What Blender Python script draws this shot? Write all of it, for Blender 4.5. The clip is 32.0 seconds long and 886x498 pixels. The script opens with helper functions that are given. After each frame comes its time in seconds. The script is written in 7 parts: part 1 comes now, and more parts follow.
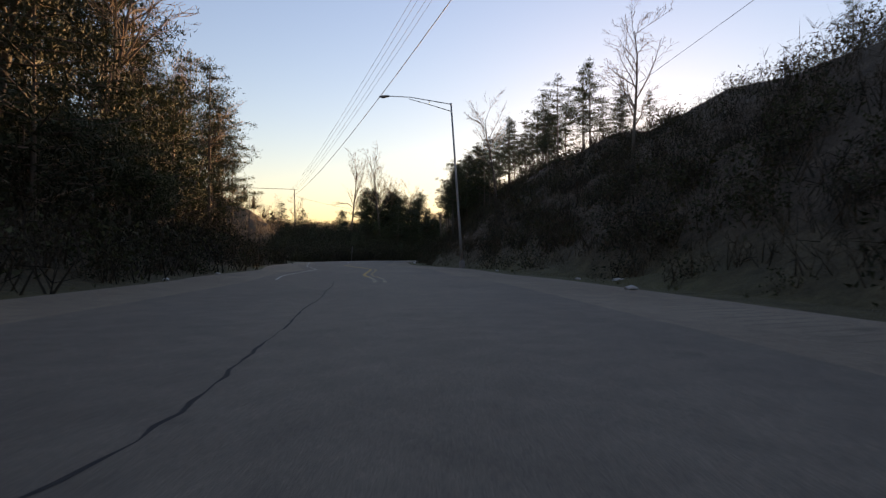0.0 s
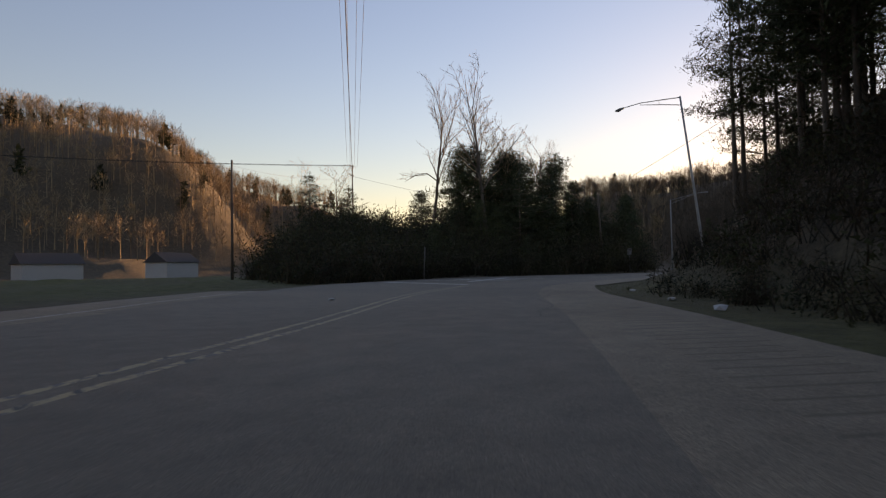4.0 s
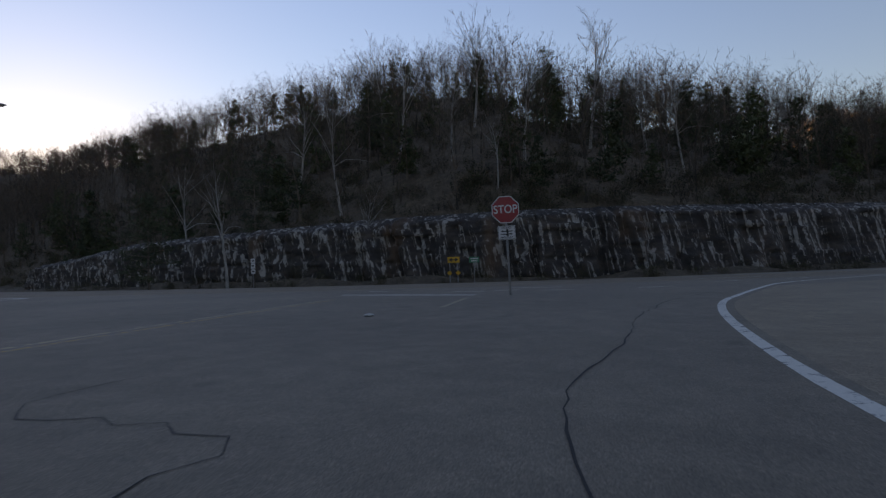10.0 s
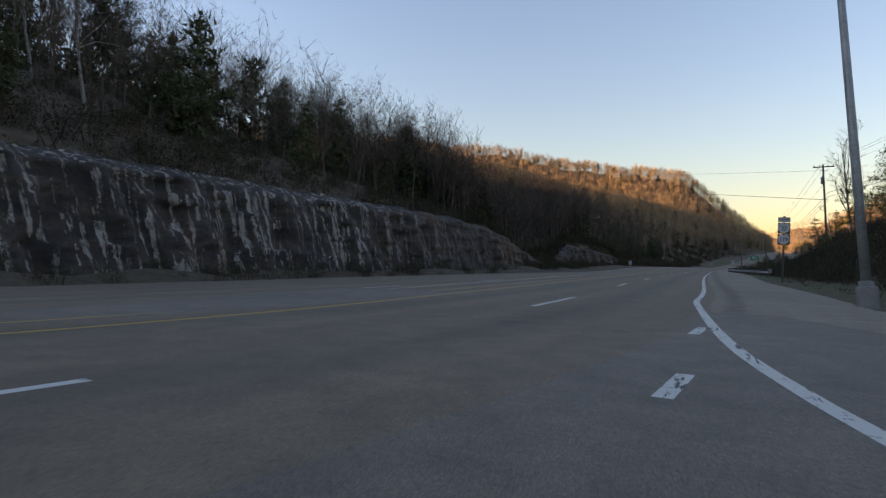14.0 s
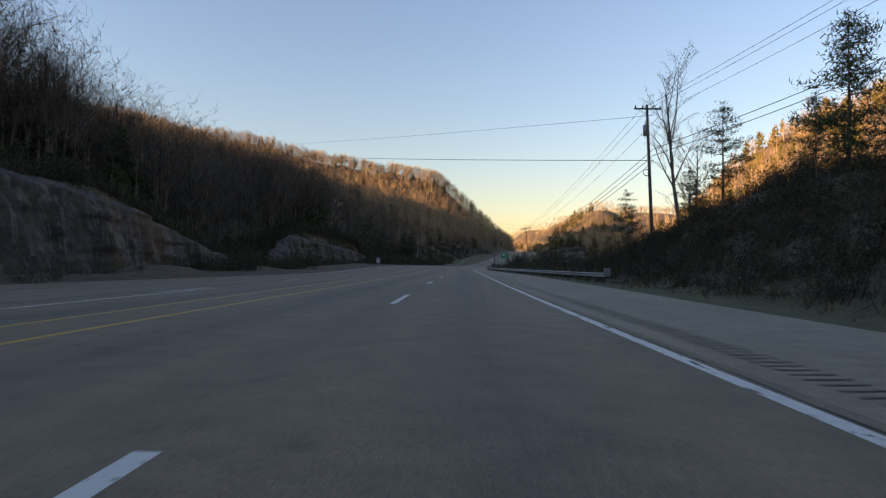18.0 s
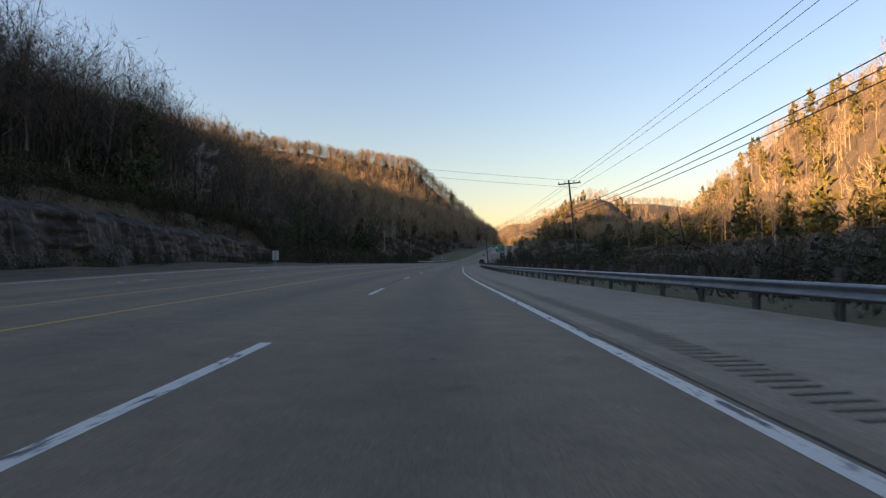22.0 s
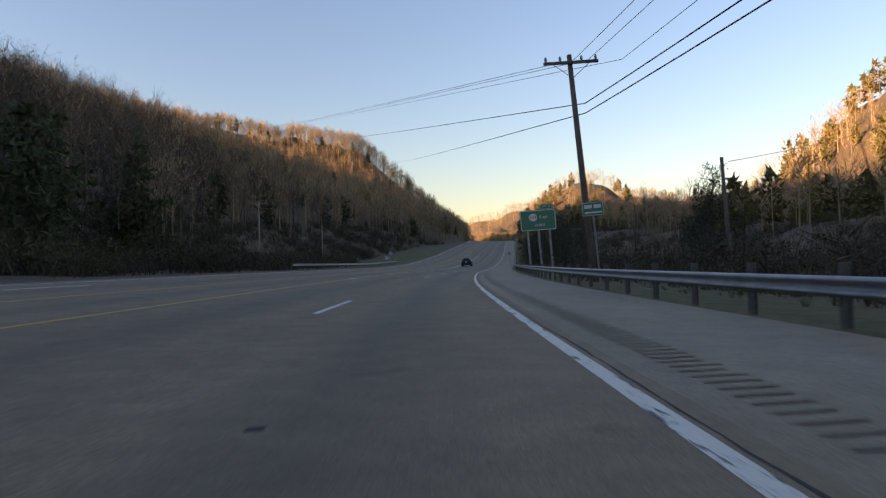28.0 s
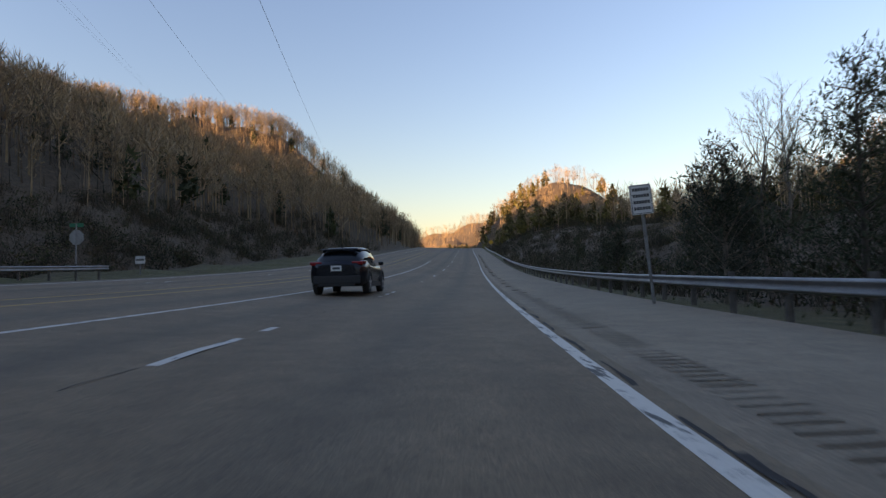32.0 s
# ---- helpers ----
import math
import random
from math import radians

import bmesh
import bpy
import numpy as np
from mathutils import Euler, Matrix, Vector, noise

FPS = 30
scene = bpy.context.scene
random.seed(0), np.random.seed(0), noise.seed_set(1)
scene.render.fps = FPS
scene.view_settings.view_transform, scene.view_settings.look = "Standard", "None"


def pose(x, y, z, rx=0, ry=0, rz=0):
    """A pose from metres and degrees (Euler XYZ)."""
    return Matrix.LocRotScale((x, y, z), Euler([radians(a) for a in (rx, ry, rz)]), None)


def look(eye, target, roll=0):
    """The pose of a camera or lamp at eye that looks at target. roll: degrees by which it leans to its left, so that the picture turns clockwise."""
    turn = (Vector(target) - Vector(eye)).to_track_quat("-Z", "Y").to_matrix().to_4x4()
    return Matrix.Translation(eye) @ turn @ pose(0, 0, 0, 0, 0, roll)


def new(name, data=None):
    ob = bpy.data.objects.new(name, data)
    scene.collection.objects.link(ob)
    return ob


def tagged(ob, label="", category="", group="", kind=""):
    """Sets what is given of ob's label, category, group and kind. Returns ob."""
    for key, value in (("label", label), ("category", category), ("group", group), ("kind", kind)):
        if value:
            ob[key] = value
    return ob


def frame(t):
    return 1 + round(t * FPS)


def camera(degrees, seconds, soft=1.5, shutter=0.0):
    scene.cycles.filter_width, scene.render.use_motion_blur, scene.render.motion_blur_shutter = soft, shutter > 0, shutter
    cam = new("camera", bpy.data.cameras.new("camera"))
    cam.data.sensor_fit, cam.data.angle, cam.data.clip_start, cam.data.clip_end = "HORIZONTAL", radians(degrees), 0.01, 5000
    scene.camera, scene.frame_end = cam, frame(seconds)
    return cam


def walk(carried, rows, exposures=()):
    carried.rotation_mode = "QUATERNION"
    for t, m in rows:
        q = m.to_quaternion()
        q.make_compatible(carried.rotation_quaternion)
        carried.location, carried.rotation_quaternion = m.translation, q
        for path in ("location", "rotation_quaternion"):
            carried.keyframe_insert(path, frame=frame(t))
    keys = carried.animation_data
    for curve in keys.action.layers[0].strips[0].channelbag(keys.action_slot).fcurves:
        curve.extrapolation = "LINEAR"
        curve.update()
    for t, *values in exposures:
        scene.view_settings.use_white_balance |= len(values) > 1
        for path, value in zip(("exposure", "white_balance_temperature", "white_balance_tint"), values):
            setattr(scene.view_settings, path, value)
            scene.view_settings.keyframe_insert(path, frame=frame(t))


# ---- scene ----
PATH = [
    (0, 111.74, -19.28, 0.78, 90.77, 0.03, 128.60),
    (0.5, 105.24, -24.59, 0.78, 90.97, -0.30, 131.58),
    (1, 99.00, -30.19, 0.78, 91.16, -0.61, 133.75),
    (1.5, 93.00, -35.96, 0.78, 91.36, -0.87, 135.49),
    (2, 87.26, -41.74, 0.78, 91.61, -1.01, 136.91),
    (2.5, 81.84, -47.39, 0.78, 91.87, -0.88, 138.16),
    (3, 76.79, -52.79, 0.78, 92.04, -0.41, 139.19),
    (3.5, 72.12, -57.93, 0.78, 92.07, 0.29, 139.62),
    (4, 67.70, -62.77, 0.78, 92.04, 0.98, 139.19),
    (4.5, 63.35, -67.30, 0.78, 92.05, 1.41, 137.65),
    (5, 58.92, -71.50, 0.78, 92.13, 1.53, 135.46),
    (5.5, 54.33, -75.36, 0.78, 92.24, 1.51, 132.12),
    (6, 49.59, -78.76, 0.78, 92.39, 1.65, 127.67),
    (6.5, 45.06, -81.64, 0.78, 92.61, 2.26, 122.41),
    (7, 41.01, -83.72, 0.78, 92.84, 3.23, 116.01),
    (7.5, 37.53, -85.02, 0.78, 92.95, 3.97, 110.12),
    (8, 34.49, -85.78, 0.78, 92.87, 4.09, 104.17),
    (8.5, 31.59, -86.13, 0.78, 92.68, 3.72, 97.94),
    (9, 28.66, -86.09, 0.78, 92.46, 3.13, 90.95),
    (9.5, 25.63, -85.58, 0.78, 92.25, 2.50, 83.76),
    (10, 22.35, -84.49, 0.78, 92.05, 1.89, 76.60),
    (10.5, 18.94, -82.80, 0.78, 91.84, 1.39, 69.71),
    (11, 15.71, -80.84, 0.78, 91.60, 1.03, 63.53),
    (11.5, 12.88, -78.91, 0.78, 91.35, 0.73, 57.85),
    (12, 10.33, -76.89, 0.78, 91.19, 0.40, 52.45),
    (12.5, 8.02, -74.67, 0.78, 91.16, 0.05, 46.26),
    (13, 6.02, -72.17, 0.78, 91.21, -0.31, 39.78),
    (13.5, 4.56, -69.28, 0.78, 91.30, -0.64, 32.73),
    (14, 3.36, -66.11, 0.78, 91.40, -0.91, 25.86),
    (14.5, 2.39, -62.60, 0.78, 91.49, -1.07, 19.44),
    (15, 1.77, -58.62, 0.78, 91.58, -1.12, 14.33),
    (15.5, 1.30, -54.31, 0.78, 91.63, -1.07, 10.81),
    (16, 0.84, -49.74, 0.78, 91.64, -0.96, 7.78),
    (16.5, 0.52, -44.90, 0.78, 91.64, -0.82, 5.61),
    (17, 0.35, -39.72, 0.78, 91.63, -0.70, 4.17),
    (17.5, 0.26, -34.14, 0.78, 91.62, -0.66, 3.31),
    (18, 0.20, -28.14, 0.78, 91.61, -0.68, 2.69),
    (18.5, 0.15, -21.70, 0.78, 91.61, -0.72, 2.20),
    (19, 0.07, -14.86, 0.78, 91.60, -0.71, 1.74),
    (19.5, 0.00, -7.65, 0.78, 91.58, -0.62, 1.44),
    (20, 0.00, 0.00, 0.78, 91.56, -0.46, 1.20),
    (20.5, 0.00, 8.12, 0.78, 91.53, -0.25, 1.05),
    (21, -0.07, 16.66, 0.78, 91.49, -0.05, 0.96),
    (21.5, -0.19, 25.58, 0.78, 91.42, 0.15, 0.90),
    (22, -0.30, 34.80, 0.78, 91.35, 0.35, 0.77),
    (22.5, -0.42, 44.22, 0.78, 91.29, 0.59, 0.68),
    (23, -0.53, 53.75, 0.78, 91.26, 0.84, 0.55),
    (23.5, -0.59, 63.31, 0.78, 91.25, 1.00, 0.42),
    (24, -0.54, 72.90, 0.78, 91.28, 1.10, 0.23),
    (24.5, -0.37, 82.55, 0.78, 91.33, 1.19, 0.13),
    (25, -0.14, 92.28, 0.78, 91.40, 1.28, -0.05),
    (25.5, 0.10, 102.13, 0.78, 91.48, 1.34, -0.41),
    (26, 0.22, 112.12, 0.78, 91.54, 1.42, -0.86),
    (26.5, 0.25, 122.25, 0.78, 91.54, 1.53, -1.44),
    (27, 0.37, 132.54, 0.78, 91.53, 1.63, -2.05),
    (27.5, 0.77, 142.97, 0.78, 91.54, 1.69, -2.61),
    (28, 1.44, 153.54, 0.78, 91.58, 1.70, -3.11),
    (28.5, 2.24, 164.23, 0.78, 91.64, 1.63, -3.59),
    (29, 3.12, 174.97, 0.78, 91.75, 1.51, -4.16),
    (29.5, 4.15, 185.73, 0.78, 91.90, 1.35, -4.81),
    (30, 5.44, 196.52, 0.78, 92.07, 1.25, -5.51),
    (30.5, 7.06, 207.49, 0.78, 92.20, 1.29, -5.97),
    (31, 8.87, 218.74, 0.78, 92.37, 1.39, -6.39),
    (31.5, 10.68, 230.29, 0.78, 92.66, 1.45, -6.95),
    (32, 12.44, 242.13, 0.78, 93.07, 1.43, -7.56),
]
cam = camera(74.4, 32.0, soft=1.3, shutter=0.1)
walk(cam, [(t, pose(x, y, z, rx, ry, rz)) for t, x, y, z, rx, ry, rz in PATH],
     exposures=[(0.0, 1.25, 8500, 42), (3.0, 1.2, 8700, 43), (6.0, 1.0, 9400, 45), (9.5, 1.08, 7900, 42), (11.5, 1.65, 8000, 42), (13.0, 1.88, 8400, 41), (15.0, 1.76, 8200, 39), (19.0, 1.72, 7950, 38), (32.0, 1.76, 8000, 39)])

# ---- world and sun: low evening sun behind the wooded ridge ----
SUN_BEARING, SUN_ELEV = -110.7, 8.0
world = bpy.data.worlds.new("evening_sky")
scene.world = world
world.use_nodes = True
wn = world.node_tree
sky = wn.nodes.new("ShaderNodeTexSky")
sky.sky_type, sky.sun_disc = "NISHITA", False
sky.sun_elevation, sky.sun_rotation = radians(SUN_ELEV), radians(SUN_BEARING)
sky.air_density, sky.dust_density, sky.ozone_density = 1.5, 0.15, 4.0
wn.links.new(sky.outputs[0], wn.nodes["Background"].inputs[0])
wn.nodes["Background"].inputs[1].default_value = 0.12
sun = new("sun", bpy.data.lights.new("sun", "SUN"))
sun.data.energy, sun.data.angle, sun.data.color = 5.0, radians(0.6), (1.0, 0.75, 0.38)
sb, se = radians(SUN_BEARING), radians(SUN_ELEV)
sun.matrix_world = look((math.sin(sb) * math.cos(se) * 900, math.cos(sb) * math.cos(se) * 900, math.sin(se) * 900), (0, 0, 0))


# ---- materials ----
def nodes_of(name, rough=0.85, metal=0.0):
    m = bpy.data.materials.new(name)
    m.use_nodes = True
    nt = m.node_tree
    b = nt.nodes["Principled BSDF"]
    b.inputs["Roughness"].default_value = rough
    b.inputs["Metallic"].default_value = metal
    return m, nt, b


def coords(nt, scale=(1, 1, 1), source="Object"):
    tc = nt.nodes.new("ShaderNodeTexCoord")
    mp = nt.nodes.new("ShaderNodeMapping")
    mp.inputs["Scale"].default_value = scale
    nt.links.new(tc.outputs[source], mp.inputs[0])
    return mp.outputs[0]


def noise_of(nt, vec, scale, detail=4.0, rough=0.6):
    n = nt.nodes.new("ShaderNodeTexNoise")
    n.inputs["Scale"].default_value, n.inputs["Detail"].default_value, n.inputs["Roughness"].default_value = scale, detail, rough
    nt.links.new(vec, n.inputs["Vector"])
    return n.outputs["Fac"]


def ramp_of(nt, fac, stops):
    r = nt.nodes.new("ShaderNodeValToRGB")
    els = r.color_ramp.elements
    while len(els) < len(stops):
        els.new(0.5)
    for e, (p, c) in zip(els, stops):
        e.position, e.color = p, (*c, 1)
    nt.links.new(fac, r.inputs[0])
    return r.outputs[0]


def mixed(nt, fac, a, b, mode="MIX"):
    m = nt.nodes.new("ShaderNodeMix")
    m.data_type, m.blend_type = "RGBA", mode
    for sock, v in ((m.inputs[0], fac), (m.inputs[6], a), (m.inputs[7], b)):
        if isinstance(v, (int, float)):
            sock.default_value = v
        elif isinstance(v, tuple):
            sock.default_value = (*v, 1)
        else:
            nt.links.new(v, sock)
    return m.outputs[2]


def bump_of(nt, b, height, strength, dist):
    bp = nt.nodes.new("ShaderNodeBump")
    bp.inputs["Strength"].default_value, bp.inputs["Distance"].default_value = strength, dist
    nt.links.new(height, bp.inputs["Height"])
    nt.links.new(bp.outputs[0], b.inputs["Normal"])


def two_scale(name, dark, light, big, small, rough=0.85, metal=0.0, bump=0.3, dist=0.01, stretch=(1, 1, 1), speck=None):
    m, nt, b = nodes_of(name, rough, metal)
    v = coords(nt, stretch)
    n1, n2 = noise_of(nt, v, big, 5), noise_of(nt, v, small, 4, 0.7)
    c1 = ramp_of(nt, n1, [(0.3, dark), (0.72, light)])
    c2 = ramp_of(nt, n2, [(0.3, (0.45, 0.45, 0.45)), (0.75, (1, 1, 1))])
    c = mixed(nt, 0.75, c1, c2, "MULTIPLY")
    if speck:
        c = mixed(nt, ramp_of(nt, noise_of(nt, v, small * 2.7, 2), [(0.62, (0, 0, 0)), (0.7, (1, 1, 1))]), c, speck)
    nt.links.new(c, b.inputs["Base Color"])
    bump_of(nt, b, n2, bump, dist)
    return m


def plain(name, color, rough=0.5, metal=0.0, wear=0.12, scale=6.0):
    return two_scale(name, tuple(x * (1 - wear) for x in color), color, scale, scale * 9, rough, metal, 0.08, 0.003)


def random_tint(m, low, high):
    """Vary a material's colour from tree to tree, and a little from twig to twig."""
    nt = m.node_tree
    b = nt.nodes["Principled BSDF"]
    link = b.inputs["Base Color"].links[0]
    src = link.from_socket
    oi = nt.nodes.new("ShaderNodeObjectInfo")
    ge = nt.nodes.new("ShaderNodeNewGeometry")
    ad = nt.nodes.new("ShaderNodeMath")
    ad.operation = "ADD"
    nt.links.new(oi.outputs["Random"], ad.inputs[0])
    at = nt.nodes.new("ShaderNodeAttribute")
    at.attribute_name = "tree"
    sm = nt.nodes.new("ShaderNodeMath")
    sm.operation = "MULTIPLY_ADD"
    sm.inputs[1].default_value = 0.3
    nt.links.new(ge.outputs["Random Per Island"], sm.inputs[0])
    nt.links.new(at.outputs["Fac"], sm.inputs[2])
    nt.links.new(sm.outputs[0], ad.inputs[1])
    fr = nt.nodes.new("ShaderNodeMath")
    fr.operation = "FRACT"
    nt.links.new(ad.outputs[0], fr.inputs[0])
    col = ramp_of(nt, fr.outputs[0], [(0.0, low), (0.5, tuple((a + b) / 2 for a, b in zip(low, high))), (0.85, high), (1.0, low)])
    nt.links.new(mixed(nt, 1.0, src, col, "MULTIPLY"), b.inputs["Base Color"])
    return m


def asphalt(name, base, warm, streak):
    m, nt, b = nodes_of(name, 0.8)
    v = coords(nt)
    agg = noise_of(nt, v, 95, 2, 0.8)
    patch = noise_of(nt, v, 0.22, 5, 0.6)
    mott = noise_of(nt, v, 2.3, 4, 0.65)
    c = ramp_of(nt, patch, [(0.3, base), (0.7, warm)])
    c = mixed(nt, 0.55, c, ramp_of(nt, mott, [(0.25, (0.45, 0.45, 0.45)), (0.7, (1.1, 1.1, 1.1))]), "MULTIPLY")
    c = mixed(nt, 0.9, c, ramp_of(nt, agg, [(0.35, (0.4, 0.4, 0.4)), (0.7, (1.5, 1.48, 1.45))]), "MULTIPLY")
    chip = noise_of(nt, v, 24, 5, 0.8)
    c = mixed(nt, 0.7, c, ramp_of(nt, chip, [(0.33, (0.6, 0.6, 0.6)), (0.68, (1.35, 1.33, 1.3))]), "MULTIPLY")
    # tyre-polished dark streaks and blotches of oil
    w = noise_of(nt, coords(nt, streak), 1.0, 3, 0.5)
    c = mixed(nt, 0.35, c, ramp_of(nt, w, [(0.35, (0.6, 0.6, 0.62)), (0.6, (1, 1, 1))]), "MULTIPLY")
    o = noise_of(nt, v, 1.1, 2, 0.4)
    c = mixed(nt, 0.7, c, ramp_of(nt, o, [(0.70, (1, 1, 1)), (0.78, (0.45, 0.45, 0.45))]), "MULTIPLY")
    nt.links.new(c, b.inputs["Base Color"])
    bump_of(nt, b, chip, 0.45, 0.012)
    return m


def lane_wear(m):
    """Oil-darkened lane centres and paler polished wheel paths, by the distance across the road."""
    nt = m.node_tree
    b = nt.nodes["Principled BSDF"]
    src = b.inputs["Base Color"].links[0].from_socket
    at = nt.nodes.new("ShaderNodeAttribute")
    at.attribute_name = "across"
    wob = nt.nodes.new("ShaderNodeMath")
    wob.operation = "MULTIPLY_ADD"
    wob.inputs[1].default_value = 0.9
    nt.links.new(noise_of(nt, coords(nt, (0.5, 0.05, 1)), 1.0, 4, 0.6), wob.inputs[0])
    nt.links.new(at.outputs["Fac"], wob.inputs[2])
    sc = nt.nodes.new("ShaderNodeMath")
    sc.operation = "MULTIPLY_ADD"
    sc.inputs[1].default_value, sc.inputs[2].default_value = 1 / 3.2, 4.86
    nt.links.new(wob.outputs[0], sc.inputs[0])
    fr = nt.nodes.new("ShaderNodeMath")
    fr.operation = "FRACT"
    nt.links.new(sc.outputs[0], fr.inputs[0])
    band = ramp_of(nt, fr.outputs[0], [(0.0, (1.0, 0.97, 0.94)), (0.22, (1.1, 1.06, 1.02)), (0.4, (0.86, 0.87, 0.88)), (0.5, (0.72, 0.74, 0.77)), (0.6, (0.86, 0.87, 0.88)), (0.78, (1.1, 1.06, 1.02)), (1.0, (1.0, 0.97, 0.94))])
    nt.links.new(mixed(nt, 0.85, src, band, "MULTIPLY"), b.inputs["Base Color"])
    return m


M_ROAD = lane_wear(asphalt("highway_asphalt", (0.218, 0.156, 0.098), (0.26, 0.192, 0.125), (0.9, 0.03, 1)))
M_RAMP = asphalt("ramp_asphalt", (0.215, 0.17, 0.124), (0.26, 0.208, 0.154), (0.25, 0.25, 1))
M_SHOULDER = asphalt("shoulder_asphalt", (0.282, 0.212, 0.142), (0.345, 0.266, 0.186), (0.5, 0.1, 1))
# darker asphalt colour standing in for shade inside the rumble grooves
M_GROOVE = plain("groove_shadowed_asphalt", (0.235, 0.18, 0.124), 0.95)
M_CRACK = plain("crack_filler", (0.045, 0.042, 0.039), 0.97)


def paint(name, color, wear=0.60, hold=0.05):
    m, nt, b = nodes_of(name, 0.65)
    v = coords(nt)
    worn = ramp_of(nt, noise_of(nt, v, 7, 6, 0.75), [(wear, (0, 0, 0)), (wear + 0.06, (1, 1, 1))])
    flake = ramp_of(nt, noise_of(nt, coords(nt, (9, 1.3, 1)), 1.0, 5, 0.7), [(wear + hold, (0, 0, 0)), (wear + hold + 0.03, (1, 1, 1))])
    c = mixed(nt, worn, color, (0.11, 0.105, 0.1))
    c = mixed(nt, flake, c, (0.06, 0.056, 0.052))
    c = mixed(nt, 0.5, c, ramp_of(nt, noise_of(nt, v, 40, 3), [(0.3, (0.7, 0.7, 0.7)), (0.7, (1, 1, 1))]), "MULTIPLY")
    nt.links.new(c, b.inputs["Base Color"])
    bump_of(nt, b, noise_of(nt, v, 90, 2), 0.3, 0.004)
    return m


M_WHITE = paint("white_road_paint", (0.62, 0.58, 0.51), 0.575, 0.0)
M_YELLOW = paint("yellow_road_paint", (0.52, 0.27, 0.035))
M_YELLOW_WORN = paint("worn_yellow_road_paint", (0.42, 0.23, 0.045), 0.5)
M_YELLOW_FADED = paint("faded_yellow_road_paint", (0.42, 0.31, 0.16), 0.5)
M_GROUND = None


def ground_material():
    m, nt, b = nodes_of("leaf_litter_soil_and_grass", 0.95)
    v = coords(nt)
    n1, n2, n3 = noise_of(nt, v, 0.06, 6), noise_of(nt, v, 1.4, 6, 0.7), noise_of(nt, v, 9.0, 4, 0.8)
    litter = ramp_of(nt, n2, [(0.25, (0.05, 0.036, 0.023)), (0.5, (0.115, 0.081, 0.049)), (0.75, (0.2, 0.14, 0.084))])
    green = ramp_of(nt, n2, [(0.3, (0.062, 0.064, 0.018)), (0.7, (0.15, 0.14, 0.046))])
    att = nt.nodes.new("ShaderNodeAttribute")
    att.attribute_name = "grass"
    gm = nt.nodes.new("ShaderNodeMath")
    gm.operation = "MULTIPLY"
    nt.links.new(att.outputs["Fac"], gm.inputs[0])
    nt.links.new(ramp_of(nt, n1, [(0.25, (0.35, 0.35, 0.35)), (0.6, (1, 1, 1))]), gm.inputs[1])
    c = mixed(nt, gm.outputs[0], litter, green)
    c = mixed(nt, 0.7, c, ramp_of(nt, n3, [(0.3, (0.5, 0.5, 0.5)), (0.7, (1.1, 1.1, 1.1))]), "MULTIPLY")
    nt.links.new(c, b.inputs["Base Color"])
    bump_of(nt, b, n3, 0.8, 0.12)
    return m


M_GROUND = ground_material()


def rock_material():
    m, nt, b = nodes_of("dark_layered_rock", 0.8)
    v = coords(nt)
    strata = noise_of(nt, coords(nt, (0.35, 0.35, 1.0)), 1.3, 6, 0.65)
    n2 = noise_of(nt, v, 1.2, 7, 0.7)
    lean = nt.nodes.new("ShaderNodeMapping")
    lean.inputs["Rotation"].default_value = (-0.2, 0, 0)
    nt.links.new(v, lean.inputs[0])
    thin = nt.nodes.new("ShaderNodeMapping")
    thin.inputs["Scale"].default_value = (2.0, 2.0, 0.07)
    nt.links.new(lean.outputs[0], thin.inputs[0])
    run = noise_of(nt, thin.outputs[0], 1.0, 5, 0.62)
    c = ramp_of(nt, strata, [(0.25, (0.015, 0.012, 0.009)), (0.5, (0.045, 0.034, 0.026)), (0.7, (0.1, 0.075, 0.055))])
    c = mixed(nt, 0.8, c, ramp_of(nt, n2, [(0.3, (0.35, 0.35, 0.36)), (0.7, (1.15, 1.12, 1.1))]), "MULTIPLY")
    pale = ramp_of(nt, run, [(0.535, (0, 0, 0)), (0.585, (0.9, 0.9, 0.9))])
    # mineral seeps thin out towards the northern end of the cut
    along_cut = nt.nodes.new("ShaderNodeSeparateXYZ")
    nt.links.new(v, along_cut.inputs[0])
    reach = nt.nodes.new("ShaderNodeMath")
    reach.operation = "MULTIPLY_ADD"
    reach.inputs[1].default_value, reach.inputs[2].default_value = -1 / 60, 0.06
    nt.links.new(along_cut.outputs[1], reach.inputs[0])
    seep = ramp_of(nt, reach.outputs[0], [(0.1, (0.25, 0.25, 0.25)), (0.5, (1, 1, 1))])
    pale = mixed(nt, 1.0, pale, seep, "MULTIPLY")
    broken = mixed(nt, 1.0, pale, ramp_of(nt, n2, [(0.36, (0.1, 0.1, 0.1)), (0.52, (1, 1, 1))]), "MULTIPLY")
    c = mixed(nt, broken, c, (0.34, 0.31, 0.265))
    rust = ramp_of(nt, noise_of(nt, coords(nt, (0.16, 0.16, 0.05)), 1.0, 4), [(0.58, (0, 0, 0)), (0.68, (0.6, 0.6, 0.6))])
    c = mixed(nt, rust, c, (0.12, 0.06, 0.025))
    nt.links.new(c, b.inputs["Base Color"])
    bump_of(nt, b, n2, 0.9, 0.25)
    return m


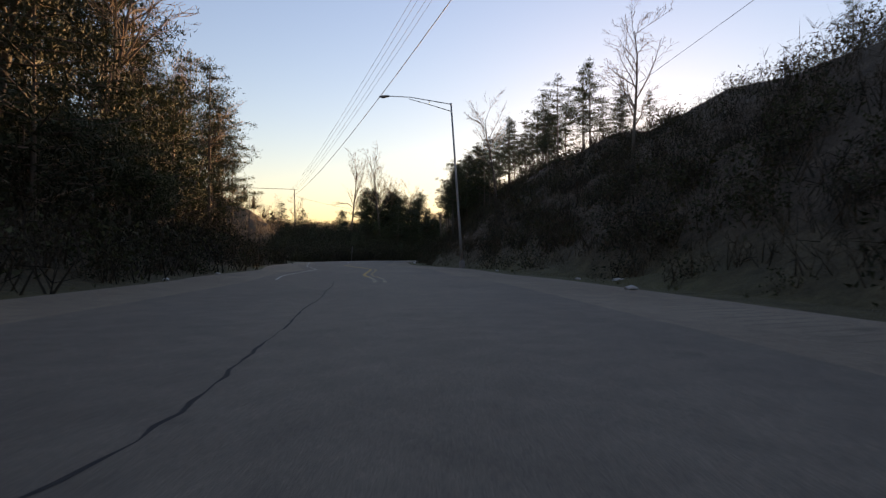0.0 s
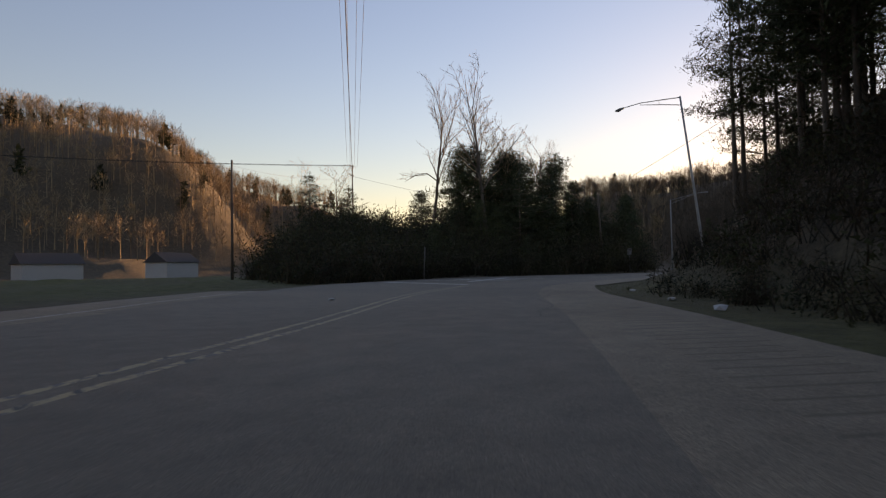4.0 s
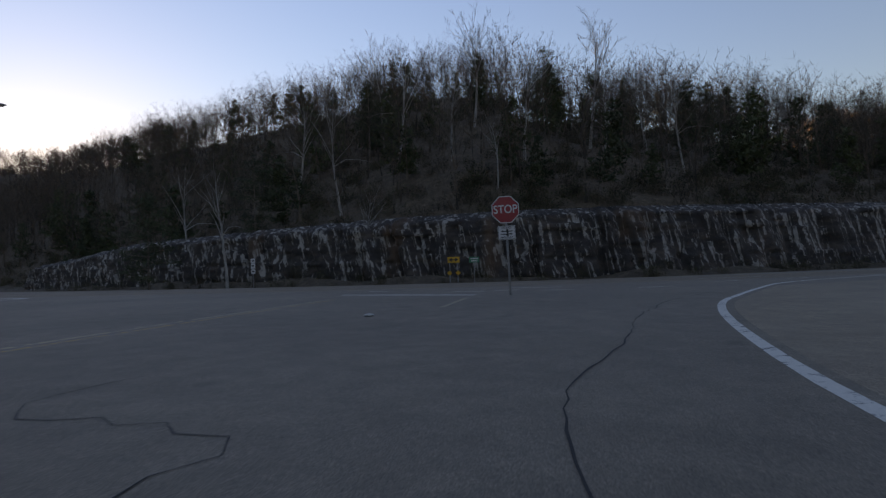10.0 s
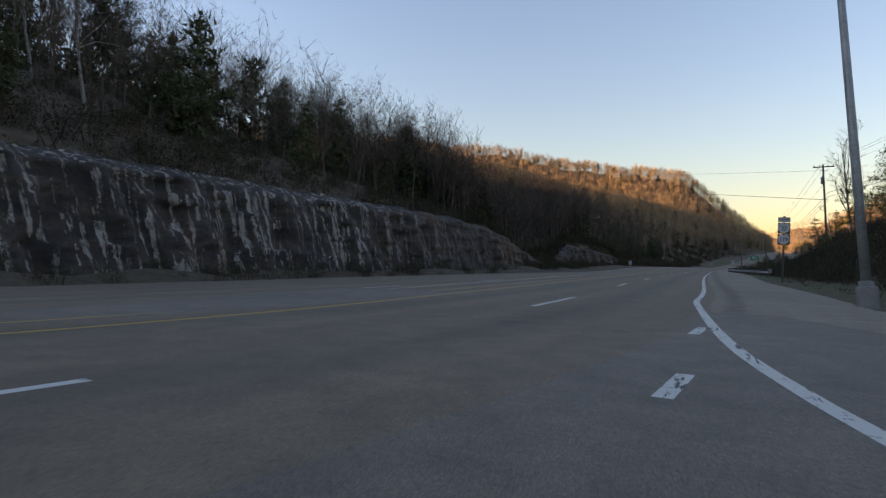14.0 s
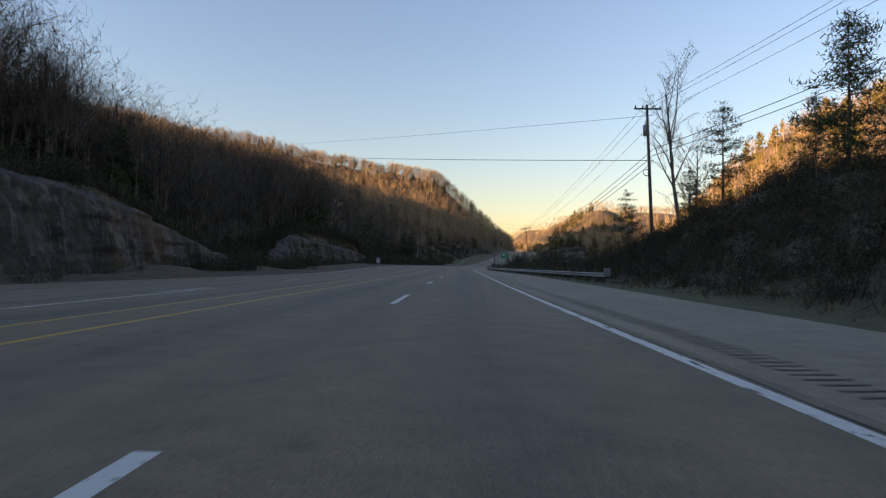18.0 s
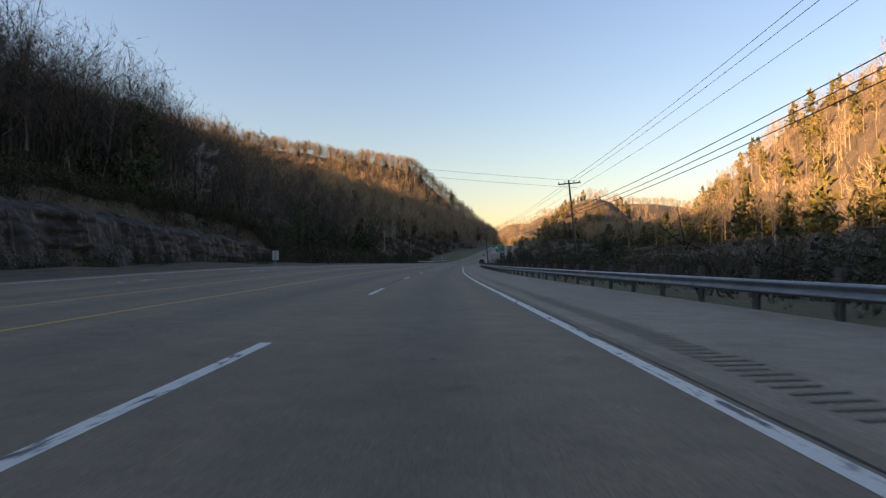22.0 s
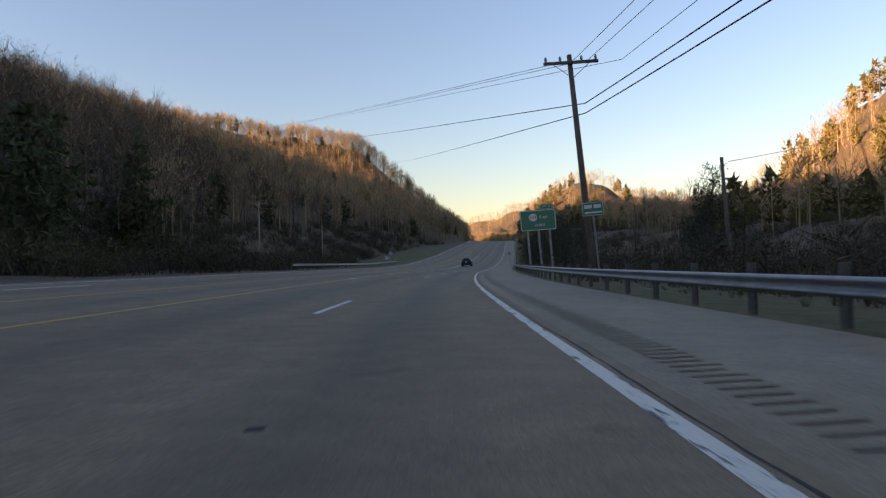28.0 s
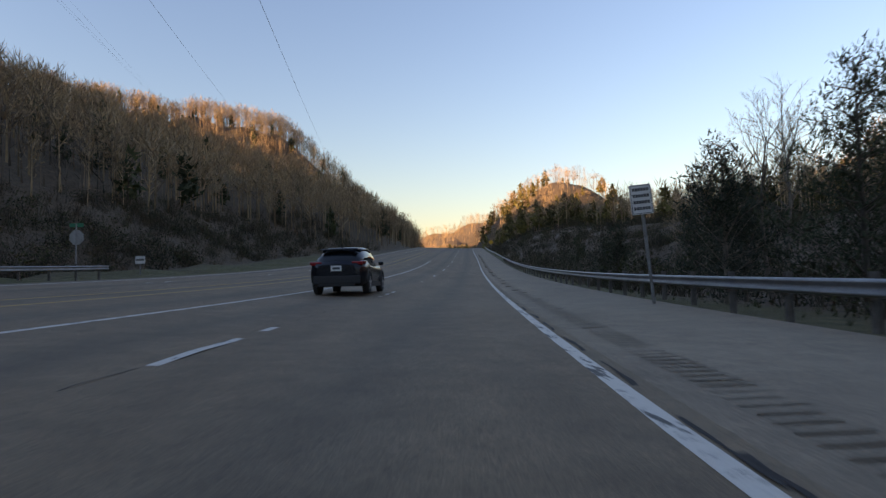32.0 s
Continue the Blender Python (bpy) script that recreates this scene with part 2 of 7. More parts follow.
M_ROCK = rock_material()
M_BARK = random_tint(two_scale("grey_brown_bark", (0.08, 0.066, 0.054), (0.24, 0.205, 0.17), 1.5, 14, 0.95, 0, 0.5, 0.02, (3, 3, 0.6)), (0.6, 0.55, 0.5), (1.35, 1.3, 1.2))
# twig colour raised so the far woods look lit by low sun
M_TWIG = random_tint(plain("sun_bright_bare_twigs", (0.46, 0.345, 0.22), 0.95, 0, 0.4, 1.0), (0.55, 0.5, 0.48), (1.45, 1.35, 1.2))
# grey-brown copy of the twigs with the slope's shade put into the colour
M_SHADETWIG = random_tint(plain("shaded_grey_brown_twigs", (0.135, 0.108, 0.085), 0.95, 0, 0.4, 1.0), (0.5, 0.48, 0.46), (1.5, 1.4, 1.25))
M_PALEBARK = two_scale("pale_sycamore_bark", (0.2, 0.18, 0.15), (0.5, 0.47, 0.42), 1.5, 9, 0.9, 0, 0.3, 0.02, (2, 2, 0.5))
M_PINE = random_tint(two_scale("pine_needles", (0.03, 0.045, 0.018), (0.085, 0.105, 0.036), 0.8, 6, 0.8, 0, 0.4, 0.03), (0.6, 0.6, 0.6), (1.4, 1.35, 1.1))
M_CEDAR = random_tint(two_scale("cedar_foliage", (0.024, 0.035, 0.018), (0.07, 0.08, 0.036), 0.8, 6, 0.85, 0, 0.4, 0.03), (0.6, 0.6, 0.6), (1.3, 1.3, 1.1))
# olive foliage, its colour also lightened to carry the evening sun
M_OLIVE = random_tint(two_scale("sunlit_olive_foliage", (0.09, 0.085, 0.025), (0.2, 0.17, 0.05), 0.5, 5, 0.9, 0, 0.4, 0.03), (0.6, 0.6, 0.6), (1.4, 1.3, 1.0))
M_BRUSH = random_tint(two_scale("brown_brush", (0.045, 0.033, 0.02), (0.112, 0.081, 0.048), 0.5, 5, 0.95, 0, 0.4, 0.03), (0.5, 0.5, 0.5), (1.4, 1.35, 1.2))
M_GREENBRUSH = random_tint(two_scale("green_brush", (0.033, 0.037, 0.013), (0.078, 0.079, 0.027), 0.5, 5, 0.9, 0, 0.4, 0.03), (0.5, 0.5, 0.5), (1.4, 1.35, 1.1))
M_GRASS = random_tint(two_scale("verge_grass", (0.035, 0.045, 0.014), (0.1, 0.11, 0.035), 0.4, 5, 0.85, 0, 0.2, 0.02), (0.6, 0.6, 0.5), (1.3, 1.25, 1.1))
M_STRAW = random_tint(two_scale("dry_stalks", (0.1, 0.075, 0.045), (0.2, 0.16, 0.1), 0.4, 5, 0.9, 0, 0.2, 0.02), (0.6, 0.6, 0.6), (1.25, 1.2, 1.1))
M_BLOSSOM = random_tint(plain("white_blossom", (0.62, 0.58, 0.52), 0.9, 0, 0.2, 3), (0.7, 0.7, 0.7), (1.1, 1.1, 1.1))
M_STEEL = two_scale("galvanised_steel", (0.26, 0.265, 0.27), (0.42, 0.42, 0.42), 2.5, 30, 0.5, 0.6, 0.1, 0.003)
M_RUSTY = two_scale("weathered_guardrail_post", (0.12, 0.1, 0.085), (0.24, 0.22, 0.2), 2.5, 25, 0.75, 0.3, 0.15, 0.004)
M_LAMPMETAL = two_scale("grey_lamp_post_metal", (0.34, 0.34, 0.33), (0.5, 0.5, 0.48), 1.5, 20, 0.45, 0.4, 0.05, 0.002)
M_CONCRETE = two_scale("concrete", (0.22, 0.21, 0.2), (0.36, 0.35, 0.33), 2.0, 30, 0.9, 0, 0.3, 0.006)
M_WOODPOLE = two_scale("weathered_pole_wood", (0.09, 0.065, 0.048), (0.2, 0.155, 0.12), 2.0, 12, 0.9, 0, 0.4, 0.01, (4, 4, 0.4))
M_BLEACHED = two_scale("bleached_pole_wood", (0.3, 0.25, 0.19), (0.46, 0.39, 0.3), 2.0, 12, 0.9, 0, 0.4, 0.01, (4, 4, 0.4))
M_WIRE = plain("black_cable", (0.02, 0.02, 0.02), 0.7)
M_DARKMETAL = plain("dark_painted_metal", (0.06, 0.065, 0.07), 0.5, 0.4)
M_INSUL = plain("insulator_ceramic", (0.3, 0.28, 0.26), 0.35)
M_GREENSIGN = plain("green_sign_sheeting", (0.0, 0.2, 0.105), 0.4)
M_WHITESIGN = plain("white_sign_sheeting", (0.72, 0.72, 0.7), 0.4)
M_REDSIGN = plain("red_sign_sheeting", (0.42, 0.012, 0.022), 0.4)
M_BLACKSIGN = plain("black_sign_paint", (0.015, 0.015, 0.016), 0.45)
M_YELLOWSIGN = plain("yellow_sign_sheeting", (0.75, 0.36, 0.01), 0.4)
M_SIGNBACK = two_scale("bare_aluminium_sign_back", (0.3, 0.3, 0.3), (0.45, 0.45, 0.45), 2, 20, 0.5, 0.5, 0.05, 0.002)
M_LEDGE = two_scale("weathered_sandstone", (0.13, 0.11, 0.09), (0.33, 0.29, 0.24), 0.5, 3, 0.9, 0, 0.8, 0.2, (0.5, 0.5, 2))
M_LITTER = plain("pale_litter", (0.65, 0.65, 0.62), 0.7)


# ---- helpers for meshes ----
def mesh_np(name, verts, faces, mat, tree=None):
    """A mesh from arrays: faces is a list of index arrays, each n x 3 or n x 4."""
    verts = np.asarray(verts, np.float32).reshape(-1, 3)
    me = bpy.data.meshes.new(name)
    fs = [np.asarray(f, np.int32) for f in faces if len(f)]
    loops = np.concatenate([f.ravel() for f in fs])
    sizes = np.concatenate([np.full(len(f), f.shape[1], np.int32) for f in fs])
    starts = np.concatenate([[0], np.cumsum(sizes)[:-1]]).astype(np.int32)
    me.vertices.add(len(verts))
    me.vertices.foreach_set("co", verts.ravel())
    me.loops.add(len(loops))
    me.loops.foreach_set("vertex_index", loops)
    me.polygons.add(len(sizes))
    me.polygons.foreach_set("loop_start", starts)
    me.polygons.foreach_set("loop_total", sizes)
    me.update(calc_edges=True)
    me.validate()
    if mat:
        me.materials.append(mat)
    if tree is not None:
        me.attributes.new("tree", "FLOAT", "POINT").data.foreach_set("value", np.asarray(tree, np.float32))
    return me


def part(name, data, mat, parent, label=""):
    """One mesh object under a thing or part. data: a bmesh or a mesh."""
    if isinstance(data, bmesh.types.BMesh):
        me = bpy.data.meshes.new(name)
        data.to_mesh(me)
        data.free()
        me.materials.append(mat)
        data = me
    ob = new(name, data)
    ob.parent = parent
    if label:
        ob["label"] = label
    return ob


def thing(name, m, label, category, group=""):
    ob = new(name)
    ob.empty_display_size = 0.2
    ob.matrix_basis = m
    return tagged(ob, label, category, group)


def structure(name, me, label, category=""):
    return tagged(new(name, me), label, category or name.split("_")[0], kind="structure")


def stuff(name, me, label, category):
    return tagged(new(name, me), label, category, kind="stuff")


def box(sx, sy, sz, at=(0, 0, 0), bevel=0.0, rot=None):
    bm = bmesh.new()
    bmesh.ops.create_cube(bm, size=1.0, matrix=Matrix.Diagonal((sx, sy, sz, 1)))
    if bevel:
        bmesh.ops.bevel(bm, geom=bm.edges[:], offset=bevel, segments=2, affect="EDGES", profile=0.6)
    if rot:
        bmesh.ops.transform(bm, matrix=rot, verts=bm.verts)
    bmesh.ops.translate(bm, vec=at, verts=bm.verts)
    return bm


def tube(points, radii, sides=10, cap=True):
    """A tapered tube along points."""
    bm = bmesh.new()
    rings = []
    pts = [Vector(p) for p in points]
    for i, p in enumerate(pts):
        d = (pts[min(i + 1, len(pts) - 1)] - pts[max(i - 1, 0)]).normalized()
        side = d.cross(Vector((0, 0, 1)))
        if side.length < 0.05:
            side = d.cross(Vector((0, 1, 0)))
        side.normalize()
        up = side.cross(d)
        r = radii[i] if hasattr(radii, "__len__") else radii
        rings.append([bm.verts.new(p + side * math.cos(a) * r + up * math.sin(a) * r) for a in np.linspace(0, 2 * math.pi, sides, endpoint=False)])
    for a, b in zip(rings, rings[1:]):
        for i in range(sides):
            f = bm.faces.new((a[i], a[(i + 1) % sides], b[(i + 1) % sides], b[i]))
            f.smooth = True
    if cap:
        bm.faces.new(rings[0][::-1])
        bm.faces.new(rings[-1])
    return bm


def merged(*bms):
    """Several bmeshes as one."""
    out = bmesh.new()
    for b in bms:
        me = bpy.data.meshes.new("piece")
        b.to_mesh(me)
        b.free()
        out.from_mesh(me)
        bpy.data.meshes.remove(me)
    return out


def smooth_curve(points, step=2.0):
    """A Catmull-Rom curve through plan points, resampled at even steps."""
    p = np.array(points, float)
    ext = np.vstack([2 * p[0] - p[1], p, 2 * p[-1] - p[-2]])
    out = []
    for a, b, c, d in zip(ext, ext[1:], ext[2:], ext[3:]):
        n = max(4, int(np.linalg.norm(c - b)))
        u = np.linspace(0, 1, n, endpoint=False)[:, None]
        out.append(0.5 * (2 * b + (c - a) * u + (2 * a - 5 * b + 4 * c - d) * u**2 + (3 * b - a - 3 * c + d) * u**3))
    out = np.vstack(out + [p[-1:]])
    s = np.r_[0, np.cumsum(np.linalg.norm(np.diff(out, axis=0), axis=1))]
    t = np.linspace(0, s[-1], max(2, int(s[-1] / step)))
    return np.stack([np.interp(t, s, out[:, k]) for k in range(out.shape[1])], 1)


def along(curve):
    d = np.gradient(curve, axis=0)
    d /= np.linalg.norm(d, axis=1)[:, None]
    return d, np.stack([d[:, 1], -d[:, 0]], 1)  # tangent, right-hand normal


def lateral(x, y, curve):
    """Signed distance to the right of a plan curve, and the index of the nearest point."""
    x, y = np.asarray(x, float).ravel(), np.asarray(y, float).ravel()
    t, n = along(curve)
    u, k = np.empty(len(x)), np.empty(len(x), int)
    for i in range(0, len(x), 20000):
        sl = slice(i, i + 20000)
        d2 = (x[sl, None] - curve[None, :, 0]) ** 2 + (y[sl, None] - curve[None, :, 1]) ** 2
        j = d2.argmin(1)
        dx, dy = x[sl] - curve[j, 0], y[sl] - curve[j, 1]
        side = dx * n[j, 0] + dy * n[j, 1]
        u[sl] = np.where(side >= 0, 1, -1) * np.sqrt(d2[np.arange(len(j)), j])
        k[sl] = j
    return u, k


def sstep(v, a, b):
    q = np.clip((v - a) / (b - a), 0, 1)
    return q * q * (3 - 2 * q)


def soft_noise(x, y, scale, seed=0):
    """Cheap smooth noise from sines, about -1 to 1."""
    r = np.random.RandomState(seed)
    out = 0
    for i in range(7):
        a, p, f = r.uniform(0, 6.28), r.uniform(0, 6.28), r.uniform(0.6, 2.2) / scale
        out = out + np.sin((x * np.cos(a) + y * np.sin(a)) * f * 6.28 + p)
    return out / 3.2


# ---- plan of the roads ----
# right-hand white edge line of the highway, south-west to north
EDGE = smooth_curve([(-150, -218), (-118, -192), (-85, -166), (-55, -140), (-32, -118), (-14, -97), (-3, -79), (1.6, -64), (2.75, -51), (2.05, -28),
                     (1.55, -5), (1.1, 35), (0.6, 62), (0.62, 82), (1.0, 102), (1.55, 130), (2.35, 152), (3.9, 176), (6.6, 200), (9.8, 222), (14.0, 246),
                     (21.4, 286), (30.4, 335), (40.4, 392), (50, 445), (58, 505), (63, 570), (65, 640), (66, 740), (62, 860)], 2.0)
EDGE_T, EDGE_N = along(EDGE)
# yellow centre line of the ramp, from behind the start to the highway
RAMP = smooth_curve([(235, 78), (190, 42), (150, 12), (125, -8), (110, -21.5), (98.4, -32.5), (94, -37.6), (86.3, -45.1), (82.8, -49.7), (75, -60.0), (63, -71.2), (55.5, -78.2), (47, -84.2), (38, -88.6), (30, -90.5),
                     (20.5, -90.1), (12.5, -87.2), (3, -82.9), (-4, -79.5), (-6.2, -78.4)], 1.5)

# white line round the right-turn corner
ARC = smooth_curve([(46.5, -79.8), (41.5, -81.9), (34, -84.0), (26.5, -84.2), (21, -82.2), (16.6, -79.6), (13.1, -77), (11.0, -74.8), (9.15, -72.7), (6.35, -69.2), (4.75, -65.1), (3.55, -60.3), (2.85, -53), (2.75, -51)], 1.0)


def road_z(y):
    """The highway's height: level, then climbing to the gap between the hills."""
    q = np.clip(np.asarray(y, float) - 235, 0, None)
    up = np.where(q < 90, 0.0004 * q * q, 3.24 + 0.072 * (q - 90))
    over = np.clip(q - 205, 0, None)
    return up - 0.0011 * np.minimum(over, 60) ** 2 - 0.132 * np.clip(over - 60, 0, 120)


def tilt_z(u, ey):
    """Cross fall: away to the far side at first, then banked into the long right-hand bend."""
    u = np.asarray(u, float)
    w = np.clip((np.asarray(ey, float) - 25) / 60, 0, 1)
    w = w * w * (3 - 2 * w)
    s = np.clip(-u - 2.0, 0, 21)
    f = np.clip(-u - 5.5, 0, 27)
    return -0.022 * np.where(f < 2, f * f / 4, f - 1) * (1 - w) + 0.05 * np.where(s < 2, s * s / 4, s - 1) * w


def level(x, y):
    """Height of the road surfaces."""
    u, k = lateral(x, y, EDGE)
    return road_z(EDGE[k, 1]) + tilt_z(u, EDGE[k, 1])


def smax(a, b, k=1.5):
    return np.logaddexp(a / k, b / k) * k


FOOT_Y, FOOT_U = [-200, -110, 110, 200, 290, 380, 430, 560, 700], [27, 29, 27.5, 26, 36, 36, 22, 14, 14]


def terrain(x, y):
    """Height of the natural ground, with the road beds cut into it."""
    x, y = np.asarray(x, float).ravel(), np.asarray(y, float).ravel()
    u, k = lateral(x, y, EDGE)
    ey = EDGE[k, 1]
    v, kr = lateral(x, y, RAMP)
    rx = RAMP[kr, 0]
    base = road_z(ey)
    # valley side to the left of the highway
    foot = np.interp(ey, FOOT_Y, FOOT_U)
    crest = np.interp(ey, [-230, -150, -100, -60, 0, 150, 300, 450, 560, 640, 760], [46, 42, 38, 36, 36, 52, 63, 30, 16, 16, 16])
    slope = np.interp(ey, [-200, -120, -60, 0, 60, 150, 280, 400, 560, 700], [0.8, 0.7, 0.55, 0.40, 0.23, 0.40, 0.56, 0.6, 0.85, 0.6])
    cut = np.interp(ey, [-130, -95, 18, 40, 56, 72, 118, 135], [0.0, 6.2, 7.0, 1.2, 1.2, 6.0, 5.5, 0.0])
    rise = np.clip(-u - foot, 0, None)
    hill = base - 0.6 + np.clip(tilt_z(u, ey), 0, None) + cut * sstep(rise, 1.2, 3.0) + slope * np.clip(rise - 2.5, 0, None)
    top = base * 0.35 + crest + 3.0 * soft_noise(x, y, 90, 3)
    left = -smax(-hill, -top, 7.0)
    left = np.where(rise > 0, left, base + tilt_z(u, ey) - 0.1 - 0.2 * sstep(-u, 19, 25))
    back = sstep(-u, 190, 420) * 0.45
    nose = sstep(ey, 230, 330)
    left = left * (1 - back * (1 - nose) - nose * 0.75 * sstep(-u, 105, 200))
    # the spur that closes the valley, its flank towards the south
    spur = np.interp(x, [-420, -350, -253, -167, -100, -40, 0, 26, 40, 55, 62], [60, 142, 134, 112, 100, 94, 58, 34, 22, 16, 0]) + 2.5 * soft_noise(x, y, 45, 21) * (x < 20)
    left = np.maximum(left, (spur * np.exp(-(((y - 600) / np.where(y < 600, 72, 62)) ** 2))) * sstep(-u, 6, 14))
    # to the right: verge, brushy bottom land
    right = base - 0.12 + 0.0 * u - 1.5 * sstep(u, 4.5, 12) * sstep(ey, 28, 60) - 0.2 * sstep(u, 3.2, 5)
    z = np.where(u < 0, left, right)
    # the wooded mound between the ramp and the highway
    vv = np.where(rx > -2, v, 50.0)
    w, kw = lateral(x, y, ARC)
    by_arc = (kw > 0) & (kw < len(ARC) - 1) & (u > 0)
    mound = np.minimum(0.9 * (vv - 7.9), 0.62 * (u - 7.0))
    mound = np.where(by_arc & (w > 0), np.minimum(mound, 0.85 * (w - 4.4)), mound)
    mound = -smax(-mound, -(6.9 + 4.4 * sstep(u - v, -5, 25) + 1.2 * soft_noise(x, y, 30, 5)), 1.4)
    fade = (1 - sstep(y, 12, 34) * (1 - sstep(x, 30, 70))) * sstep(x + y, -46, -24)
    fade = fade * (1 - sstep(x - y, 150, 330))
    z = np.where((v > 0) & (u > 0), np.maximum(z, z + np.clip(mound, 0, None) * fade), z)
    # bank on the outer side of the ramp at its start
    outer = np.clip(0.75 * (-v - 8.5), 0, 7.5 + 1.2 * soft_noise(x, y, 25, 8))
    z = np.where((v < 0) & (u > 0), z + outer * sstep(rx, 60, 70) * (1 - sstep(-v, 40, 120)), z)
    # bank and lawn south of the ramp
    south = np.clip(0.55 * (-v - 17.0), 0, 3.4 + 1.0 * soft_noise(x, y, 22, 9)) * (1 - sstep(rx, 44, 56)) * sstep(2.1 * (-85.8 - y) - (34.5 - x), 0, 10) * (1 - sstep(x - 57.5 + 0.306 * (-71.5 - y), -8, 0)) * (1 - sstep(-v, 45, 80))
    z = np.where((v < 0) & (u > 0), z + south, z)
    # hills at a distance
    bluff = np.clip(1.2 * (x - np.interp(y, [200, 280, 320, 350], [91, 97, 110, 119]) + 4 * soft_noise(x, y, 70, 31)), 0, np.interp(y, [150, 230, 275, 294, 324, 335, 352, 375, 410], [50, 60, 58, 54, 50, 47, 41, 24, 0]) * (1 + 0.08 * soft_noise(x, y, 40, 32))) + 0.22 * np.clip(x - 145, 0, 120)
    bluff = bluff * (1 - sstep(y, 385, 430)) * sstep(y, 60, 170) * (1 - sstep(x, 300, 420))
    z = np.where(u > 0, np.maximum(z, z * 0.3 + bluff), z)
    for cx, cy, r, h in ((-250, 386, 113, 95), (139, 600, 62, 59), (330, 1130, 330, 98), (40, 1250, 260, 50), (330, 470, 150, 34), (45, -440, 195, 80), (-165, -400, 190, 16), (260, -330, 190, 60), (360, 20, 190, 55),
                         (-420, 150, 260, 60), (-380, -260, 200, 42), (620, 300, 330, 90)):
        d = np.hypot(x - cx, y - cy) * (1 + 0.10 * soft_noise(x, y, 120, int(abs(cx))))
        z = np.maximum(z, z * 0.3 + h * np.clip(1 - (d / r) ** 2, 0, None) * 1.0 - 0.5) if h else z
    z = z + 0.35 * soft_noise(x, y, 14, 11) * sstep(np.minimum(np.abs(u + 5) - 11, np.abs(v) - 9), 2, 9)
    # road beds
    bed = base + tilt_z(u, ey) - np.interp(ey, [-70, -50, 250, 330], [0.09, 0.04, 0.04, 0.1])
    on_hw = (u > -np.interp(ey, [-200, -20, 0, 40, 86, 213, 400], [26.5, 26.5, 24.5, 18, 15.5, 17, 20])) & (u < 4.6)
    z = np.where(on_hw, np.minimum(bed, z) * 0 + bed, z)
    on_ramp = (np.abs(v) < 8.6) & (u > 0)
    z = np.where(on_ramp, -0.035, z)
    z = np.where(by_arc & (w > -9) & (w < 4.2), -0.035, z)
    return z


def ground_at(x, y):
    return float(terrain([x], [y])[0])


def sheet_axis(core, lo, hi, step):
    a = np.arange(core[0], core[1], step)
    out, s, p = [], step, core[1]
    while p < hi:
        out.append(p)
        s *= 1.09
        p += s
    left, s, p = [], step, core[0] - step
    while p > lo:
        left.append(p)
        s *= 1.09
        p -= s
    return np.r_[lo, left[::-1], a, out, hi]


GX, GY = sheet_axis((-60, 118), -2600, 2600, 2.0), sheet_axis((-150, 330), -2300, 3200, 2.2)
gx, gy = np.meshgrid(GX, GY)
gz = terrain(gx, gy)
nx, ny = len(GX), len(GY)
idx = np.arange(nx * ny).reshape(ny, nx)
quads = np.stack([idx[:-1, :-1], idx[:-1, 1:], idx[1:, 1:], idx[1:, :-1]], -1).reshape(-1, 4)
me = mesh_np("ground", np.stack([gx.ravel(), gy.ravel(), gz], 1), [quads], M_GROUND)
me.polygons.foreach_set("use_smooth", np.ones(len(me.polygons), bool))
gu, gk = lateral(gx, gy, EDGE)
gv, gkr = lateral(gx, gy, RAMP)
verge = np.maximum((1 - sstep(gu, 6, 9.5)) * (gu > 0), (1 - sstep(np.abs(gv), 7.5, 10.5)) * (gu > 0))
lawn = sstep(-gv, 9, 14) * (gu > 0) * (gv < 0) * sstep(gx.ravel() - 57.5 + 0.306 * (-71.5 - gy.ravel()), -4, 0) * (1 - sstep(gx.ravel(), 80, 95)) * sstep(gy.ravel(), -225, -205)
field = (gu < -9) * (1 - sstep(-gu, 30, 38)) * sstep(EDGE[gk, 1], 235, 260) * (1 - sstep(EDGE[gk, 1], 350, 385)) * (1 - sstep(gz - road_z(EDGE[gk, 1]), 1.5, 4))
att = me.attributes.new("grass", "FLOAT", "POINT")
att.data.foreach_set("value", np.clip(np.maximum(np.maximum(verge * 0.9, lawn), field), 0, 1).astype(np.float32))
structure("ground", me, "hilly ground with leaf litter, soil and patches of spring grass", "ground")


# ---- road surfaces and markings ----
def ribbon(curve, left, right, lift, step_across=2.5, flat=None):
    """A strip along a plan curve between two offsets (numbers or one a point) to its right."""
    t, n = along(curve)
    m = len(curve)
    left, right = np.broadcast_to(left, m), np.broadcast_to(right, m)
    cols = max(2, int(np.max(np.abs(right - left)) / step_across) + 1)
    f = np.linspace(0, 1, cols)
    off = left[:, None] * (1 - f) + right[:, None] * f
    px = curve[:, None, 0] + n[:, None, 0] * off
    py = curve[:, None, 1] + n[:, None, 1] * off
    pz = (level(px, py).reshape(px.shape) if flat is None else np.full(px.shape, flat)) + lift
    ix = np.arange(m * cols).reshape(m, cols)
    q = np.stack([ix[:-1, :-1], ix[:-1, 1:], ix[1:, 1:], ix[1:, :-1]], -1).reshape(-1, 4)
    return np.stack([px, py, pz], -1).reshape(-1, 3), q


def cut_curve(curve, axis, lo, hi):
    return curve[(curve[:, axis] >= lo) & (curve[:, axis] <= hi)]


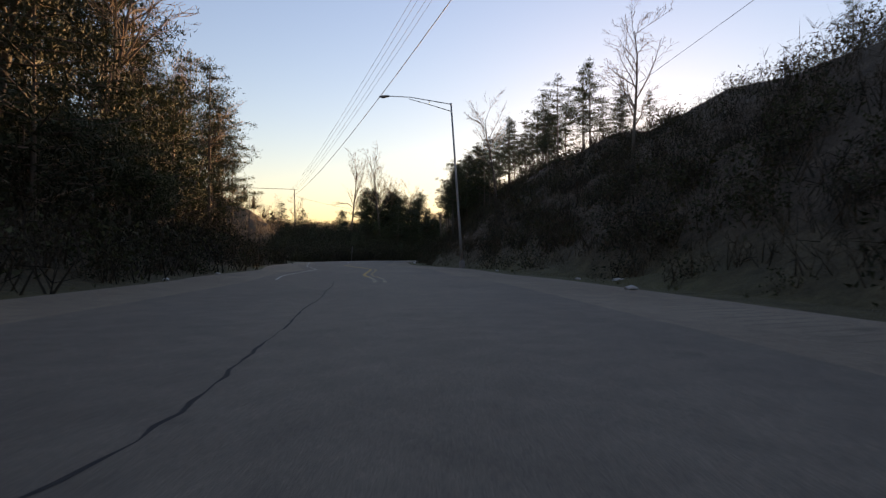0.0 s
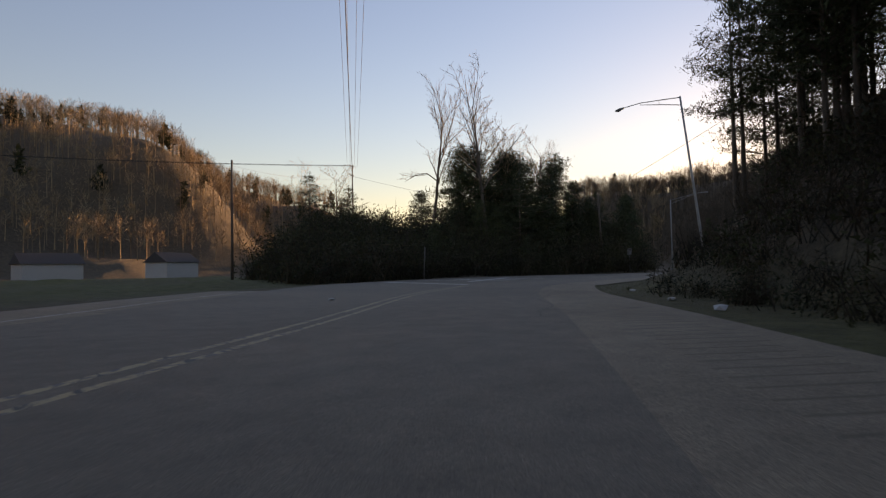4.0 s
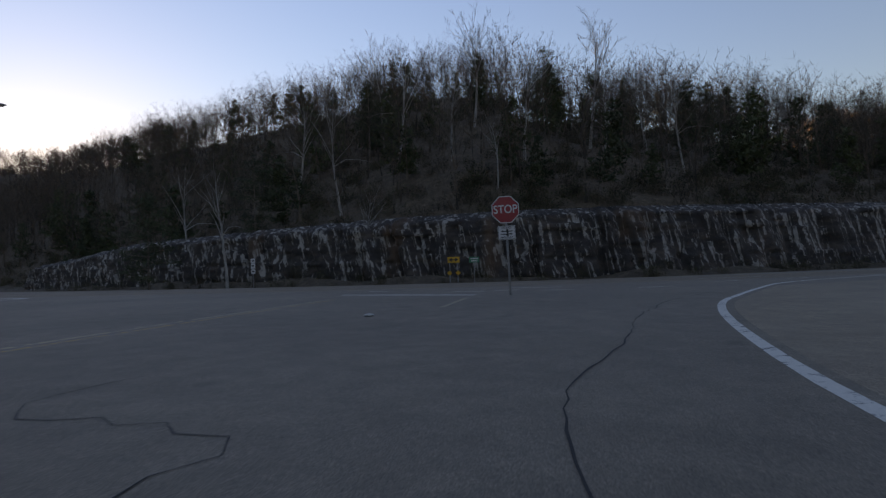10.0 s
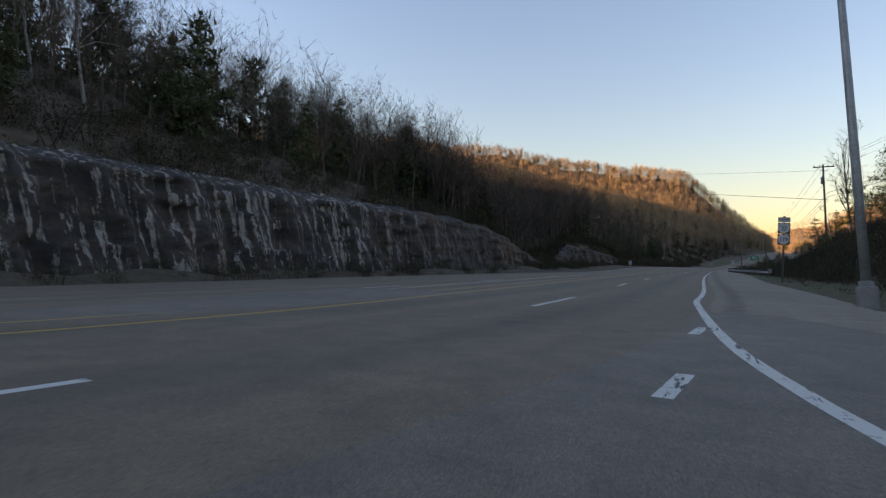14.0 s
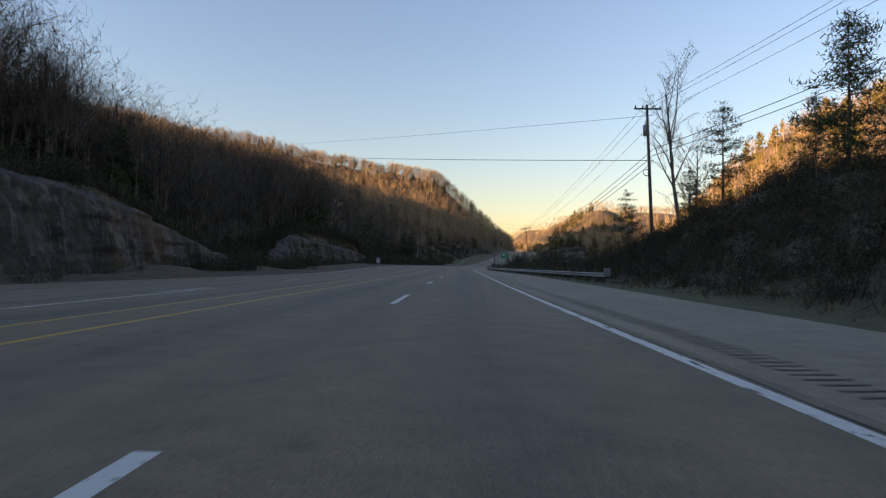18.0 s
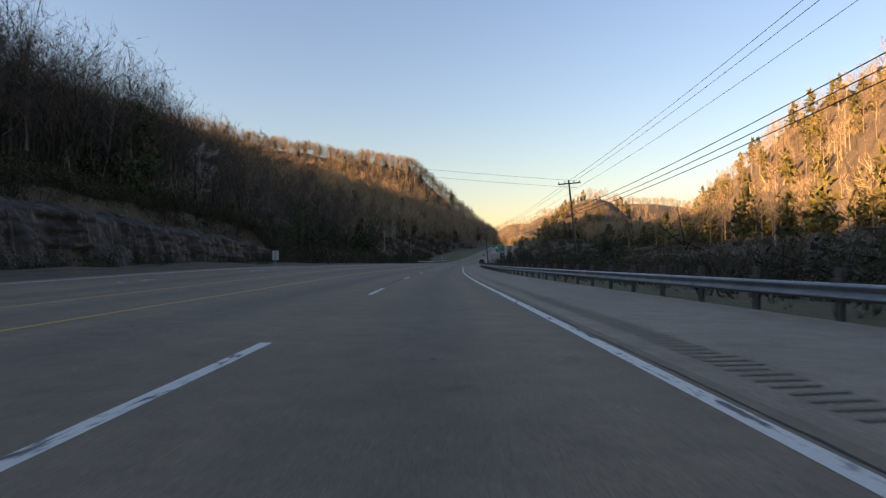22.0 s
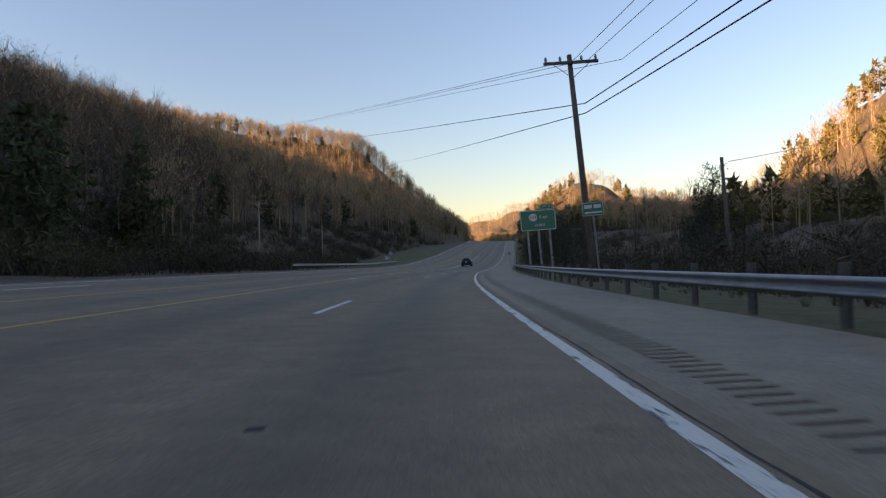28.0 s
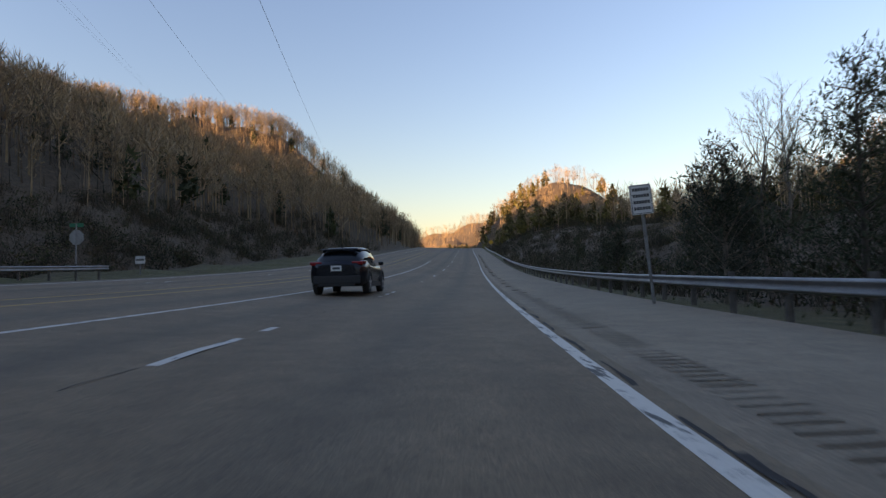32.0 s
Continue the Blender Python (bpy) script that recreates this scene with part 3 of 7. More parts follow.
hw_left = np.interp(EDGE[:, 1], [-230, -60, -20, 0, 40, 86, 173, 213, 262, 300, 900], [-25, -25.5, -25, -23, -17, -14.6, -15.1, -15.9, -18, -19.5, -18.5])
v_, q_ = ribbon(EDGE, hw_left, 0.35, 0.0, 0.5)
me = mesh_np("road_highway", v_, [q_[:, ::-1]], M_ROAD)
me.attributes.new("across", "FLOAT", "POINT").data.foreach_set("value", lateral(v_[:, 0], v_[:, 1], EDGE)[0].astype(np.float32))
structure("road_highway", me, "worn grey-brown asphalt highway with tyre-polished lanes", "road")
north = cut_curve(EDGE, 1, -56, 900)
sh_right = np.interp(north[:, 1], [-56, -30, -5, 20, 60, 90, 170, 210, 900], [3.2, 3.3, 4.0, 4.2, 3.3, 2.9, 3.0, 3.5, 3.5])
v_, q_ = ribbon(north, 0.352, sh_right, -0.002, 0.8)
structure("road_shoulder", mesh_np("road_shoulder", v_, [q_[:, ::-1]], M_SHOULDER), "pale asphalt shoulder with a milled rumble strip", "road")
v_, q_ = ribbon(RAMP, np.interp(RAMP[:, 0], [62, 75, 260], [-5.2, -4.2, -4.0]), np.interp(RAMP[:, 0], [60, 75, 260], [4.0, 3.6, 3.6]), -0.0005, flat=0.0)
structure("road_ramp", mesh_np("road_ramp", v_, [q_[:, ::-1]], M_RAMP), "dark cracked asphalt of the two-lane ramp", "road")
v_, q_ = ribbon(ARC, -9.5, 0.15, -0.001, flat=0.0)
structure("road_corner", mesh_np("road_corner", v_, [q_[:, ::-1]], M_RAMP), "dark asphalt of the right-turn corner", "road")
mouth = cut_curve(EDGE, 1, -104, -54)
v_, q_ = ribbon(mouth, -0.6, np.interp(mouth[:, 1], [-104, -96, -80, -60, -54], [2.0, 8, 12, 4, 1.0]), -0.002, flat=0.0)
structure("road_mouth", mesh_np("road_mouth", v_, [q_[:, ::-1]], M_RAMP), "asphalt where the ramp meets the highway", "road")
outer_w = np.interp(RAMP[:, 0], [-10, 12, 30, 47, 56, 75, 240], [-16.5, -15.6, -12.5, -9.8, -6.5, -3.2, -3.2])
keep = RAMP[:, 0] > -11
v_, q_ = ribbon(RAMP[keep], outer_w[keep], -5.0, -0.0015, flat=0.0)
sel = RAMP[:, 0] < 62
v_, q_ = ribbon(RAMP[keep & sel], outer_w[keep & sel], -5.19, -0.0015, flat=0.0)
structure("road_junction", mesh_np("road_junction", v_, [q_[:, ::-1]], M_RAMP), "wide dark asphalt mouth of the junction", "road")
early = cut_curve(RAMP, 0, 43, 260)
v_, q_ = ribbon(early, np.interp(early[:, 0], [60, 75, 260], [4.002, 3.602, 3.602]), np.interp(early[:, 0], [46, 56, 75, 300], [6.0, 6.0, 6.2, 6.3]), -0.003, flat=0.0)
structure("road_shoulder_ramp", mesh_np("road_shoulder_ramp", v_, [q_[:, ::-1]], M_SHOULDER), "pale concrete-grey ramp shoulder with rumble grooves", "road")
first = cut_curve(RAMP, 0, 52, 260)
v_, q_ = ribbon(first, np.interp(first[:, 0], [52, 60, 75, 260], [-10.5, -8.6, -6.8, -6.8]), np.interp(first[:, 0], [62, 75, 260], [-5.201, -4.201, -4.001]), -0.003, flat=0.0)
structure("road_shoulder_outer", mesh_np("road_shoulder_outer", v_, [q_[:, ::-1]], M_SHOULDER), "pale outer shoulder of the ramp", "road")
v_, q_ = ribbon(ARC, 0.152, np.interp(np.arange(len(ARC)), [0, 14, 40, len(ARC)], [2.4, 2.8, 3.2, 3.2]), -0.0025, flat=0.0)
structure("road_shoulder_corner", mesh_np("road_shoulder_corner", v_, [q_[:, ::-1]], M_SHOULDER), "pale paved apron inside the corner", "road")


def stripe(name, curve, offset, width, mat, label, lift=0.002, flat=None):
    v, q = ribbon(curve, np.asarray(offset) - width / 2, np.asarray(offset) + width / 2, lift, 5, flat)
    return structure(name, mesh_np(name, v, [q[:, ::-1]], mat), label, "road marking")


def bar(name, a, b, width, mat, label, lift=0.002, flat=0.0):
    """A straight painted bar between two plan points."""
    c = np.array([np.array(a) * (1 - f) + np.array(b) * f for f in np.linspace(0, 1, 6)])
    return stripe(name, c, 0.0, width, mat, label, lift, flat)


el = cut_curve(EDGE, 1, -52, 800)
LINE_Y, LINE_O = [-52, -30, 165, 195, 206, 216, 222, 236, 244, 300], [0.0, 0.11, 0.1, 0.06, 0.06, 0.3, 0.36, 0.28, 0.12, 0.1]
stripe("edge_line", el, np.interp(el[:, 1], LINE_Y, LINE_O), 0.13, M_WHITE, "worn solid white edge line")
bend = ARC[ARC[:, 0] < 26.6]
stripe("edge_line_corner", bend, np.interp(np.arange(len(bend)), [0, 6, 20, len(bend)], [0.0, -0.02, -0.07, 0.0]), 0.13, M_WHITE, "broad curved white edge line of the turn", 0.0015, 0.0)
# broken lane line, a dash every 12.19 m, passing the fitted phase
es = np.r_[0, np.cumsum(np.linalg.norm(np.diff(EDGE, axis=0), axis=1))]
lane_w = np.interp(EDGE[:, 1], [-72, -64, -55, -40, 100, 170, 222, 245, 252, 900], [1.6, 1.9, 2.6, 3.1, 3.15, 3.2, 3.15, 3.6, 3.85, 3.6])


ENDS = [-64.1, -51.9, -38.8, -25.7, -12.8, 0.1, 13.6, 27.1, 40.6, 52.8, 66.7, 80.7, 93.8, 106.1, 118.2, 130.3, 142.3, 154.4, 167.0, 194.0, 209.0, 223.4, 236.3, 250.5] + [264 + 13 * k for k in range(28)]


def dashes(name, offsets, shift, start, stop, mat, length=3.6, width=0.12, label="worn white lane dash"):
    for end in ENDS:
        b = float(np.interp(end, EDGE[:, 1], es)) + shift
        a = b - length
        if a < start or b > stop:
            continue
        s = np.linspace(a, b, 5)
        c = np.stack([np.interp(s, es, EDGE[:, 0]), np.interp(s, es, EDGE[:, 1])], 1)
        ob = stripe(name, c, np.interp(s, es, offsets), width, mat, label)
        ob["group"] = "lane dashes"


s_of = lambda y: float(np.interp(y, EDGE[:, 1], es))
dashes("lane_dash", -lane_w, 0.0, s_of(-76), s_of(700), M_WHITE)
yel = np.interp(EDGE[:, 1], [-64, -60, -52, -45, -28, -5, 45, 80, 160, 184, 204, 228, 253, 290, 900], [-4.9, -5.2, -5.85, -6.0, -6.1, -6.0, -6.5, -6.3, -6.4, -6.5, -7.2, -8.6, -10.1, -10.8, -10.8])
yel2 = yel - np.interp(EDGE[:, 1], [-60, -20, 0, 45, 85, 150, 200, 230, 260, 900], [1.15, 1.2, 1.4, 2.6, 3.2, 3.2, 2.8, 1.8, 1.3, 1.3])
main = (EDGE[:, 1] > -66) & (EDGE[:, 1] < 192)
stripe("yellow_line", EDGE[main], yel[main], 0.12, M_YELLOW, "solid yellow line beside the median")
rest = (EDGE[:, 1] > 196) & (EDGE[:, 1] < 700)
stripe("yellow_line_north", EDGE[rest], yel[rest], 0.12, M_YELLOW, "solid yellow median line beyond the crossover")
far_side = (EDGE[:, 1] > -66) & (EDGE[:, 1] < 700)
south_side = (EDGE[:, 1] > -66) & (EDGE[:, 1] < -8)
beyond = (EDGE[:, 1] > 25) & (EDGE[:, 1] < 700)
stripe("yellow_line_far", EDGE[far_side], yel2[far_side], 0.12, M_YELLOW, "solid yellow line of the far carriageway")
opp = yel2 - 3.2
dashes("far_lane_dash", np.maximum(opp, hw_left + 2.6), 5.0, s_of(-52), s_of(600), M_WHITE, label="faded white dash of the far lanes")
hwl = hw_left + 0.9
stripe("far_turn_line", EDGE[south_side], yel2[south_side] - np.interp(EDGE[south_side][:, 1], [-64, -50, 0], [1.3, 1.9, 2.8]), 0.11, M_WHITE, "thin white line of the far left-turn lane")
stripe("far_edge_line", EDGE[beyond], hwl[beyond], 0.13, M_WHITE, "faded white edge line of the far side")
turn = (EDGE[:, 1] > 246) & (EDGE[:, 1] < 330)
for end in (186, 193, 200, 207.8, 214.8, 221, 227, 233, 239):
    b = float(np.interp(end, EDGE[:, 1], es))
    q = np.linspace(b - 1.9, b, 4)
    stripe("turn_lane_dash", np.stack([np.interp(q, es, EDGE[:, 0]), np.interp(q, es, EDGE[:, 1])], 1), -6.65, 0.12, M_WHITE, "short white dash of the opening turn lane")["group"] = "lane dashes"
stripe("turn_lane_line", EDGE[turn], np.interp(EDGE[turn][:, 1], [246, 330], [-6.7, -7.2]), 0.14, M_WHITE, "solid white line of the left-turn lane")
# short dotted guide marks where the ramp joins
for a, b in (((-1.43, -81.93), (-0.31, -81.32)), ((2.2, -79.35), (3.17, -78.5)), ((0.92, -76.73), (2.15, -75.12)), ((4.19, -76.84), (4.94, -75.99)), ((5.36, -73.96), (5.43, -72.75))):
    bar("dotted_line", a, b, 0.12, M_WHITE, "worn short white guide mark", 0.003)
bar("turning_line", (10.4, -81.7), (6.8, -80.1), 0.1, M_YELLOW_FADED, "faded pale yellow line leading to the stop bar", 0.0012)
for yy in (-77.2, -68.3, -65.0, -61.5, -57.8):
    bar("dotted_line", (3.02, yy - 0.9), (3.1, yy), 0.13, M_WHITE, "worn short white guide mark")
# paler gore paving in the median
# ramp markings
mid = cut_curve(RAMP, 0, 68, 96)
fade_ = cut_curve(RAMP, 0, 47.5, 68.2)
stripe("worn_yellow_line", fade_, 0.16, 0.11, M_YELLOW_FADED, "faded yellow centre line of the ramp", 0.001, 0.0)
stripe("worn_yellow_line_outer", fade_, -0.16, 0.11, M_YELLOW_FADED, "faded yellow centre line of the ramp", 0.001, 0.0)
stripe("ramp_yellow_line", mid, 0.16, 0.11, M_YELLOW_WORN, "yellow centre line of the ramp", 0.001, 0.0)
stripe("ramp_yellow_line_outer", mid, -0.16, 0.13, M_YELLOW, "yellow centre line of the ramp", 0.001, 0.0)
old = cut_curve(RAMP, 0, 95.8, 99.5)
stripe("faded_yellow_line", old, 0.16, 0.12, M_YELLOW_FADED, "almost worn away yellow centre line", 0.001, 0.0)
stripe("faded_yellow_line_outer", old, -0.16, 0.12, M_YELLOW_FADED, "almost worn away yellow centre line", 0.001, 0.0)
tail = cut_curve(RAMP, 0, 3.5, 46)
stripe("junction_yellow_line", tail, 0.14, 0.1, M_YELLOW_WORN, "worn yellow centre line of the junction", 0.001, 0.0)
stripe("junction_yellow_line_outer", tail, -0.14, 0.1, M_YELLOW_FADED, "worn yellow centre line of the junction", 0.001, 0.0)
lined = cut_curve(RAMP, 0, 52, 97)
stripe("ramp_edge_line", lined, np.interp(lined[:, 0], [52, 60, 75, 260], [-8.4, -6.4, -3.5, -3.5]), 0.06, M_WHITE, "thin white outer edge line", 0.001, 0.0)
bar("stop_bar", (1.2, -83.2), (5.6, -79.5), 0.34, M_WHITE, "wide white stop bar at the highway")
bar("crossing_bar", (47.1, -84.7), (44.7, -95.6), 0.4, M_WHITE, "wide white transverse bar")
bar("crossing_mark", (42.0, -89.9), (30.4, -97.3), 0.5, M_WHITE, "white crossed bar of the railway warning mark", 0.0022)
bar("crossing_mark", (41.0, -95.8), (31.7, -92.3), 0.5, M_WHITE, "white crossed bar of the railway warning mark", 0.0035)
# railway warning letters, long strokes as painted
letter = [((39.4, -90.1), (36.2, -91.0)), ((39.4, -90.1), (39.2, -90.9)), ((39.2, -90.9), (37.6, -91.4)), ((37.6, -91.4), (37.8, -90.6)), ((37.6, -91.3), (35.9, -91.9))]
for a, b in letter:
    bar("crossing_letter", a, b, 0.22, M_WHITE, "white painted letter stroke", 0.0022)
    bar("crossing_letter", (a[0] - 1.2, a[1] - 5.0), (b[0] - 1.2, b[1] - 5.0), 0.22, M_WHITE, "white painted letter stroke", 0.0022)
south_edge = smooth_curve([(30, -103.4), (18, -104.2), (5, -103.2), (-6, -100.2), (-11.5, -98.6), (-13.2, -99.2), (-16.5, -102.0)], 1.0)
stripe("island_line", south_edge, 0.0, 0.22, M_WHITE, "white line along the traffic island", 0.0015, 0.0)


# rumble grooves as flat quads, the shade of the milled slots painted on
def grooves(name, curve, offset, width, spacing, start, stop, flat, parent_label, tilt=0.0):
    s = np.r_[0, np.cumsum(np.linalg.norm(np.diff(curve, axis=0), axis=1))]
    t, n = along(curve)
    vv, qq = [], []
    for i, a in enumerate(np.arange(max(start, 0.3), min(stop, s[-1] - 0.3), spacing)):
        p = np.array([np.interp(a, s, curve[:, k]) for k in (0, 1)])
        tt = np.array([np.interp(a, s, t[:, k]) for k in (0, 1)])
        nn = np.array([np.interp(a, s, n[:, k]) for k in (0, 1)])
        o = np.interp(a, s, np.broadcast_to(offset, len(curve)))
        w = width * (0.9 + 0.2 * random.random())
        for j, (da, db) in enumerate(((-0.024, 0), (-0.024, w), (0.024, w), (0.024, 0))):
            q = p + tt * (da + tilt * (db - w / 2)) + nn * (o + db)
            z = (level([q[0]], [q[1]])[0] if flat is None else flat)
            vv.append((*q, z))
        qq.append([4 * i, 4 * i + 1, 4 * i + 2, 4 * i + 3])
    vv = np.array(vv)
    return vv, np.array(qq)


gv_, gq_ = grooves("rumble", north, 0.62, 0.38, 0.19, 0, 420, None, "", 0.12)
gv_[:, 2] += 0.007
stuff("rumble_strip", mesh_np("rumble_strip", gv_, [gq_[:, ::-1]], M_GROOVE), "milled rumble grooves in the shoulder, flat with their shade as colour", "rumble strip")
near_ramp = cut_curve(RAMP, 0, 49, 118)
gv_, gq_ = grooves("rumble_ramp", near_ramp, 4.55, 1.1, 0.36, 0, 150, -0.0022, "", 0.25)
stuff("rumble_strip_ramp", mesh_np("rumble_strip_ramp", gv_, [gq_[:, ::-1]], M_GROOVE), "slanting rumble grooves in the ramp shoulder, flat with their shade as colour", "rumble strip")

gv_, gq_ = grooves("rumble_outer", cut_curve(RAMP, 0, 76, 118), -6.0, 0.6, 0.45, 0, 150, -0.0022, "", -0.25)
stuff("rumble_strip_outer", mesh_np("rumble_strip_outer", gv_, [gq_[:, ::-1]], M_GROOVE), "faint rumble grooves in the outer shoulder, flat with their shade as colour", "rumble strip")


def crack(points, width, flat, seed, name="road_crack", wig=1.0):
    r = np.random.RandomState(seed)
    c = smooth_curve(points, 0.22)
    t, n = along(c)
    c = c + n * wig * (r.randn(len(c)) * 0.05)[:, None] + n * wig * (0.12 * np.sin(np.arange(len(c)) * 0.31 + seed))[:, None]
    w = 0.33 * width * (0.4 + r.rand(len(c)) * 1.3)
    v, q = ribbon(c, -w / 2, w / 2, 0.0 if flat is not None else 0.002, 5, flat)
    structure(name, mesh_np(name, v, [q[:, ::-1]], M_CRACK), "small dark pit worn into the asphalt" if name == "road_pit" else "dark irregular crack in the asphalt", "crack")


crack([(111.4, -21.4), (110.7, -21.8), (109.6, -22.8), (107.8, -24.7), (103.8, -28.8), (99.5, -33.4)], 0.07, 0.001, 1, wig=0.2)
crack([(103.5, -25.5), (100, -28.2), (96, -32)], 0.022, 0.002, 2)
crack([(47.5, -79.2), (45.0, -80.5), (41.5, -82.2), (37, -83.6), (32.5, -84.3)], 0.034, 0.003, 3)
crack([(60.2, -68.9), (57.5, -71.1), (54.0, -74.0), (50.3, -76.8), (47.5, -79.2)], 0.04, 0.003, 4)
crack([(27.5, -85.4), (26.6, -85.1), (25.4, -84.8), (24.2, -84.7), (23.3, -84.4), (21.4, -83.9), (19.0, -82.9), (16.5, -81.0), (14.2, -79.4), (13.3, -78.6), (12.5, -77.9), (11.2, -76.6), (9.4, -74.3)], 0.05, 0.003, 5, wig=0.3)
crack([(20.6, -85.6), (19.4, -85.0), (18.3, -86.2), (17.2, -85.7)], 0.03, 0.003, 6)
crack([(52.5, -77.4), (50.8, -77.9), (49.8, -79.0), (48.2, -79.2)], 0.03, 0.003, 7)
for a in range(54, 78, 12):
    o = -float(np.interp(a, EDGE[:, 1], lane_w))
    x0 = [float(np.interp(a + d, EDGE[:, 1], EDGE[:, 0])) + o - 0.1 for d in (0, 4, 8, 12)]
    crack([(x0[i], a + 4 * i) for i in range(4)], 0.1, None, 120 + a, wig=0.12)


for a in range(-46, 264, 10):
    ys = [a, a + 3.5, a + 7, a + 10.4]
    if a > -30:
        crack([(float(np.interp(q, EDGE[:, 1], EDGE[:, 0])) + float(np.interp(q, LINE_Y, LINE_O)) + 0.12, q) for q in ys], 0.09 if a > 170 else 0.05, None, 300 + a, wig=0.1)
    if a > 180:
        crack([(float(np.interp(q, EDGE[:, 1], EDGE[:, 0] - lane_w)) - 0.1, q) for q in ys], 0.035, None, 500 + a, wig=0.12)
crack([(0.45, -16), (0.6, -12), (0.4, -8.5), (0.55, -5), (0.42, -2.4), (0.5, 3), (0.3, 9)], 0.04, None, 71, wig=0.3)
crack([(-1.5, 2.2), (-1.75, 2.9), (-1.6, 3.4)], 0.05, None, 72, wig=0.3)
crack([(1.0, 118), (0.7, 125), (1.0, 131)], 0.04, None, 74, wig=0.3)
crack([(9.2, 226), (8.6, 230), (8.9, 235), (9.3, 239)], 0.06, None, 75, wig=0.3)
PATCH = random.Random(11)
# ravelled wheel track where the ramp meets the highway
for _ in range(44):
    q = PATCH.random()
    bx, by = 3.6 + 1.7 * q + PATCH.gauss(0, 0.09), -66.9 - 3.5 * q + PATCH.gauss(0, 0.05)
    r_ = PATCH.uniform(0.012, 0.04)
    crack([(bx, by), (bx + r_, by + r_ * 0.4), (bx + 2 * r_, by)], r_ * 1.6, 0.003, PATCH.randint(0, 999), "road_pit", 0.1)
for _ in range(46):
    q = PATCH.uniform(-60, 262)
    o = PATCH.uniform(-6.0, -0.3)
    bx = float(np.interp(q, EDGE[:, 1], EDGE[:, 0])) + o
    r_ = PATCH.uniform(0.018, 0.05)
    crack([(bx, q), (bx + r_ * 0.5, q + r_), (bx, q + 2 * r_)], r_ * 4, None, PATCH.randint(0, 999), "road_pit", 0.1)


# ---- rock cut along the highway ----
def rock_cut(y0, y1, name, label, height, seed, foot_in=0.0):
    line = cut_curve(EDGE, 1, y0, y1)
    fine = smooth_curve([tuple(p) for p in line[::3]], 0.34)
    t, n = along(fine)
    ey = fine[:, 1]
    foot = np.interp(ey, [-200, -110, 110, 200], [30, 29, 27.5, 26]) - foot_in
    r = np.random.RandomState(seed)
    rows = np.linspace(-1.4, 1.0, 46)
    h = height(ey)
    s = np.arange(len(fine)) * 0.34
    ledge_z = np.sort(r.uniform(0, 9, 26))
    ledge_d = r.uniform(-0.4, 0.5, 27)
    chunk = np.repeat(r.uniform(-1, 1, (len(fine) // 4 + 2, 60)), 4, axis=0)[: len(fine)]
    joints = np.cumsum(r.uniform(0.1, 2.6, 400))
    step_d = r.uniform(-1, 1, 400)
    pts = np.zeros((len(fine), len(rows), 3))
    for j, f in enumerate(rows):
        zz = -1.4 + (h + 1.4) * (j / (len(rows) - 1))
        lay = np.searchsorted(ledge_z, zz + 0.012 * s + 0.6 * np.sin(s * 0.02))
        out = ledge_d[lay] * 0.9 + 0.45 * chunk[np.arange(len(fine)), lay] + 0.35 * np.sin(s * 0.35 + lay * 1.7) * np.sin(s * 0.11 + 2) + 0.12 * r.randn(len(fine))
        wob = 0.8 * np.sin(s * 0.17) + 0.25 * np.sin(zz * 1.3 + s * 0.05)
        flute = 0.7 * np.abs(np.sin(s * 0.62 + wob)) + 0.35 * np.abs(np.sin(s * 1.37 + 2 * wob)) - 0.5
        slab = 0.55 * np.interp(s + 0.5 * zz, joints, step_d) * (zz > -0.5)
        lean = 0.20 * (zz + 1.4)
        top = np.clip((zz - h + 0.8), 0, None) * 2.0
        off = -(foot + 0.6 + lean + top) + (out * 0.26 + flute * 0.75 + slab)
        pts[:, j, :2] = fine + n * off[:, None]
        pts[:, j, 2] = zz - 0.5
    m, c = len(fine), len(rows)
    ix = np.arange(m * c).reshape(m, c)
    q = np.stack([ix[:-1, :-1], ix[:-1, 1:], ix[1:, 1:], ix[1:, :-1]], -1).reshape(-1, 4)
    return structure(name, mesh_np(name, pts.reshape(-1, 3), [q], M_ROCK), label, "rock face")


rock_cut(-150, 42, "rock_face", "dark layered roadside rock cut with pale vertical streaks", lambda y: np.interp(y, [-150, -128, -95, -60, 4, 20, 33, 42], [4, 6.2, 6.7, 6.8, 7.4, 6.0, 3.0, 1.0]), 4, 1.6)
rock_cut(52, 132, "rock_face_north", "lower dark rock cut half hidden by brush", lambda y: np.interp(y, [52, 66, 90, 115, 132], [1, 6.2, 5.4, 4.5, 0.8]), 9, 1.0)


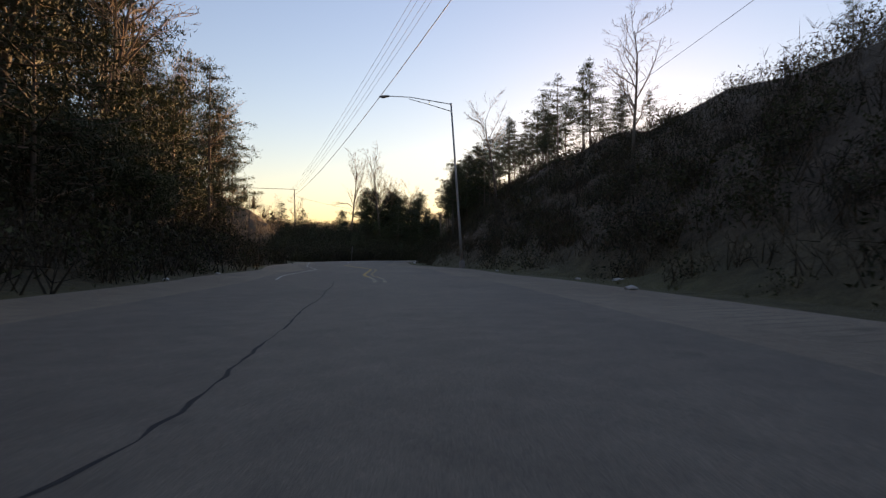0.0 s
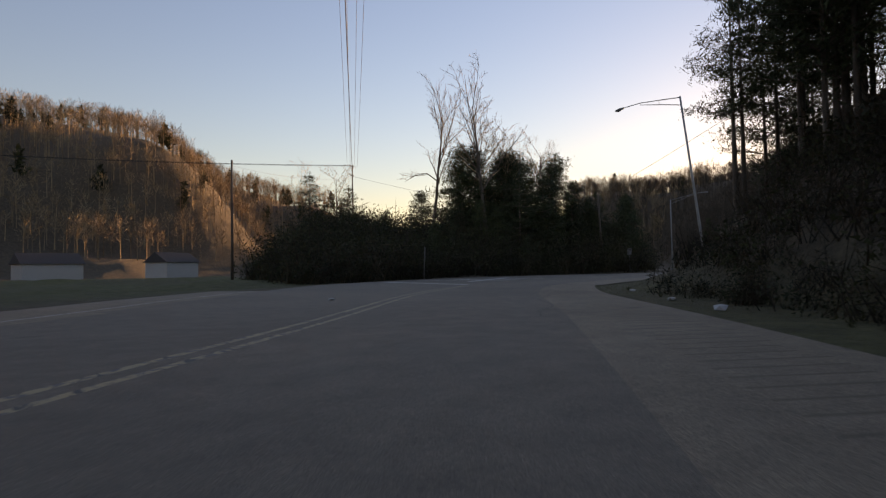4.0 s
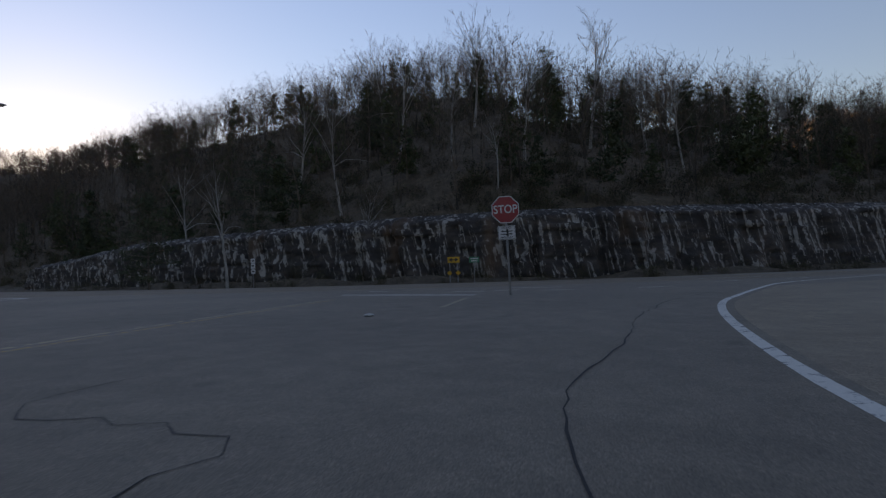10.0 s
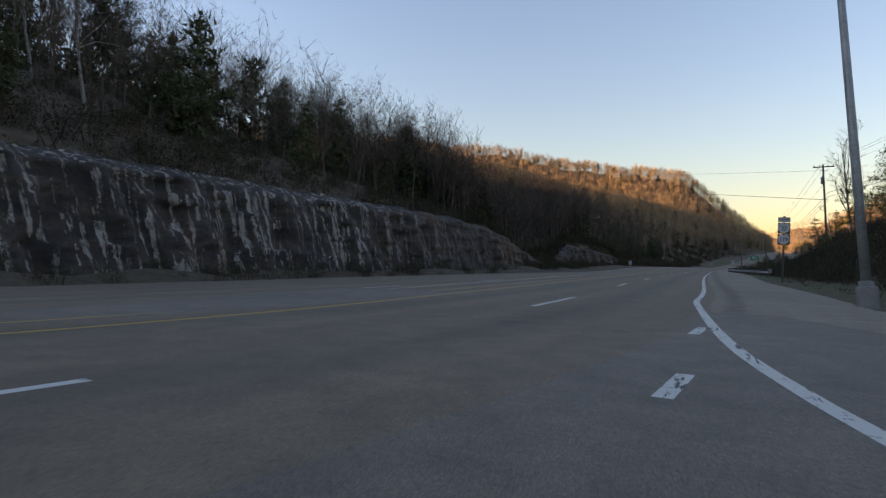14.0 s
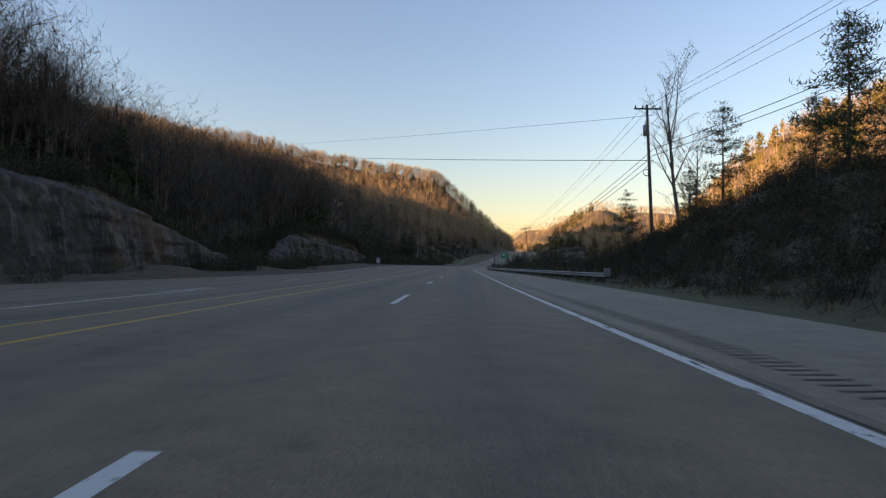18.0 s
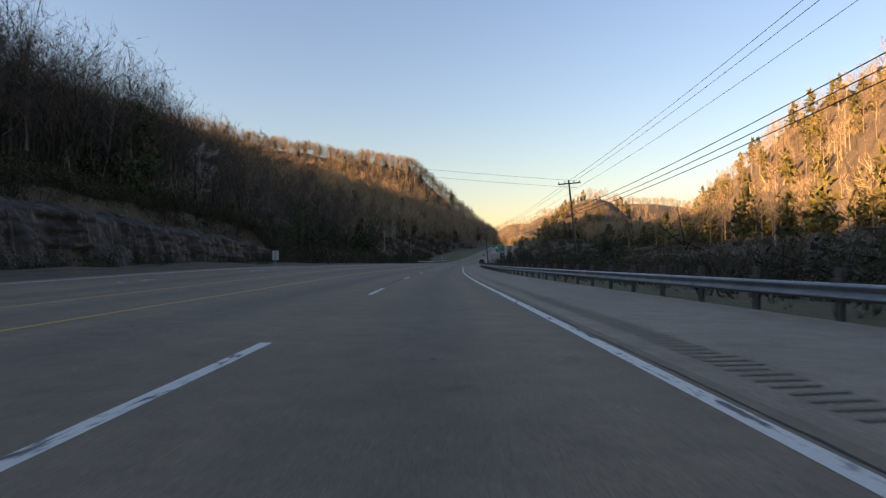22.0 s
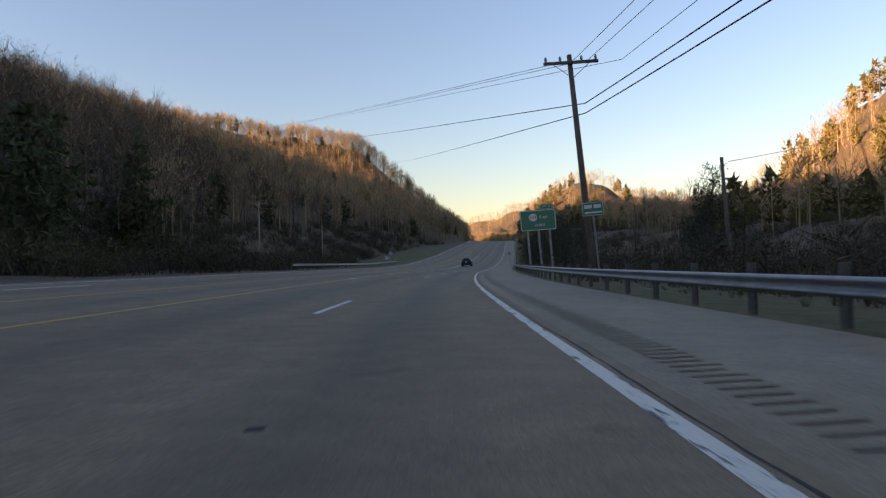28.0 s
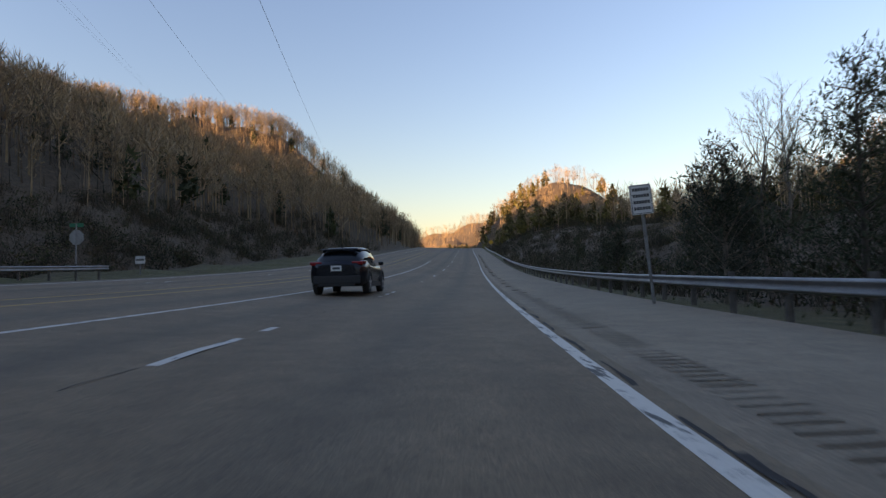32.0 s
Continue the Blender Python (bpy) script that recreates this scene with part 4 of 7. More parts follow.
# ---- trees ----
def limb_arrays(segs, sides):
    """Tapered prisms for limbs: rows of start, end, start radius, end radius."""
    segs = np.array(segs, float)
    a, b, ra, rb = segs[:, 0:3], segs[:, 3:6], segs[:, 6], segs[:, 7]
    d = b - a
    d /= np.linalg.norm(d, axis=1)[:, None] + 1e-9
    ref = np.where(np.abs(d[:, 2:3]) > 0.9, [[1.0, 0, 0]], [[0, 0, 1.0]])
    e1 = np.cross(d, ref)
    e1 /= np.linalg.norm(e1, axis=1)[:, None] + 1e-9
    e2 = np.cross(d, e1)
    vs = []
    for i in range(sides):
        ang = 2 * math.pi * i / sides
        o = e1 * math.cos(ang) + e2 * math.sin(ang)
        vs.append(a + o * ra[:, None])
        vs.append(b + o * rb[:, None])
    v = np.stack(vs, 1)
    k = np.arange(len(segs))[:, None] * (2 * sides)
    q = [np.concatenate([k + 2 * i, k + 2 * ((i + 1) % sides), k + 2 * ((i + 1) % sides) + 1, k + 2 * i + 1], 1) for i in range(sides)]
    return v.reshape(-1, 3), np.concatenate(q)


def grow(rng, height, spread=0.5, levels=4, first=0.3, lean=0.0, kids=(14, 7, 5, 3), least=(0.013, 0.009), coarse=9):
    """Limb segments of a leafless tree, thick ones and twigs apart."""
    thick, thin = [], []

    def limb(p, d, length, r, lev):
        n = 5 if lev == 0 else 3 if lev < coarse else 1
        q = np.array(p, float)
        nodes = [q.copy()]
        for i in range(n):
            d = d + rng.randn(3) * (0.06 if lev == 0 else 0.16)
            d[2] += 0.05 * (lev > 0)
            d /= np.linalg.norm(d)
            e = q + d * length / n
            ra, rb = r * (1 - i / n * 0.8), r * (1 - (i + 1) / n * 0.8)
            (thick if lev < 2 else thin).append((*q, *e, max(ra, least[0]), max(rb, least[1])))
            q = e
            nodes.append(q.copy())
        if lev + 1 < levels:
            for j in range(kids[lev]):
                f = (first if lev == 0 else 0.25) + (1 - (first if lev == 0 else 0.25)) * (j + rng.rand()) / kids[lev]
                k = min(int(f * n), n - 1)
                p2 = nodes[k] + (nodes[k + 1] - nodes[k]) * (f * n - k)
                az = rng.uniform(0, 6.283)
                tilt = rng.uniform(0.45, 1.0) * (1.15 if lev else 1.0)
                side = np.array([math.cos(az), math.sin(az), 0.0])
                d2 = d * math.cos(tilt) + side * math.sin(tilt) * (spread * 1.6)
                d2[2] = max(d2[2], 0.12)
                d2 /= np.linalg.norm(d2)
                limb(p2, d2, length * rng.uniform(0.32, 0.55) * (1.15 - 0.5 * f), r * (1 - 0.75 * f) * 0.55, lev + 1)

    limb((0, 0, 0), np.array([lean, 0, 1.0]), height, height * 0.016, 0)
    return thick, thin


BARE = []
for sd, (h, sp, fr) in enumerate(((15, 0.42, 0.35), (13, 0.5, 0.3), (17, 0.36, 0.45), (11, 0.6, 0.2), (14, 0.4, 0.4))):
    th, tn = grow(np.random.RandomState(100 + sd), h, sp, 4, fr, 0.02 * sd)
    v1, q1 = limb_arrays(th, 5)
    v2, q2 = limb_arrays(tn, 3)
    BARE.append((mesh_np("trunk", v1, [q1], M_BARK), mesh_np("crown", v2, [q2], M_TWIG), h))


def leaf_tris(rng, centres, size, up=0.0, narrow=0.35):
    """One small pointed leaf triangle at each centre."""
    n = len(centres)
    d = rng.randn(n, 3)
    d[:, 2] += up
    d /= np.linalg.norm(d, axis=1)[:, None]
    o = np.cross(d, rng.randn(n, 3))
    o /= np.linalg.norm(o, axis=1)[:, None] + 1e-9
    s = size * rng.uniform(0.6, 1.4, (n, 1))
    v = np.stack([centres - o * s * narrow, centres + o * s * narrow, centres + d * s * 1.6], 1)
    return v.reshape(-1, 3), np.arange(3 * n).reshape(-1, 3)


def pine_parts(rng, height, ragged=0.35, bare=0.35, needles=34, width=0.24):
    """Trunk with limbs, and needle clumps, of an open-crowned pine."""
    segs = [(0, 0, z, 0.02 * rng.randn(), 0.02 * rng.randn(), z + height / 8, height * 0.013 * (1 - z / height * 0.85), height * 0.013 * (1 - (z + height / 8) / height * 0.85)) for z in np.linspace(0, height * 7 / 8, 8)]
    segs = [(0, 0, s[2], 0, 0, s[5], s[6], s[7]) for s in segs]
    cl = []
    z = height * bare
    while z < height * 0.98:
        f = (z - height * bare) / (height * (1 - bare))
        for _ in range(rng.randint(3, 6)):
            az, ln = rng.uniform(0, 6.28), height * width * (1 - f * 0.85) * rng.uniform(1 - ragged, 1 + ragged) * (0.6 + 0.4 * min(1, f * 4))
            dv = np.array([math.cos(az), math.sin(az), rng.uniform(-0.08, 0.35)])
            p0, p1 = np.array([0, 0, z]), np.array([0, 0, z]) + dv * ln
            segs.append((*p0, *p1, 0.035 * (1 - f * 0.6), 0.008))
            for g in np.linspace(0.35, 1.0, max(2, int(ln / 0.42))):
                c = p0 + dv * ln * g
                side = np.array([-dv[1], dv[0], 0]) * rng.uniform(-1, 1) * ln * 0.28 * g
                cl.append(np.r_[c + side, 0.28 + 0.16 * rng.rand()])
        z += height * rng.uniform(0.045, 0.075)
    cl.append(np.r_[0, 0, height, 0.25])
    cl = np.array(cl)
    cen = np.repeat(cl, needles, axis=0)
    pts = cen[:, :3] + rng.randn(len(cen), 3) * cen[:, 3:4] * np.array([0.6, 0.6, 0.3])
    v, f = leaf_tris(rng, pts, 0.13, 0.6, 0.16)
    return segs, v, f


PINE = []
for sd, (h, bare, w) in enumerate(((9.5, 0.35, 0.27), (8, 0.25, 0.3), (11, 0.45, 0.24), (6, 0.12, 0.32))):
    sg, v, f = pine_parts(np.random.RandomState(300 + sd), h, 0.4, bare, 34, w)
    v1, q1 = limb_arrays(sg, 5)
    PINE.append((mesh_np("trunk", v1, [q1], M_BARK), mesh_np("crown", v, [f], M_PINE), h))

def cedar_parts(rng, height):
    """A broad ragged cedar: upswept boughs to the ground, feathery tips and more than one leader."""
    lead = [(0.0, 0.0, 1.0)] + [(rng.uniform(-0.12, 0.12), rng.uniform(-0.12, 0.12), rng.uniform(0.72, 0.92)) for _ in range(3)]
    segs = [(0, 0, height * i / 6, 0, 0, height * (i + 1) / 6, 0.1 * (1 - i / 6.5), 0.1 * (1 - (i + 1) / 6.5)) for i in range(6)]
    cl = []
    for lx, ly, top in lead:
        for z in np.linspace(0.04, 0.97, 46 if top == 1 else 16) * height * top:
            if top < 1 and z < 0.45 * height:
                continue
            f = z / (height * top)
            az = rng.uniform(0, 6.283)
            ln = height * (0.36 if top == 1 else 0.16) * (1.02 - f) ** 0.75 * rng.uniform(0.55, 1.3) + 0.1
            p0 = np.array([lx * height * f, ly * height * f, z])
            dv = np.array([math.cos(az), math.sin(az), rng.uniform(0.35, 0.95)])
            segs.append((*p0, *(p0 + dv * ln), 0.025, 0.006))
            for g in np.linspace(0.2, 1.0, max(3, int(ln / 0.2))):
                side = np.array([-dv[1], dv[0], 0.1]) * rng.uniform(-1, 1) * ln * 0.25 * (1.1 - g)
                cl.append(np.r_[p0 + dv * ln * g + side, 0.1 + 0.13 * (1.05 - g)])
    cl = np.array(cl)
    cen = np.repeat(cl, 15, axis=0)
    pts = cen[:, :3] + rng.randn(len(cen), 3) * cen[:, 3:4]
    v, f = leaf_tris(rng, pts, 0.1, 1.3, 0.2)
    return segs, v, f


CEDAR = []
for sd, h in enumerate((6.5, 5.0, 4.0)):
    sg, v, f = cedar_parts(np.random.RandomState(500 + sd), h)
    v1, q1 = limb_arrays(sg, 5)
    CEDAR.append((mesh_np("trunk", v1, [q1], M_BARK), mesh_np("crown", v, [f], M_CEDAR), h))


def plant(template, name, label, category, x, y, height, turn, sink=0.15, bark=None, lean=(0, 0)):
    tr, cr, h = template
    k = height / h
    ob = thing(name, pose(x, y, ground_at(x, y) - sink, lean[0], lean[1], turn) @ Matrix.Scale(k, 4), label, category)
    part("trunk", tr, None, ob)
    part("crown", cr, None, ob)
    return ob


rnd = random.Random(7)
# single trees that stand out
for x, y, h, k in ((17.7, -112.3, 18.5, 0), (20.5, -119.5, 17.5, 2), (12.5, -114, 15.5, 4), (15.2, -117, 15, 1), (8, -113, 12, 4), (29, -128, 8.5, 3),
                   (-5, -121, 11, 1), (34.5, -128, 9.5, 1)):
    plant(BARE[k], "bare_tree", "tall leafless tree above the dark roadside thicket", "tree", x, y, h, rnd.uniform(0, 360))
for x, y, h, k in ((17.8, 21.5, 13, 0), (19.5, 23, 9, 3), (21, 200, 6, 3), (24, 205, 5.5, 3), (27.4, 262, 6.4, 2), (29.3, 264, 7.2, 2), (33, 277, 6, 0), (30, 226, 9, 0), (33, 221, 8, 4), (62, -52, 9, 4), (75, -33, 8, 3), (14.5, 166, 5, 3)):
    plant(BARE[k], "bare_tree", "slender leafless tree behind the road shoulder", "tree", x, y, h, rnd.uniform(0, 360))
for x, y, h, k in ((-1.5, -105.5, 9.2, 3), (-4.5, -107.5, 8.5, 3), (2.2, -107.5, 8.0, 1), (8.8, -110, 11.5, 3), (11.5, -108.8, 10.8, 3), (14.5, -110, 12.2, 1), (5.5, -109, 9.2, 3), (-8, -109.5, 7.6, 1), (-12, -112, 8.5, 3), (-17, -114, 8, 1), (33, -128, 10, 2), (28, -127, 7.5, 1), (37, -71.8, 9.5, 0), (33.0, -73.4, 9.5, 2), (39, -73.2, 10, 0), (31, -74.5, 9, 2), (41.5, -71.8, 9.5, 0), (35, -72.6, 10, 0), (26, -73.5, 8, 1), (38, -70.5, 9.5, 2)):
    plant(PINE[k], "pine_tree", "dark evergreen in the thicket south of the junction", "tree", x, y, h, rnd.uniform(0, 360))
# pines along the mound, first seen from the ramp, then from the highway
for i in range(58):
    f = rnd.random()
    c = RAMP[int(np.interp(f, [0, 1], [np.abs(RAMP[:, 0] - 112).argmin(), np.abs(RAMP[:, 0] - 51).argmin()]))]
    j = np.abs(RAMP - c).sum(1).argmin()
    n = along(RAMP)[1][j]
    d = rnd.uniform(16.5, 25)
    x, y = c[0] + n[0] * d, c[1] + n[1] * d
    if f < 0.66 and rnd.random() < 0.55:
        continue
    h = rnd.uniform(7.5, 10.5) if f > 0.66 else rnd.uniform(2.8, 5.0)
    plant(PINE[rnd.choice((0, 1, 2, 0))], "pine_tree", "ragged pine on the rocky mound above the ramp", "tree", x, y, h, rnd.uniform(0, 360))
for i in range(22):
    yy = rnd.uniform(-48, 24)
    x = rnd.uniform(13.5, 21)
    plant(PINE[rnd.choice((0, 1, 3, 3))], "pine_tree", "pine on the cut bank beside the highway", "tree", x, yy, rnd.uniform(4.0, 7.5), rnd.uniform(0, 360))
for i in range(70):
    f = rnd.random()
    j = int(np.interp(f, [0, 1], [np.abs(RAMP[:, 0] - 128).argmin(), np.abs(RAMP[:, 0] - 66).argmin()]))
    n = along(RAMP)[1][j]
    d = -rnd.uniform(12.5, 24)
    x, y = RAMP[j, 0] + n[0] * d, RAMP[j, 1] + n[1] * d
    if rnd.random() < 0.55:
        plant(PINE[rnd.choice((0, 2, 2))], "pine_tree", "tall pine on the bank outside the ramp", "tree", x, y, rnd.uniform(12, 18), rnd.uniform(0, 360))
    else:
        plant(BARE[rnd.choice((0, 1, 2, 4))], "bare_tree", "leafless tree on the bank outside the ramp", "tree", x, y, rnd.uniform(10, 16), rnd.uniform(0, 360), lean=(rnd.uniform(-6, 6), rnd.uniform(-6, 6)))
for x, y, h, k in ((17.2, 183, 6.2, 0), (19.5, 189, 4.8, 1), (15.8, 216.5, 5.4, 0), (18.4, 219, 6.3, 0), (20.5, 224, 5.6, 1), (16.6, 226, 4.2, 2), (24.2, 254.5, 6.4, 0), (22.6, 257.5, 4.8, 1), (26.6, 256, 7.0, 0), (27, 263, 5, 1), (25.3, 244.2, 9.2, 0), (28.4, 243.6, 7.2, 1), (22.5, 236, 5.2, 1), (14.2, 120, 3.2, 2),
                   (16.5, 99, 4.4, 1), (20, 105, 5.2, 0), (24, 128, 5.5, 0), (14.6, 150, 3.6, 2), (27, 160, 5.5, 1), (29.5, 280, 4.4, 2), (33, 290, 4.6, 1), (38, 310, 5, 1), (19.5, 233, 4.4, 2), (28.4, 268.5, 5.4, 0), (21.3, 247.5, 3.4, 2)):
    plant(CEDAR[k], "cedar_tree", "dark ragged cedar with upswept boughs behind the guardrail", "tree", x, y, h, rnd.uniform(0, 360))


for i in range(24):
    j = np.abs(RAMP[:, 0] - rnd.uniform(51, 66)).argmin()
    n = along(RAMP)[1][j]
    d = rnd.uniform(11, 16)
    plant(PINE[rnd.choice((0, 1, 2))], "pine_tree", "ragged pine on the rocky mound above the ramp", "tree", RAMP[j, 0] + n[0] * d, RAMP[j, 1] + n[1] * d, rnd.uniform(8, 10), rnd.uniform(0, 360))


for i in range(30):
    x, y = rnd.uniform(0, 19), rnd.uniform(-119, -107.5)
    plant(PINE[3], "pine_tree", "dense bushy evergreen among the tall leafless trees", "tree", x, y, rnd.uniform(11, 14.5) if x > 1 and y < -114 else rnd.uniform(5.5, 8), rnd.uniform(0, 360))
placed = 0
while placed < 34:
    x, y = rnd.uniform(-8, 44), rnd.uniform(-130, -106)
    if 34.5 - x > 2.0 * (-85.8 - y) or x > 52 - 0.306 * (-71.5 - y):
        continue
    plant(PINE[rnd.choice((3, 3, 1))], "pine_tree", "dense dark evergreen in the thicket south of the junction", "tree", x, y, rnd.uniform(6.5, 9.5) if 2 < x < 22 and y < -114 else rnd.uniform(3.5, 5.5), rnd.uniform(0, 360))
    placed += 1
for i in range(34):
    j = int(np.interp(rnd.random(), [0, 1], [np.abs(RAMP[:, 0] - 118).argmin(), np.abs(RAMP[:, 0] - 66).argmin()]))
    n = along(RAMP)[1][j]
    d = -rnd.uniform(11, 17)
    plant(PINE[rnd.choice((3, 3, 1))], "pine_tree", "low dense pine on the bank outside the ramp", "tree", RAMP[j, 0] + n[0] * d, RAMP[j, 1] + n[1] * d, rnd.uniform(5, 9.5), rnd.uniform(0, 360))
for x, y, h, k in ((-52, 12, 10, 1), (-37, 70, 6, 3), (-56, 72, 8, 1), (-48, -30, 11, 1), (-55, -50, 13, 0), (-46, -10, 10, 3), (-60, -75, 13, 2), (-43, -100, 10, 3), (-41, 18, 6, 3), (-39, 8, 8, 3), (-58, 10, 13, 0), (-50, -90, 12, 1)):
    plant(PINE[k], "pine_tree", "dark evergreen on the slope above the rock face", "tree", x, y, h, rnd.uniform(0, 360))


# ---- woods and brush, joined ----
def scatter(templates, px, py, scales, turns, sink=0.1, seed=0, zs=None, squash=None):
    """Copies of small triangle sets at many places, joined."""
    r = np.random.RandomState(seed)
    kind = r.randint(0, len(templates), len(px))
    pz = terrain(px, py) - sink if zs is None else zs
    vs, fs, ts, base = [], [], [], 0
    tone = r.rand(len(px))
    for k, (tv, tf) in enumerate(templates):
        w = np.flatnonzero(kind == k)
        if not len(w):
            continue
        c, s = np.cos(turns[w])[:, None], np.sin(turns[w])[:, None]
        sc = scales[w][:, None]
        x = (tv[None, :, 0] * c - tv[None, :, 1] * s) * sc + px[w][:, None]
        y = (tv[None, :, 0] * s + tv[None, :, 1] * c) * sc + py[w][:, None]
        z = tv[None, :, 2] * sc + pz[w][:, None]
        vs.append(np.stack([x, y, z], -1).reshape(-1, 3))
        fs.append((tf[None] + (np.arange(len(w)) * len(tv))[:, None, None]).reshape(-1, tf.shape[1]) + base)
        ts.append(np.repeat(tone[w], len(tv)))
        base += len(w) * len(tv)
    return np.concatenate(vs), np.concatenate(fs), np.concatenate(ts)


def tri_limbs(segs, rng, widen=1.0):
    segs = np.array(segs)
    a, b, r = segs[:, :3], segs[:, 3:6], segs[:, 6:7]
    d = b - a
    o = np.cross(d, rng.randn(len(d), 3))
    o /= np.linalg.norm(o, axis=1)[:, None] + 1e-9
    v = np.stack([a - o * r * widen, a + o * r * widen, b], 1).reshape(-1, 3)
    return v, np.arange(len(v)).reshape(-1, 3)


def far_tree(rng):
    """A leafless tree of unit height for far slopes: one tall trunk, rising limbs and a rounded haze of twigs."""
    top = np.array([rng.randn() * 0.03, rng.randn() * 0.03, 0.93])
    segs = [[0, 0, -0.02, *top, 0.0115, 0.0]]
    for _ in range(9):
        g = rng.uniform(0.38, 0.85)
        a = rng.uniform(0, 6.283)
        reach = rng.uniform(0.13, 0.24) * (1.25 - g * 0.6)
        p = top * g
        segs.append([*p, *(p + [math.cos(a) * reach, math.sin(a) * reach, reach * rng.uniform(0.7, 1.5)]), 0.0052, 0.0])
    for _ in range(48):
        d = rng.randn(3)
        d /= np.linalg.norm(d)
        c = np.array([0, 0, 0.69]) + d * np.array([0.19, 0.19, 0.3]) * rng.uniform(0.35, 1.0)
        e = c + (d * 0.5 + rng.randn(3) * 0.35 + [0, 0, 0.55]) * rng.uniform(0.07, 0.13)
        segs.append([*c, *e, 0.0056, 0.0])
    return tri_limbs(segs, rng, 1.2)


MID, FAR = [], []
for sd in range(6):
    rng = np.random.RandomState(700 + sd)
    th, tn = grow(rng, 1.0, 0.42, 3, 0.35, 0.0, (13, 5, 3), (0.0018, 0.0012), 2)
    both = [list(s) for s in th + tn]
    for s in both:
        s[6] = max(s[6], 0.0016)
    extra = []
    for s in tn:
        for _ in range(3):
            p = np.array(s[3:6])
            extra.append([*p, *(p + rng.randn(3) * 0.05 + [0, 0, 0.03]), 0.0012, 0.001])
    v, f = tri_limbs(both + extra, rng, 1.1)
    MID.append((v, f))
    FAR.append(far_tree(rng))
GREENS, FARGREENS = [], []
for sd in range(3):
    rng = np.random.RandomState(760 + sd)
    sg, v, f = pine_parts(rng, 9.0, 0.5, 0.2, 7, 0.25)
    v2, f2 = leaf_tris(rng, v.reshape(-1, 3, 3).mean(1), 0.34, 0.5, 0.3)
    GREENS.append((v2 / 9.0, f2))
    few = v.reshape(-1, 3, 3).mean(1)[::6]
    v2, f2 = leaf_tris(rng, few, 0.8, 0.5, 0.45)
    FARGREENS.append((v2 / 9.0, f2))

R = np.random.RandomState(42)


# mown spots round the corner signs and the poles
CLEARED = ((27, -79.5, 9.0), (35, -77.0, 6.0), (39, -76.5, 5.5), (43, -74.5, 4.5), (-16.6, 273, 3.5), (-25.9, 259, 4.0), (-23, 254, 3.0), (-44, 128, 4.0), (-41, 121, 3.5), (-38, 204, 3.5), (-36, 199, 3.5))


def pick(n, x0, x1, y0, y1, keep):
    x, y = R.uniform(x0, x1, n), R.uniform(y0, y1, n)
    k = keep(x, y)
    for cx, cy, cr in CLEARED:
        k &= (x - cx) ** 2 + (y - cy) ** 2 > cr * cr
    return x[k], y[k]


def left_rise(x, y):
    u, k = lateral(x, y, EDGE)
    ey = EDGE[k, 1]
    return -u - np.interp(ey, FOOT_Y, FOOT_U), ey


def near_hill(x, y):
    r, ey = left_rise(x, y)
    return (r > 4.0) & (r < 85) & (ey > -215) & (ey < 215)


def far_left(x, y):
    r, ey = left_rise(x, y)
    return (r > np.interp(ey, [215, 240, 370, 400], [4, 16, 16, 4])) & (r < np.interp(ey, [215, 240, 400], [200, 330, 400])) & (((ey >= 215) & (ey < 760)) | (r >= 85))


def far_right(x, y):
    u, k = lateral(x, y, EDGE)
    v, kr = lateral(x, y, RAMP)
    z = terrain(x, y)
    return (u > np.interp(EDGE[k, 1], [380, 430], [40, 16])) & (np.abs(v) > 34) & (z > road_z(EDGE[k, 1]) + 2.5) & (z > 3)


x, y = pick(5200, -190, -10, -220, 225, near_hill)
cut_x, cut_y = pick(1500, -62, -18, 8, 120, near_hill)
x, y = np.r_[x, cut_x], np.r_[y, cut_y]
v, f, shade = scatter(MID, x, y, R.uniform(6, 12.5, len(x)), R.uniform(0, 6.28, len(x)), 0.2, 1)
stuff("hillside_wood", mesh_np("hillside_wood", v, [f], M_SHADETWIG, shade), "dense leafless grey-brown trees on the near hillside, colour darkened for shade", "woodland")
x, y = pick(480, -150, -10, -210, 225, near_hill)
v, f, shade = scatter(GREENS, x, y, R.uniform(5, 12, len(x)), R.uniform(0, 6.28, len(x)), 0.2, 2)
stuff("hillside_evergreens", mesh_np("hillside_evergreens", v, [f], M_PINE, shade), "scattered dark evergreens among the leafless trees", "woodland")
x, y = pick(29000, -410, 60, 120, 700, far_left)
close = (y < 340) & (left_rise(x, y)[0] < 85)
half = close & (R.rand(len(x)) < 0.5)
v, f, shade = scatter(MID, x[half], y[half], R.uniform(8, 13, half.sum()), R.uniform(0, 6.28, half.sum()), 0.2, 33)
stuff("valley_wood", mesh_np("valley_wood", v, [f], M_SHADETWIG, shade), "leafless trees on the slope beyond the meadow", "woodland")
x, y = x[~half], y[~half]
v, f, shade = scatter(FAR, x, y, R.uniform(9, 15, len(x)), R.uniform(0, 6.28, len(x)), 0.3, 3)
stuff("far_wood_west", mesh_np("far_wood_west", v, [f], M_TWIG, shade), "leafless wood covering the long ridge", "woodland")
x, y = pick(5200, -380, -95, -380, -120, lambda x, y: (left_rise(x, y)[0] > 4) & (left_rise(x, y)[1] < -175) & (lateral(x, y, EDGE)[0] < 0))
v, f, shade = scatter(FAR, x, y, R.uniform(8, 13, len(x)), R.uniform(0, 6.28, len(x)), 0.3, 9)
stuff("ridge_wood", mesh_np("ridge_wood", v, [f], M_SHADETWIG, shade), "leafless wood on the ridge behind the junction", "woodland")
